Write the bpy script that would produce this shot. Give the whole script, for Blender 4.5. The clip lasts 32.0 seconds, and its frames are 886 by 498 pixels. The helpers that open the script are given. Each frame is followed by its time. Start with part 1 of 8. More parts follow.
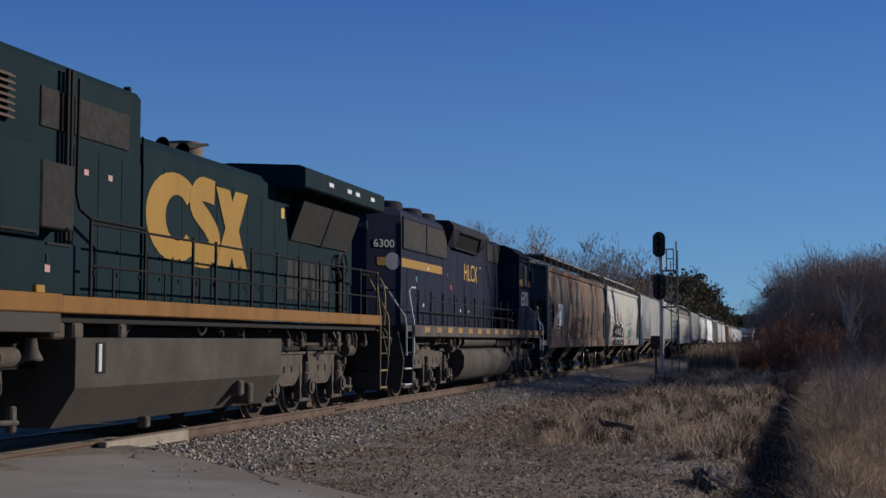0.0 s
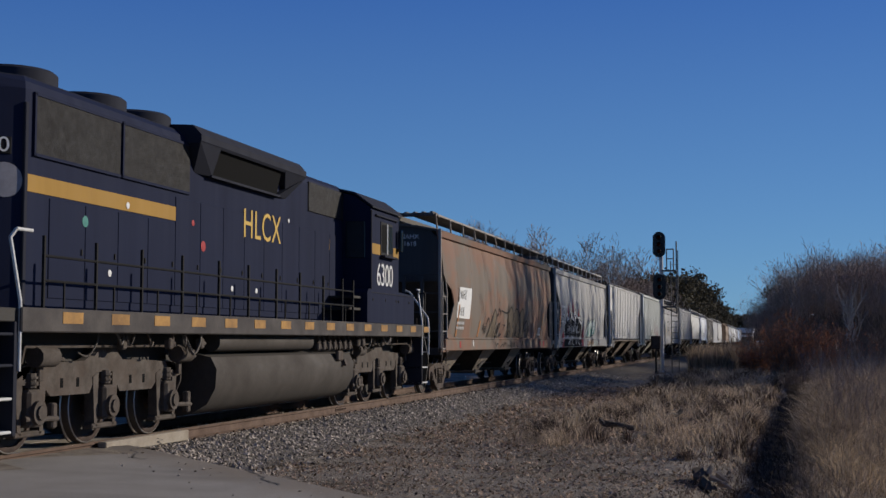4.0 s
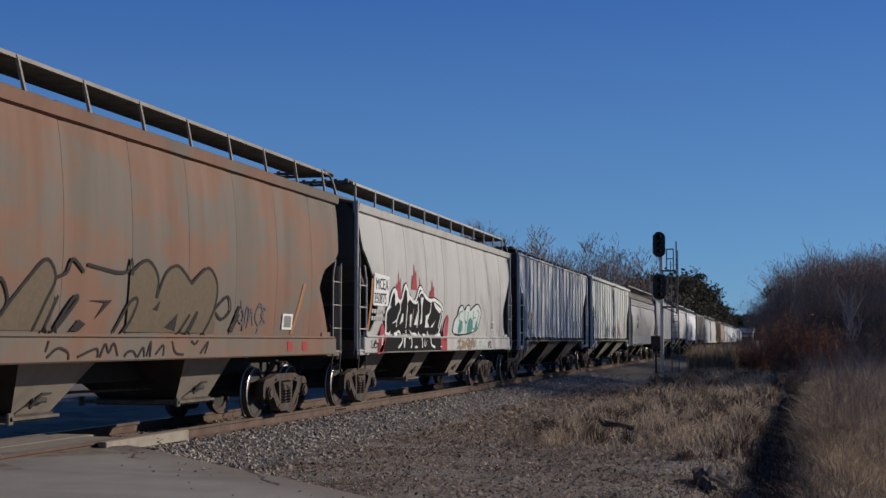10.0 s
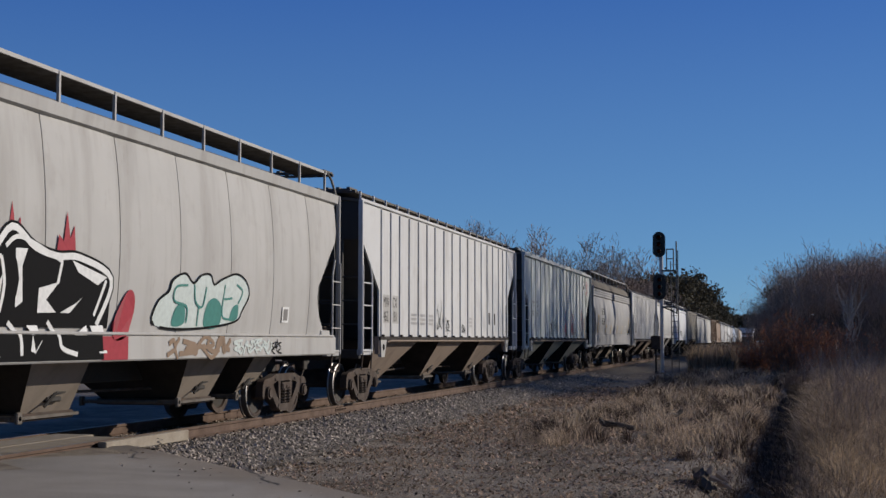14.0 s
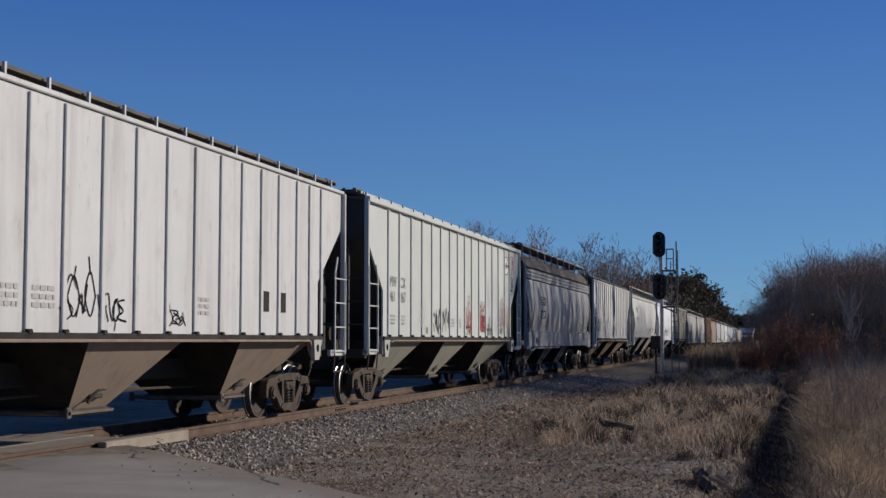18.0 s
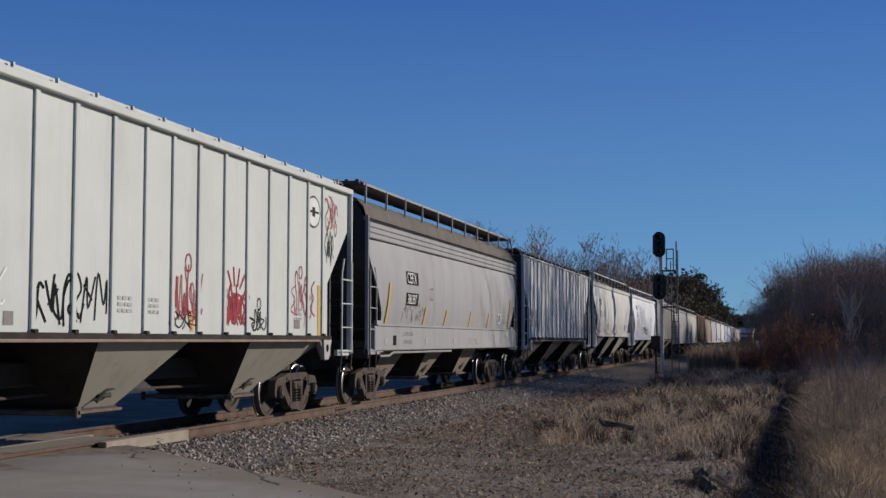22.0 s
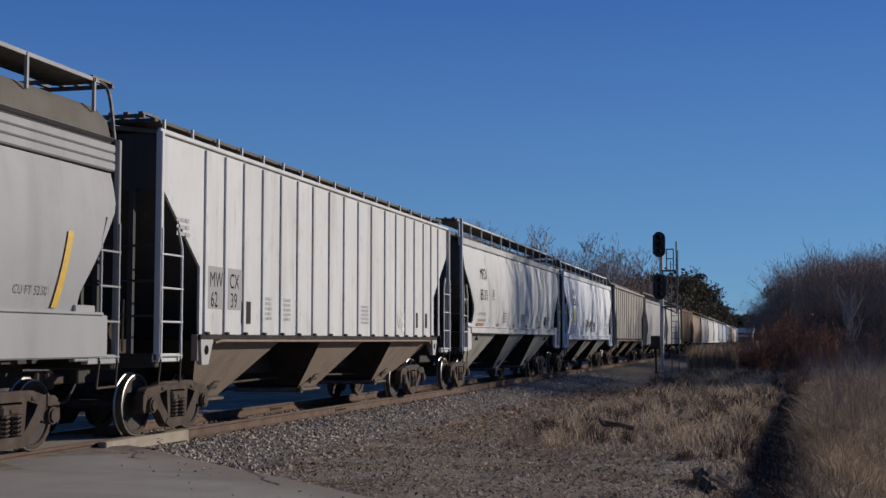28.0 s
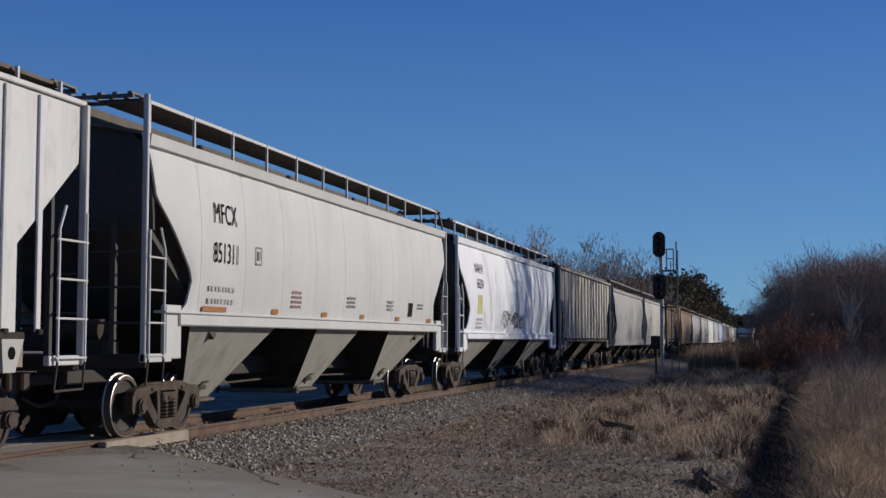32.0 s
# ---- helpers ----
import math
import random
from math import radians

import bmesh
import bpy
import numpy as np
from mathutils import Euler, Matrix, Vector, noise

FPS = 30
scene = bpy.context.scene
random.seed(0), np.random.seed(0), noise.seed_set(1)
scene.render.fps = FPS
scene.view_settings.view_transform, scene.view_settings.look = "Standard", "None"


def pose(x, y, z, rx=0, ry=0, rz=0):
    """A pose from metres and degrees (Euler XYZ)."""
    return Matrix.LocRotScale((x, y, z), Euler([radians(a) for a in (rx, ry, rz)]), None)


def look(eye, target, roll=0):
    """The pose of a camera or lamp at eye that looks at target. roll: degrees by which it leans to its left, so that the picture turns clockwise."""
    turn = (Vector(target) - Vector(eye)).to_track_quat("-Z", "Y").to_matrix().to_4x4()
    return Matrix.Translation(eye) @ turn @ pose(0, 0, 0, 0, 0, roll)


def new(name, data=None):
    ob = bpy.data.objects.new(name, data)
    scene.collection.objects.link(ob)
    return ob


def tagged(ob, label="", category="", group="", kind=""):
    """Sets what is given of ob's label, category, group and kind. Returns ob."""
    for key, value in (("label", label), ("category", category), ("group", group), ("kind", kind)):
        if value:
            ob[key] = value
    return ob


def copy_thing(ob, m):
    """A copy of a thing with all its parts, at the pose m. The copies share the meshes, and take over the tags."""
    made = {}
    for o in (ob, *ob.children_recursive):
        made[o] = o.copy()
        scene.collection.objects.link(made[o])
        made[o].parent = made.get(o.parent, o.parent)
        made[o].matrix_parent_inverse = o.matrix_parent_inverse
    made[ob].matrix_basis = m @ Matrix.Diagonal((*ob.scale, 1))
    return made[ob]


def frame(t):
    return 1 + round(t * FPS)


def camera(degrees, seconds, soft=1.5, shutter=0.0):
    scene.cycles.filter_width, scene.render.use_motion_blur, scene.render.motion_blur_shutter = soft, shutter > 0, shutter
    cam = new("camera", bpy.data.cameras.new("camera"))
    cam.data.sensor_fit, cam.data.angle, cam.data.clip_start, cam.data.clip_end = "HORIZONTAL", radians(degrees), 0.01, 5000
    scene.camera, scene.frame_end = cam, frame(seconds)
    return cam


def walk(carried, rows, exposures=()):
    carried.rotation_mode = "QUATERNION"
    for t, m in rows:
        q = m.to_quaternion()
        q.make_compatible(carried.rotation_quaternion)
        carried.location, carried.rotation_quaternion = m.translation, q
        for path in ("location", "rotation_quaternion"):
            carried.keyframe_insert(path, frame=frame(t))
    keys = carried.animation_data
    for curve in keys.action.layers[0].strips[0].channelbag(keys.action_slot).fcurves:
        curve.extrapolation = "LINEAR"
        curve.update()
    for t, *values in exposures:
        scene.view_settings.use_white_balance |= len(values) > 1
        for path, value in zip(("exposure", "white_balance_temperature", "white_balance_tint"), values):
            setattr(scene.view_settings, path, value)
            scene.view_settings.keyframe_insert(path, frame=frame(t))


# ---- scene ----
# The camera stands still on the road beside the crossing; +x runs along the track into the distance, rail top is z = 0.
TRACK_Y = 9.93
cam = camera(37.65, 32.0, soft=1.5)
EYE = (0.0, 0.0, 1.40)
AIM = (EYE[0] + 0.96734, EYE[1] + 0.24350, EYE[2] + 0.07048)
walk(cam, [(0.0, look(EYE, AIM)), (32.0, look(EYE, AIM))])

# metres that the train has gone at each time
TRAVEL = [(0, 0.20), (2, 8.68), (4, 17.30), (6, 25.98), (8, 34.63), (10, 43.33), (12, 52.13), (14, 61.06), (16, 70.13),
          (18, 79.30), (20, 88.55), (22, 97.89), (24, 107.15), (26, 116.38), (28, 125.78), (30, 135.33), (32, 144.90)]


def travel(t):
    ts, ds = [r[0] for r in TRAVEL], [r[1] for r in TRAVEL]
    slope = np.gradient(ds, ts)
    j = min(max(int(t // 2), 0), len(ts) - 2)
    w = (t - ts[j]) / 2.0
    return ((2*w**3 - 3*w**2 + 1)*ds[j] + (w**3 - 2*w**2 + w)*2*slope[j]
            + (-2*w**3 + 3*w**2)*ds[j+1] + (w**3 - w**2)*2*slope[j+1])


# ---- world, sun, exposure ----
SUN_AZ, SUN_EL = -53.0, 21.0      # degrees from +x towards +y; height
world = bpy.data.worlds.new("world")
scene.world = world
world.use_nodes = True
wn = world.node_tree.nodes
sky = wn.new("ShaderNodeTexSky")
sky.sky_type = "NISHITA"
sky.sun_disc = False
sky.sun_elevation = radians(SUN_EL)
sky.sun_rotation = radians(90.0 - SUN_AZ)
sky.altitude, sky.air_density, sky.dust_density, sky.ozone_density = 2000.0, 1.0, 0.0, 8.0
wn["Background"].inputs["Strength"].default_value = 0.072
tint = wn.new("ShaderNodeMix")
tint.data_type, tint.blend_type = "RGBA", "MULTIPLY"
tint.inputs[0].default_value = 1.0
tint.inputs[7].default_value = (0.87, 0.99, 1.115, 1.0)     # the clear deep blue of a dry winter day
world.node_tree.links.new(sky.outputs[0], tint.inputs[6])
# thin winter haze evens the sky out from side to side: paler low down, deeper overhead
way = wn.new("ShaderNodeTexCoord")
axes = wn.new("ShaderNodeSeparateXYZ")
height = wn.new("ShaderNodeMapRange")
height.inputs["From Min"].default_value, height.inputs["From Max"].default_value = 0.03, 0.35
haze = wn.new("ShaderNodeMix")
haze.data_type = "RGBA"
haze.inputs[6].default_value, haze.inputs[7].default_value = (2.00, 4.40, 7.3, 1.0), (0.10, 0.98, 5.6, 1.0)
even = wn.new("ShaderNodeMix")
even.data_type = "RGBA"
low = wn.new("ShaderNodeMapRange")
for key, v in (("From Min", 0.28), ("From Max", 0.60), ("To Min", 0.65), ("To Max", 0.0)):
    low.inputs[key].default_value = v
for a, b in ((way.outputs["Generated"], axes.inputs[0]), (axes.outputs["Z"], height.inputs["Value"]), (height.outputs["Result"], haze.inputs[0]), (axes.outputs["Z"], low.inputs["Value"]), (low.outputs["Result"], even.inputs[0]),
             (tint.outputs[2], even.inputs[6]), (haze.outputs[2], even.inputs[7]), (even.outputs[2], wn["Background"].inputs["Color"])):
    world.node_tree.links.new(a, b)
sun = new("sun", bpy.data.lights.new("sun", "SUN"))
sun.data.energy, sun.data.angle, sun.data.color = 4.0, radians(0.53), (1.0, 0.91, 0.79)
sun_way = Vector((math.cos(radians(SUN_AZ))*math.cos(radians(SUN_EL)), math.sin(radians(SUN_AZ))*math.cos(radians(SUN_EL)), math.sin(radians(SUN_EL))))
sun.matrix_basis = look(sun_way*100, (0, 0, 0))
scene.view_settings.exposure = 0.0
# ---- materials ----
def shader(name, rough=0.6, metal=0.0, spec=0.4):
    m = bpy.data.materials.new(name)
    m.use_nodes = True
    nt = m.node_tree
    b = nt.nodes["Principled BSDF"]
    b.inputs["Roughness"].default_value, b.inputs["Metallic"].default_value = rough, metal
    b.inputs["Specular IOR Level"].default_value = spec
    return m, nt, b


def coords(nt, scale=(1, 1, 1), world_space=False):
    src = nt.nodes.new("ShaderNodeNewGeometry" if world_space else "ShaderNodeTexCoord")
    mp = nt.nodes.new("ShaderNodeMapping")
    mp.inputs["Scale"].default_value = scale
    nt.links.new(src.outputs["Position" if world_space else "Object"], mp.inputs["Vector"])
    return mp.outputs["Vector"]


def noise_tex(nt, vec, scale, detail=5.0, rough=0.6):
    n = nt.nodes.new("ShaderNodeTexNoise")
    n.inputs["Scale"].default_value, n.inputs["Detail"].default_value, n.inputs["Roughness"].default_value = scale, detail, rough
    nt.links.new(vec, n.inputs["Vector"])
    return n.outputs["Fac"]


def ramp(nt, fac, lo, hi, top=1.0, low=0.0):
    r = nt.nodes.new("ShaderNodeMapRange")
    for key, v in (("From Min", lo), ("From Max", hi), ("To Min", low), ("To Max", top)):
        r.inputs[key].default_value = v
    nt.links.new(fac, r.inputs["Value"])
    return r.outputs["Result"]


def mixed(nt, fac, a, b, kind="MIX"):
    m = nt.nodes.new("ShaderNodeMix")
    m.data_type, m.blend_type = "RGBA", kind
    for sock, v in ((m.inputs[0], fac), (m.inputs[6], a), (m.inputs[7], b)):
        if isinstance(v, (int, float)):
            sock.default_value = v
        elif isinstance(v, tuple):
            sock.default_value = (*v, 1.0)
        else:
            nt.links.new(v, sock)
    return m.outputs[2]


def bumped(nt, b, height, strength=0.3, dist=0.01):
    n = nt.nodes.new("ShaderNodeBump")
    n.inputs["Strength"].default_value, n.inputs["Distance"].default_value = strength, dist
    nt.links.new(height, n.inputs["Height"])
    nt.links.new(n.outputs[0], b.inputs["Normal"])


def surface(name, base, second, scale=3.0, lo=0.35, hi=0.7, rough=0.7, metal=0.0, grain=40.0, bump=0.25, dist=0.01, third=None, third_scale=0.6, world_space=False, random_tint=0.0, island=0.0, thin=0.0):
    """Two or three colours mixed by noise at two scales, with a fine relief."""
    m, nt, b = shader(name, rough, metal)
    v = coords(nt, (1, 1, 1), world_space)
    f1 = noise_tex(nt, v, scale)
    col = mixed(nt, ramp(nt, f1, lo, hi), base, second)
    f2 = noise_tex(nt, v, grain, 3.0)
    if third:
        col = mixed(nt, ramp(nt, noise_tex(nt, v, third_scale), 0.45, 0.7), col, third)
    col = mixed(nt, ramp(nt, f2, 0.3, 0.7, 0.35), col, tuple(c*0.45 for c in base))
    if random_tint or island:
        src = nt.nodes.new("ShaderNodeNewGeometry" if island else "ShaderNodeObjectInfo")
        fac = ramp(nt, src.outputs["Random Per Island" if island else "Random"], 0, 1, 1 + (island or random_tint), 1 - (island or random_tint))
        vm = nt.nodes.new("ShaderNodeVectorMath")
        vm.operation = "SCALE"
        nt.links.new(col, vm.inputs[0])
        nt.links.new(fac, vm.inputs["Scale"])
        col = vm.outputs[0]
    nt.links.new(col, b.inputs["Base Color"])
    nt.links.new(ramp(nt, f1, 0.3, 0.7, min(rough + 0.12, 1), max(rough - 0.1, 0.05)), b.inputs["Roughness"])
    bumped(nt, b, f2, bump, dist)
    if thin:      # light passes through leaves and blades
        tr = nt.nodes.new("ShaderNodeBsdfTranslucent")
        nt.links.new(col, tr.inputs["Color"])
        mx = nt.nodes.new("ShaderNodeMixShader")
        mx.inputs[0].default_value = thin
        nt.links.new(b.outputs[0], mx.inputs[1])
        nt.links.new(tr.outputs[0], mx.inputs[2])
        nt.links.new(mx.outputs[0], nt.nodes["Material Output"].inputs["Surface"])
    return m


def paint(name, base, grime=(0.10, 0.085, 0.07), streaks=0.5, rust=0.0, rough=0.55, patches=None, patch_amount=0.0, spec=0.4):
    """Weathered vehicle paint: broad soft clouds, a few runs that trickle down, rust spots and faded patches."""
    m, nt, b = shader(name, rough, 0.0, spec)
    v = coords(nt)
    runs = noise_tex(nt, coords(nt, (2.2, 2.2, 0.14)), 1.2, 5.0)
    fine = noise_tex(nt, coords(nt, (11.0, 11.0, 0.5)), 1.5, 4.0)
    where = noise_tex(nt, coords(nt, (0.7, 0.7, 0.45)), 0.9, 4.0)
    cloud = noise_tex(nt, v, 0.45, 7.0, 0.65)
    smudge = noise_tex(nt, coords(nt, (1, 1, 0.7)), 2.2, 6.0)
    col = mixed(nt, ramp(nt, cloud, 0.32, 0.72, 0.65), base, tuple(c*0.76 for c in base))
    if patches:
        col = mixed(nt, ramp(nt, noise_tex(nt, coords(nt, (0.8, 0.8, 1.1)), 0.75, 6.0, 0.62), 0.56, 0.44, patch_amount), col, patches)
    col = mixed(nt, ramp(nt, runs, 0.50, 0.85, streaks*0.75), col, grime)
    col = mixed(nt, ramp(nt, smudge, 0.55, 0.85, streaks*0.6), col, grime)
    trickle = nt.nodes.new("ShaderNodeMath")
    trickle.operation = "MULTIPLY"
    nt.links.new(ramp(nt, fine, 0.58, 0.78, streaks), trickle.inputs[0])
    nt.links.new(ramp(nt, where, 0.48, 0.66), trickle.inputs[1])
    col = mixed(nt, trickle.outputs[0], col, grime)
    if rust:
        spot = noise_tex(nt, coords(nt, (1, 1, 0.4)), 5.0, 8.0, 0.7)
        col = mixed(nt, ramp(nt, spot, 0.60, 0.68, rust), col, (0.13, 0.05, 0.022))
    nt.links.new(col, b.inputs["Base Color"])
    nt.links.new(ramp(nt, runs, 0.3, 0.8, min(rough + 0.2, 1), rough), b.inputs["Roughness"])
    bumped(nt, b, noise_tex(nt, v, 3.0, 3.0), 0.12, 0.02)
    return m


def plain(name, base, rough=0.6, metal=0.0, glow=0.0):
    m, nt, b = shader(name, rough, metal, 0.2 if rough > 0.5 else 0.4)
    v = coords(nt)
    col = mixed(nt, ramp(nt, noise_tex(nt, v, 12.0), 0.35, 0.7, 0.6), base, tuple(c*0.7 for c in base))
    nt.links.new(col, b.inputs["Base Color"])
    if glow:
        b.inputs["Emission Color"].default_value = (*base, 1)
        b.inputs["Emission Strength"].default_value = glow
    return m


BLACK = surface("under_black", (0.024, 0.022, 0.020), (0.055, 0.046, 0.038), 4.0, rough=0.75)
GRIME = surface("bogie_grime", (0.082, 0.061, 0.049), (0.042, 0.032, 0.026), 5.0, rough=0.9, third=(0.070, 0.044, 0.031), third_scale=2.0)
TANK = surface("tank_grime", (0.062, 0.052, 0.043), (0.044, 0.036, 0.030), 1.2, rough=0.85, grain=25)
LOCOGRIME = surface("locomotive_bogie_grime", (0.098, 0.080, 0.066), (0.052, 0.042, 0.035), 5.0, rough=0.9, third=(0.075, 0.053, 0.040), third_scale=2.0)
SILLDUST = surface("dusty_navy_sill", (0.070, 0.060, 0.054), (0.045, 0.040, 0.040), 2.0, rough=0.85)
# flat black that stands in for the shade inside openings
VOID = plain("unlit_opening_black", (0.003, 0.003, 0.003), 1.0)
BROWNWHEEL = surface("wheel_rust", (0.072, 0.046, 0.035), (0.036, 0.025, 0.020), 6.0, rough=0.7, metal=0.2)
STEEL = plain("tread_steel", (0.50, 0.48, 0.46), 0.45, 0.95)
TREAD = plain("dull_tread", (0.11, 0.092, 0.078), 0.55, 0.4)
BELLY = paint("hopper_belly", (0.31, 0.245, 0.195), (0.09, 0.066, 0.049), 0.6, 0.15, 0.85, spec=0.1)
# grime of sills and post feet; on the end slopes it carries painted shade
SHADEGRIME = surface("shade_and_track_grime", (0.034, 0.027, 0.022), (0.018, 0.0145, 0.0125), 2.5, rough=0.95)
BELLYGREY = paint("hopper_belly_grey", (0.36, 0.345, 0.305), (0.09, 0.075, 0.06), 0.65, 0.05, 0.7)
GREENGREY = paint("grey_green_belly", (0.34, 0.325, 0.27), (0.11, 0.095, 0.075), 0.5, 0.05, 0.85, spec=0.1)
NAVY = paint("navy_paint", (0.0145, 0.0190, 0.0430), (0.020, 0.020, 0.028), 0.40, 0.0, 0.60, spec=0.06)
NAVYTOP = paint("faded_navy_roof", (0.027, 0.029, 0.040), (0.024, 0.023, 0.026), 0.5, 0.0, 0.7, spec=0.08)
SLATE = paint("blue_green_paint", (0.0088, 0.0240, 0.0310), (0.0150, 0.0200, 0.0225), 0.40, 0.0, 0.62, spec=0.05)
GOLD = paint("gold_paint", (0.335, 0.185, 0.027), (0.13, 0.078, 0.032), 0.45, 0.08, 0.6, spec=0.25)
GOLDSILL = paint("gold_sill_paint", (0.235, 0.112, 0.030), (0.070, 0.045, 0.031), 0.90, 0.3, 0.7, spec=0.2)
MESH = surface("grille_mesh", (0.0105, 0.0095, 0.0092), (0.0155, 0.0135, 0.0125), 8.0, rough=0.8, grain=160, bump=0.8)
RAILBLACK = plain("handrail_black", (0.007, 0.007, 0.008), 0.7)
RAILWHITE = plain("handrail_silver", (0.62, 0.62, 0.60), 0.4)
RAILYELLOW = plain("handrail_yellow", (0.30, 0.205, 0.07), 0.6)
GLASS = plain("cab_glass", (0.02, 0.03, 0.035), 0.06)
INKB = plain("ink_black", (0.006, 0.006, 0.0065), 0.95)
INKW = plain("ink_white", (0.72, 0.72, 0.70), 0.6)
INKPALE = plain("faded_print", (0.43, 0.42, 0.41), 0.6)
INKGREY = plain("ink_grey", (0.22, 0.21, 0.20), 0.6)
REDTAG = plain("spray_red", (0.34, 0.035, 0.05), 0.6)
TEALTAG = plain("spray_teal", (0.06, 0.22, 0.19), 0.6)
ORANGE = plain("reflective_orange", (0.36, 0.155, 0.055), 0.6)
SILLPATCH = surface("worn_sill_patch", (0.42, 0.215, 0.04), (0.22, 0.12, 0.045), 4.0, rough=0.7)
YELLOWSTRIP = plain("reflective_yellow", (0.60, 0.385, 0.065), 0.5)
REDDOT = plain("red_disc", (0.36, 0.04, 0.04), 0.6)
C_RUST = paint("faded_brown_paint", (0.190, 0.098, 0.060), (0.105, 0.082, 0.063), 0.22, 0.06, 0.7, (0.132, 0.108, 0.085), 0.95)
C_RAIL = paint("weathered_rail_paint", (0.30, 0.27, 0.24), (0.12, 0.09, 0.07), 0.5, 0.2, 0.7)
C_STONE = paint("stone_grey_paint", (0.415, 0.405, 0.385), (0.16, 0.135, 0.11), 0.55, 0.10, 0.6)
C_WHITE = paint("dirty_white_paint", (0.580, 0.580, 0.574), (0.24, 0.205, 0.17), 0.62, 0.22, 0.55)
C_PALE = paint("pale_green_white_paint", (0.545, 0.570, 0.540), (0.30, 0.28, 0.23), 0.28, 0.05, 0.55)
C_GREY = paint("mid_grey_paint", (0.315, 0.313, 0.318), (0.15, 0.130, 0.11), 0.38, 0.05, 0.6)
C_CREAM = paint("clean_off_white_paint", (0.525, 0.528, 0.520), (0.33, 0.30, 0.25), 0.3, 0.02, 0.5)
C_BRIGHT = paint("bright_white_paint", (0.74, 0.76, 0.80), (0.30, 0.30, 0.30), 0.25, 0.02, 0.5)
C_STREAK = paint("black_streaked_grey_paint", (0.36, 0.34, 0.31), (0.07, 0.06, 0.05), 0.85, 0.1, 0.65)
C_TAN = paint("tan_orange_paint", (0.23, 0.155, 0.100), (0.12, 0.085, 0.06), 0.45, 0.1, 0.65)
C_BLUE = paint("pale_blue_paint", (0.28, 0.34, 0.46), (0.14, 0.13, 0.13), 0.45, 0.05, 0.6)
# car ends face away from the sun; their shade is mixed into this colour
ENDDARK = paint("shaded_end_paint", (0.060, 0.058, 0.056), (0.025, 0.022, 0.02), 0.5, 0.05, 0.7)
ROOFSOOT = paint("sooty_roof_paint", (0.13, 0.115, 0.095), (0.05, 0.042, 0.035), 0.6, 0.05, 0.8)
WALKWAY = surface("galvanised_walkway", (0.13, 0.125, 0.12), (0.08, 0.07, 0.06), 6.0, rough=0.6, metal=0.3)
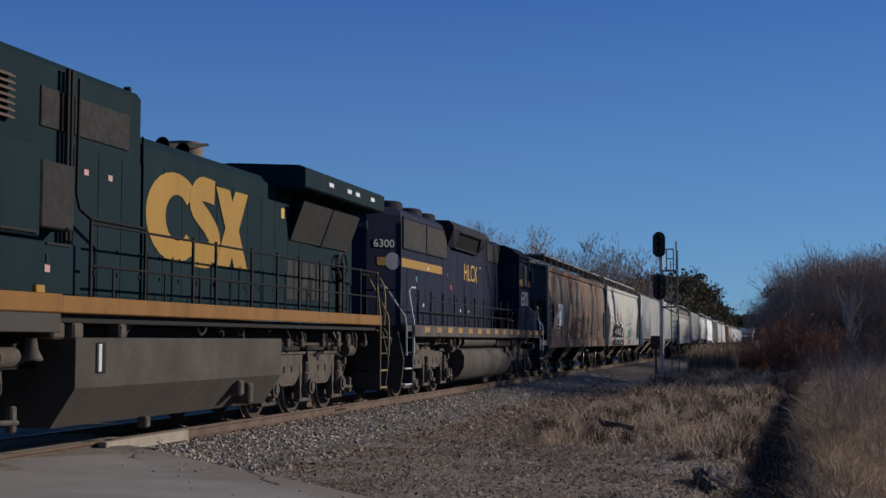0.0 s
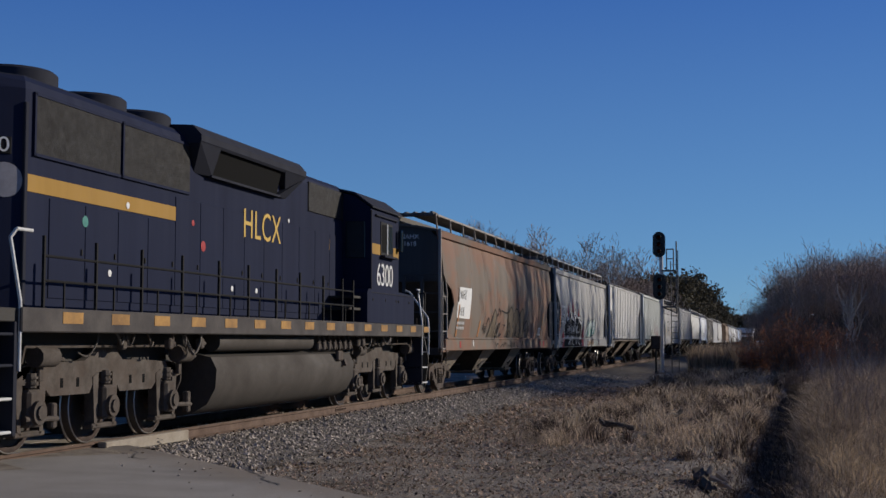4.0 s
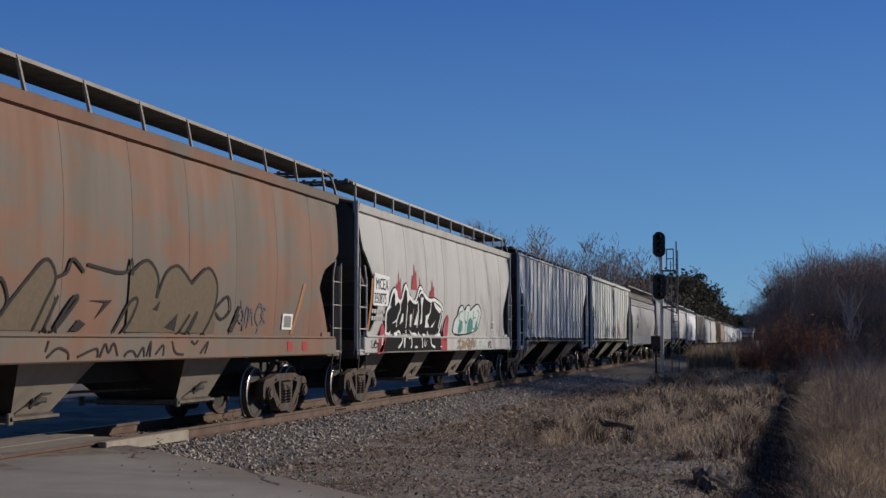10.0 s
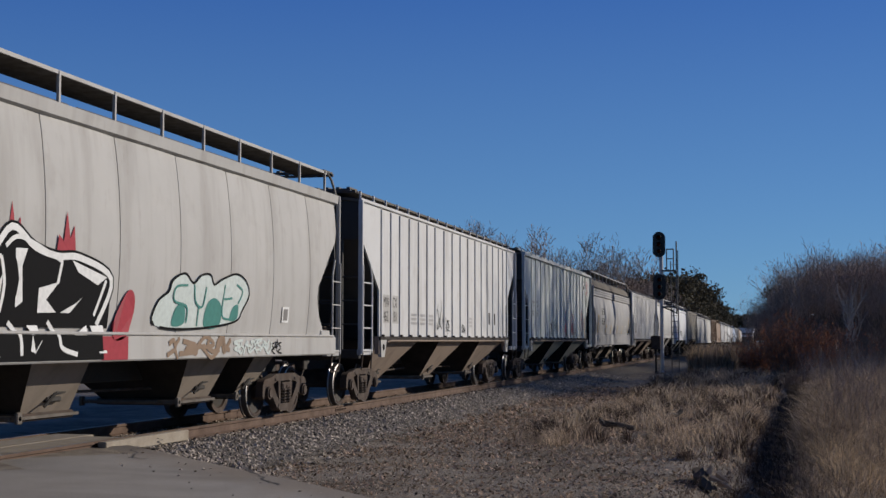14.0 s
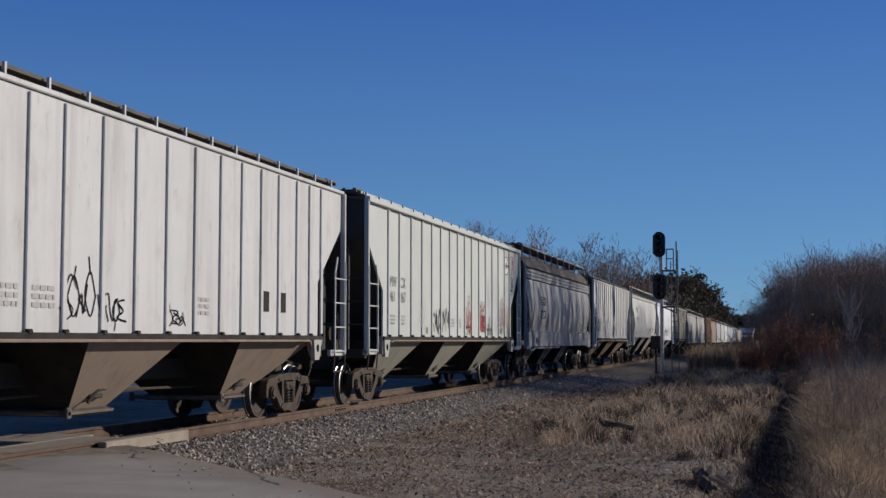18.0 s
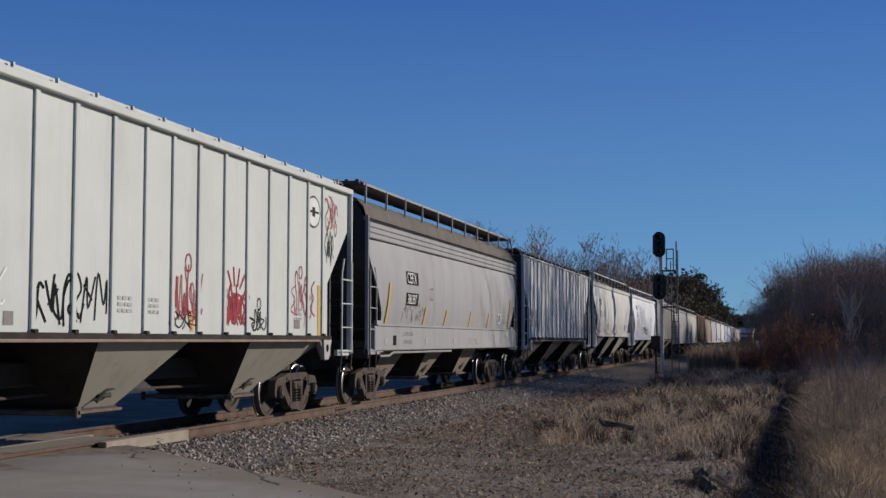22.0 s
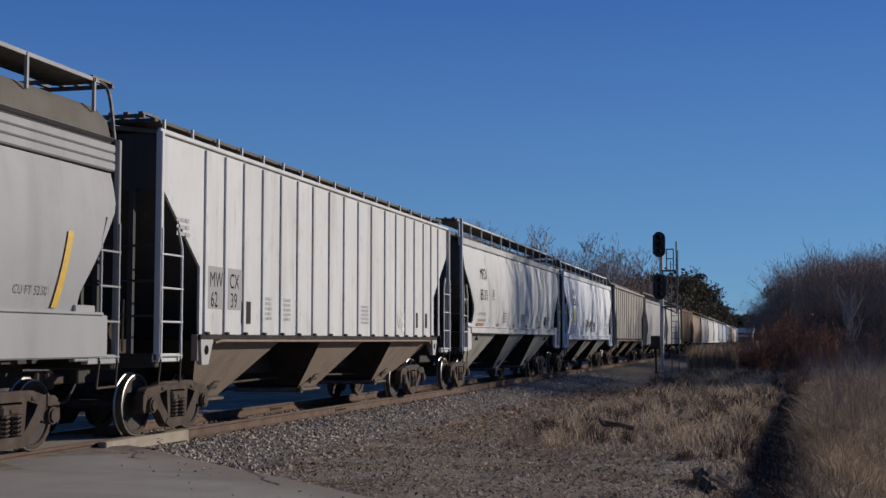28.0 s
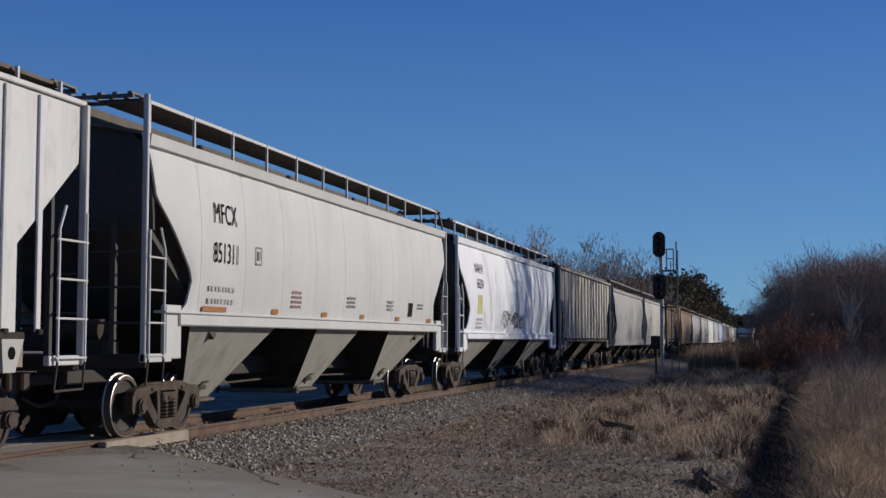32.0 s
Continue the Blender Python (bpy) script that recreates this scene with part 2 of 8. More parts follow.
# ---- mesh tools ----
class Form:
    """Gathers vertices and faces of one mesh."""

    def __init__(self):
        self.v, self.f = [], []

    def add(self, vs, fs):
        n = len(self.v)
        self.v.extend(vs)
        self.f.extend(tuple(i + n for i in f) for f in fs)
        return self

    def box(self, x0, x1, y0, y1, z0, z1, b=0.0):
        if b <= 0:
            return self.add([(x, y, z) for x in (x0, x1) for y in (y0, y1) for z in (z0, z1)],
                            [(0, 1, 3, 2), (4, 6, 7, 5), (0, 4, 5, 1), (2, 3, 7, 6), (0, 2, 6, 4), (1, 5, 7, 3)])
        b = min(b, (x1-x0)*0.45, (y1-y0)*0.45, (z1-z0)*0.45)
        bm = bmesh.new()
        bmesh.ops.create_cube(bm, size=1.0)
        for v in bm.verts:
            v.co = Vector(((x0+x1)/2 + v.co.x*(x1-x0), (y0+y1)/2 + v.co.y*(y1-y0), (z0+z1)/2 + v.co.z*(z1-z0)))
        bmesh.ops.bevel(bm, geom=bm.edges[:], offset=b, segments=1, affect="EDGES")
        bm.verts.index_update()
        self.add([tuple(v.co) for v in bm.verts], [[v.index for v in f.verts] for f in bm.faces])
        bm.free()
        return self

    def prism(self, pts, a0, a1, axis="y"):
        """A polygon (two coordinates in the plane across the axis) swept along the axis."""
        n = len(pts)
        put = {"y": lambda p, a: (p[0], a, p[1]), "x": lambda p, a: (a, p[0], p[1]), "z": lambda p, a: (p[0], p[1], a)}[axis]
        vs = [put(p, a0) for p in pts] + [put(p, a1) for p in pts]
        fs = [tuple(range(n)), tuple(range(2*n - 1, n - 1, -1))] + [(i, i + n, (i + 1) % n + n, (i + 1) % n) for i in range(n)]
        return self.add(vs, fs)

    def cyl(self, p0, p1, r, seg=12, r1=None):
        p0, p1 = Vector(p0), Vector(p1)
        r1 = r if r1 is None else r1
        w = (p1 - p0).normalized()
        a = w.orthogonal().normalized()
        c = w.cross(a)
        ring = [(math.cos(2*math.pi*i/seg), math.sin(2*math.pi*i/seg)) for i in range(seg)]
        vs = [tuple(p0 + (a*x + c*y)*r) for x, y in ring] + [tuple(p1 + (a*x + c*y)*r1) for x, y in ring]
        fs = [tuple(range(seg - 1, -1, -1)), tuple(range(seg, 2*seg))] + [(i, (i + 1) % seg, (i + 1) % seg + seg, i + seg) for i in range(seg)]
        return self.add(vs, fs)

    def tube(self, pts, r, seg=6):
        for p, q in zip(pts, pts[1:]):
            self.cyl(p, q, r, seg)
        return self

    def lathe(self, prof, origin, seg=20):
        """Profile of (radius, y) turned about the y axis through origin."""
        ox, oy, oz = origin
        n = len(prof)
        vs = [(ox + r*math.cos(2*math.pi*i/seg), oy + y, oz + r*math.sin(2*math.pi*i/seg)) for i in range(seg) for r, y in prof]
        fs = [(i*n + j, i*n + j + 1, ((i + 1) % seg)*n + j + 1, ((i + 1) % seg)*n + j) for i in range(seg) for j in range(n - 1)]
        return self.add(vs, fs)

    def sheet(self, rows, thick=None):
        """A grid of points, row by row; thick: a vector that gives it a second skin and closed edges."""
        m, n = len(rows), len(rows[0])
        vs = [tuple(p) for r in rows for p in r]
        fs = [(i*n + j, i*n + j + 1, (i + 1)*n + j + 1, (i + 1)*n + j) for i in range(m - 1) for j in range(n - 1)]
        if thick:
            t = Vector(thick)
            k = len(vs)
            vs = vs + [tuple(Vector(p) + t) for p in vs]
            fs = fs + [tuple(reversed([i + k for i in f])) for f in fs]
            rim = [j for j in range(n)] + [i*n + n - 1 for i in range(1, m)] + [(m - 1)*n + j for j in range(n - 2, -1, -1)] + [i*n for i in range(m - 2, 0, -1)]
            fs = fs + [(a, a + k, b + k, b) for a, b in zip(rim, rim[1:] + rim[:1])]
        return self.add(vs, fs)

    def mesh(self, name, mat, smooth=True):
        me = bpy.data.meshes.new(name)
        me.from_pydata(self.v, [], self.f)
        if mat:
            me.materials.append(mat)
        if smooth:
            me.polygons.foreach_set("use_smooth", [True]*len(me.polygons))
            me.set_sharp_from_angle(angle=radians(32))
        me.update()
        return me


def part(name, form, mat, parent, label="", at=None, smooth=True):
    """Links a Form (or a mesh) as one mesh object under a thing or a part."""
    me = form.mesh(name, mat, smooth) if isinstance(form, Form) else form
    ob = new(name, me)
    ob.parent = parent
    if at is not None:
        ob.matrix_basis = at
    if label:
        tagged(ob, label)
    return ob


def thing(name, label, category, group="", at=None, kind=""):
    ob = new(name)
    ob.empty_display_size = 0.3
    tagged(ob, label, category, group, kind)
    if at is not None:
        ob.matrix_basis = at
    return ob


def letters(text, size, mat, parent, x, z, y_of, name="lettering", lean=0.0, width=1.0, label="", side=-1, spacing=1.0):
    """Painted characters laid on a side whose half width at height z is y_of(z); x, z: lower left corner."""
    cu = bpy.data.curves.new(name, "FONT")
    cu.body, cu.size, cu.space_character = text, size, spacing
    cu.resolution_u = 3
    ob = bpy.data.objects.new(name, cu)
    me = bpy.data.meshes.new_from_object(ob)
    bpy.data.objects.remove(ob)
    bpy.data.curves.remove(cu)
    for v in me.vertices:
        px, pz = x + v.co.x*width + v.co.y*lean, z + v.co.y
        v.co = (px, side*(y_of(pz) + 0.006), pz)
    me.materials.clear()
    me.materials.append(mat)
    me.update()
    return part(name, me, None, parent, label)


def decal(name, polys, mat, parent, y_of, lift=0.005, label="", side=-1):
    """Flat painted patches: polygons in (x, z) laid on the side."""
    fm = Form()
    index = {}
    for i, poly in enumerate(polys):
        face = []
        for p in poly:
            x, z, up = p if len(p) == 3 else (*p, 0.00004*i)
            key = (round(x, 5), round(z, 5), round(up, 6))
            if key not in index:
                index[key] = len(fm.v)
                fm.v.append((x, side*(y_of(z) + lift + up), z))
            if index[key] not in face:
                face.append(index[key])
        if len(face) > 2:
            fm.f.append(tuple(face))
    return part(name, fm, mat, parent, label, smooth=False)


def rect(x0, x1, z0, z1, n=1):
    return [[(x0, z0 + (z1 - z0)*i/n), (x1, z0 + (z1 - z0)*i/n), (x1, z0 + (z1 - z0)*(i + 1)/n), (x0, z0 + (z1 - z0)*(i + 1)/n)] for i in range(n)]


STROKES = [0]


def slant(x, w, dx, z0, z1, n=8):
    """A leaning painted strip cut into short lengths, so that it follows a curved side."""
    cut_ = lambda i: (x + dx*i/n, z0 + (z1 - z0)*i/n)
    return [[(*cut_(i), 0), (cut_(i)[0] + w, cut_(i)[1], 0), (cut_(i + 1)[0] + w, cut_(i + 1)[1], 0), (*cut_(i + 1), 0)] for i in range(n)]


def stroke(pts, w, closed=False):
    """A painted line of width w along points in (x, z): a ribbon of joined quads that climbs a hair along its way."""
    P = [Vector(p) for p in pts]
    if closed:
        P.append(P[0])
    STROKES[0] = (STROKES[0] + 1) % 12
    left, right = [], []
    for i, p in enumerate(P):
        d = P[min(i + 1, len(P) - 1)] - P[max(i - 1, 0)]
        d = d.normalized() if d.length > 1e-6 else Vector((1, 0))
        n = Vector((-d.y, d.x))*w/2
        up = 0.0002*STROKES[0] + 0.000012*i
        left.append((p.x + n.x, p.y + n.y, up))
        right.append((p.x - n.x, p.y - n.y, up))
    return [[right[i], right[i + 1], left[i + 1], left[i]] for i in range(len(P) - 1)]


def curve_pts(pts, n=8, closed=False):
    """Catmull-Rom through the points."""
    P = [Vector(p) for p in pts]
    m = len(P)
    out = []
    for i in range(m if closed else m - 1):
        g = lambda j: P[j % m] if closed else P[min(max(j, 0), m - 1)]
        a, b, c, d = g(i - 1), g(i), g(i + 1), g(i + 2)
        for s in range(n):
            t = s/n
            out.append(tuple(0.5*((2*b) + (c - a)*t + (2*a - 5*b + 4*c - d)*t*t + (3*b - a - 3*c + d)*t**3)))
    if not closed:
        out.append(tuple(P[-1]))
    return out
# ---- ground, road, track ----
GROUNDMAT = surface("dry_dirt_and_gravel", (0.168, 0.137, 0.109), (0.315, 0.270, 0.220), 3.0, 0.35, 0.65, rough=0.95, grain=55, bump=0.7, dist=0.03, third=(0.115, 0.088, 0.062), third_scale=0.45, world_space=True)
def asphalt():
    """Sun-bleached asphalt with darker worn lanes, tyre-polished bands and dust blown in from the shoulder."""
    m, nt, b = shader("worn_asphalt", 0.92, 0.0, 0.2)
    v = coords(nt, (1, 1, 1), True)
    col = mixed(nt, ramp(nt, noise_tex(nt, v, 1.4), 0.3, 0.7), (0.295, 0.272, 0.245), (0.360, 0.330, 0.296))
    lane = noise_tex(nt, coords(nt, (0.9, 0.25, 1), True), 0.55, 3.0)
    col = mixed(nt, ramp(nt, lane, 0.50, 0.66, 0.55), col, (0.150, 0.140, 0.130))
    grit = noise_tex(nt, v, 95.0, 3.0)
    col = mixed(nt, ramp(nt, grit, 0.35, 0.7, 0.5), col, (0.120, 0.108, 0.097))
    # dust: how far in from the shoulder, broken up by noise
    sep = nt.nodes.new("ShaderNodeSeparateXYZ")
    geo = nt.nodes.new("ShaderNodeNewGeometry")
    nt.links.new(geo.outputs["Position"], sep.inputs[0])
    def sums(op, p, q):
        n = nt.nodes.new("ShaderNodeMath")
        n.operation = op
        for sock, val in zip(n.inputs, (p, q)):
            if isinstance(val, (int, float)):
                sock.default_value = val
            else:
                nt.links.new(val, sock)
        return n.outputs[0]
    into = sums("SUBTRACT", sums("SUBTRACT", sep.outputs["Y"], 9.07), sums("MULTIPLY", sums("SUBTRACT", sep.outputs["X"], 16.87), 1.10))
    torn = sums("ADD", into, sums("MULTIPLY", noise_tex(nt, v, 1.1, 6.0), 2.6))
    col = mixed(nt, ramp(nt, torn, 2.6, 1.2, 0.85), col, (0.215, 0.178, 0.142))
    nt.links.new(col, b.inputs["Base Color"])
    bumped(nt, b, grit, 0.4, 0.008)
    return m


ASPHALT = asphalt()
PANELMAT = surface("crossing_concrete", (0.30, 0.26, 0.21), (0.22, 0.18, 0.14), 3.0, rough=0.9, grain=70, bump=0.3)
BALLASTMAT = surface("ballast_stone", (0.42, 0.355, 0.292), (0.20, 0.168, 0.138), 9.0, rough=0.95, grain=60, bump=0.4, world_space=True, island=0.8)
# darker than the stones: shade of the gaps is put into the colour
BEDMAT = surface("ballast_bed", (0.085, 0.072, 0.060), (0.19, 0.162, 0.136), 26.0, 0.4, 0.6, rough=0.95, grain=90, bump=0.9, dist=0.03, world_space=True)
RAILMAT = surface("rusty_rail_web", (0.130, 0.078, 0.052), (0.080, 0.049, 0.034), 4.0, rough=0.8, grain=50, bump=0.3)
RAILTOP = plain("worn_rail_head", (0.30, 0.24, 0.19), 0.42, 0.8)
TIEMAT = surface("creosoted_timber", (0.055, 0.045, 0.037), (0.09, 0.075, 0.062), 5.0, rough=0.9, grain=45, bump=0.5, random_tint=0.3)


def road_edge_y(x):
    """The road's edge on the meadow side runs askew to the track."""
    return 9.07 + 1.10*(x - 16.87)


def road_mask(x, y):
    d = (y - road_edge_y(x))/1.487
    return min(max(d/0.5 + 0.5, 0.0), 1.0)*min(max((13.0 - d)/1.0, 0.0), 1.0)


def ditch_y(x):
    """The middle of the shallow ditch beside the meadow."""
    return 0.30 - 0.033*(min(x, 46) - 17)


def ground_z(x, y):
    dy = abs(y - TRACK_Y)
    bank = -0.215 if dy < 1.55 else (-0.215 - 0.25*min((dy - 1.55)/1.5, 1.0))
    far = min(max((dy - 2.6)/3.0, 0.0), 1.0)
    rough = 0.10*noise.noise((x*0.22, y*0.22, 0.3)) + 0.035*noise.noise((x*0.9, y*0.9, 4.0))
    z = bank + far*(0.04 + rough)
    # shallow ditch that runs beside the meadow
    run = min(max((x - 11)/4, 0), 1)*min(max((60 - x)/20, 0), 1)
    c = ditch_y(x) + 0.25*noise.noise((x*0.5, 3.0, 0))
    z -= 0.42*math.exp(-((y - c)/0.50)**2)*run
    z += 0.16*math.exp(-((y - c + 1.15)/0.50)**2)*run
    if x > 160:
        z += min((x - 160)*0.004, 0.8)*min(dy/20, 1)
    w = road_mask(x, y)
    road = -0.04 - 0.012*min(max(dy - 1.6, 0.0), 9.0)
    return z*(1 - w) + (road - 0.03)*w


def spread(stops):
    out = []
    for (a, step), (b, _) in zip(stops, stops[1:]):
        n = max(int(round((b - a)/step)), 1)
        out += [a + (b - a)*i/n for i in range(n)]
    return out + [stops[-1][0]]


gx = spread([(-400, 60), (-40, 4), (4, 0.45), (60, 1.5), (140, 6), (320, 40), (1400, 1)])
gy = spread([(-700, 60), (-60, 5), (-12, 0.45), (18, 1.2), (40, 6), (120, 50), (900, 1)])
ground = new("ground", Form().sheet([[(x, y, ground_z(x, y)) for y in gy] for x in gx]).mesh("ground", GROUNDMAT))
tagged(ground, "dry winter dirt and gravel ground with dead grass", "ground", kind="structure")

# the asphalt road that crosses the track
rows = []
for i in range(61):
    x0 = -6 + i*0.9
    row = []
    for j in range(21):
        d = 12.6*j/20
        x, y = x0 - d*0.740, road_edge_y(x0) + d*0.673 + ((0.30*noise.noise((x0*0.45, 1.0, 0)) + 0.12*noise.noise((x0*1.9, 4.0, 0))) if j == 0 else 0)
        dy = abs(y - TRACK_Y)
        hole = 0.0 if dy > 0.86 else -0.14
        row.append((x, y, -0.035 - 0.012*min(max(dy - 1.6, 0.0), 9.0) + hole + 0.012*noise.noise((x*0.6, y*0.6, 2))))
    rows.append(row)
road = new("road", Form().sheet(rows, (0, 0, -0.16)).mesh("road", ASPHALT))
tagged(road, "worn pale grey asphalt road that crosses the track", "road", kind="structure")

# tarred cracks that wander over the road
TAR = plain("crack_tar", (0.105, 0.096, 0.088), 0.9)
rc = random.Random(8)
for k, (x, y, ang) in enumerate(((12.6, 4.9, 42), (14.6, 7.4, 40))):
    pts = []
    for i in range(26):
        pts.append((x, y))
        ang += rc.uniform(-26, 26) - (ang - (42 if k != 2 else 135))*0.15
        x, y = x + 0.14*math.cos(radians(ang)), y + 0.14*math.sin(radians(ang))
    zr = lambda px_, py_: -0.035 - 0.012*min(max(abs(py_ - TRACK_Y) - 1.6, 0.0), 9.0) + 0.012*noise.noise((px_*0.6, py_*0.6, 2)) + 0.004
    rows_ = []
    for i, (a, b) in enumerate(pts):
        w = 0.005 + 0.012*rc.random()
        rows_.append([(a - w, b + w, zr(a, b)), (a + w, b - w, zr(a, b))])
    part("road_crack", Form().sheet(rows_), TAR, road, "dark wandering crack")

# rails
RAIL_X0, RAIL_X1 = -45.0, 520.0
prof = [(-0.070, -0.185), (0.070, -0.185), (0.070, -0.172), (0.012, -0.150), (0.010, -0.050), (0.036, -0.038), (0.036, -0.006), (0.028, 0.0), (-0.028, 0.0), (-0.036, -0.006), (-0.036, -0.038), (-0.010, -0.050), (-0.012, -0.150), (-0.070, -0.172)]
track = thing("railway_track", "rusty steel railway track on timber sleepers in grey ballast", "railway track", kind="structure")
for s in (-1, 1):
    y0 = TRACK_Y + s*0.7535
    rail = part("rail", Form().prism([(y0 + a, b) for a, b in prof], RAIL_X0, RAIL_X1, "x"), RAILMAT, track, "rust-brown steel rail with a worn bright head", smooth=False)
    part("rail_head", Form().box(RAIL_X0, RAIL_X1, y0 - 0.030, y0 + 0.030, 0.0005, 0.003), RAILTOP, rail, "polished running surface")
    for xj in (27.2, 60.0):
        bar = Form().box(xj - 0.33, xj + 0.33, y0 - s*0.0 - 0.032, y0 + 0.032, -0.125, -0.055, 0.01)
        for i in range(6):
            bar.cyl((xj - 0.27 + i*0.108, y0 - 0.055, -0.09), (xj - 0.27 + i*0.108, y0 + 0.055, -0.09), 0.017, 6)
        part("joint_bar", bar, RAILMAT, rail)

tie_me = Form().box(-0.115, 0.115, -1.3, 1.3, -0.36, -0.19, 0.012).mesh("sleeper", TIEMAT)
plate_me = Form().box(-0.10, 0.10, -0.09, 0.09, -0.192, -0.178).box(-0.06, -0.03, -0.12, -0.085, -0.185, -0.155).box(0.03, 0.06, 0.085, 0.12, -0.185, -0.155).mesh("tie_plate", RAILMAT)
x = 16.4
count = 0
while x < 128:
    tie = part("sleeper", tie_me, None, track, at=pose(x + random.uniform(-0.03, 0.03), TRACK_Y + random.uniform(-0.05, 0.05), random.uniform(-0.012, 0.006), 0, 0, random.uniform(-0.8, 0.8)))
    if x < 60:
        for s in (-1, 1):
            part("tie_plate", plate_me, None, tie, at=pose(0, s*0.7535, 0))
    x += 0.53
far_ties = Form()
while x < 400:
    far_ties.box(x - 0.115, x + 0.115, TRACK_Y - 1.3, TRACK_Y + 1.3, -0.36, -0.19)
    x += 0.53
tagged(part("sleepers_far", far_ties, TIEMAT, track, smooth=False), kind="stuff")

# concrete crossing panels between and beside the rails
for a, b in ((-0.66, -0.02), (0.02, 0.66)):
    for i in range(4):
        x0 = 6.0 + i*2.9 + (0.35 if a > 0 else 0.0)
        part("crossing_panel", Form().box(x0, x0 + 2.86, TRACK_Y + a, TRACK_Y + b, -0.16, -0.012, 0.012), PANELMAT, road, "stained concrete crossing panel")


part("crossing_header", Form().box(16.5, 19.15, TRACK_Y - 0.955, TRACK_Y - 0.815, -0.17, -0.006, 0.012), surface("header_concrete", (0.36, 0.315, 0.25), (0.27, 0.225, 0.175), 4.0, rough=0.95, grain=60, bump=0.4), road, "pale concrete beam along the crossing's edge")


def scatter_stones(name, n, place, lo, hi, mat, parent, seed):
    """Many small uneven stones joined into one mesh."""
    rg = np.random.RandomState(seed)
    base = np.array([(1, 0, 0), (-1, 0, 0), (0, 1, 0), (0, -1, 0), (0, 0, 1), (0, 0, -1)], float)
    tri = np.array([(0, 2, 4), (2, 1, 4), (1, 3, 4), (3, 0, 4), (2, 0, 5), (1, 2, 5), (3, 1, 5), (0, 3, 5)])
    vs, fs = [], []
    for i in range(n):
        x, y = place(rg)
        s = rg.uniform(lo, hi)
        a = rg.uniform(0, 6.3)
        c, d = math.cos(a), math.sin(a)
        p = base*rg.uniform(0.55, 1.1, (6, 3))*s + rg.uniform(-0.25, 0.25, (6, 3))*s
        q = np.column_stack([p[:, 0]*c - p[:, 1]*d + x, p[:, 0]*d + p[:, 1]*c + y, p[:, 2]*0.75 + ground_z(x, y) + s*0.25 + (0.035 if road_mask(x, y) > 0.6 else 0.0)])
        vs.append(q)
        fs.append(tri + 6*i)
    me = bpy.data.meshes.new(name)
    me.from_pydata(np.concatenate(vs).tolist(), [], np.concatenate(fs).tolist())
    me.materials.append(mat)
    me.update()
    ob = part(name, me, None, parent)
    tagged(ob, kind="stuff")
    return ob


def ballast_spot(rg):
    while True:
        x = 15.5 + 50*rg.rand()**1.7
        y = TRACK_Y - 2.75 + 4.6*rg.rand() - abs(rg.randn())*0.35*(rg.rand() < 0.3)
        if road_mask(x, y) < 0.4:
            return x, y


# a bed sheet under the stones, its dark colour standing for shade in their gaps
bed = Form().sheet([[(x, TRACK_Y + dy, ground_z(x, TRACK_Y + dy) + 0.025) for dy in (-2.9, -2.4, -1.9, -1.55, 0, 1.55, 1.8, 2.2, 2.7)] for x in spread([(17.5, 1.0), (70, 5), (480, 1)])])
part("ballast_bed", bed, BEDMAT, track, "crushed-stone bed darkened for the shade between stones")
ballast = scatter_stones("ballast_stones", 42000, ballast_spot, 0.022, 0.062, BALLASTMAT, track, 3)


def verge_spot(rg):
    while True:
        x, y = 9 + 34*rg.rand()**1.2, -2 + 10*rg.rand()**0.7
        w = road_mask(x, y)
        if w < 0.6 or (w >= 0.6 and (y - road_edge_y(x)) < 0.5 + rg.exponential(0.5) and rg.rand() < 0.12):
            return x, y


pebbles = scatter_stones("pebbles", 20000, verge_spot, 0.007, 0.026, BALLASTMAT, ground, 4)
# ---- rolling stock: shared pieces ----
WHEEL_R = 0.457
rolling = []      # wheelsets that turn: (object, x, z, radius)
moving = []       # things that travel: (object, start)


def wheelset_mesh(r, name="wheelset"):
    fm = Form()
    for s in (-1, 1):
        prof = [(0.0, 0.10), (0.12, 0.10), (0.125, 0.03), (r*0.45, 0.010), (r*0.80, 0.045), (r*0.83, 0.075), (r - 0.022, 0.075), (r - 0.007, 0.067), (r, 0.052), (r + 0.004, -0.030), (r + 0.026, -0.042), (r + 0.022, -0.066), (r*0.84, -0.060), (r*0.80, -0.02), (r*0.45, -0.035), (0.12, -0.06), (0.09, -0.08)]
        fm.lathe([(a, s*(0.745 + b)) for a, b in prof], (0, 0, 0), 28)
    fm.cyl((0, -1.06, 0), (0, 1.06, 0), 0.075, 10)
    me = fm.mesh(name, BROWNWHEEL)
    for mat in (STEEL, BLACK, TREAD):
        me.materials.append(mat)
    for p in me.polygons:
        rr = math.hypot(p.center.x, p.center.z)
        if rr > r*0.955 and 0.6 < abs(p.normal.y) < 0.96:
            p.material_index = 1
        elif rr > r*0.97 and abs(p.normal.y) <= 0.6:
            p.material_index = 3
        elif 0.13 < rr < r*0.78:
            p.material_index = 2
    return me


WHEELSET = wheelset_mesh(WHEEL_R)


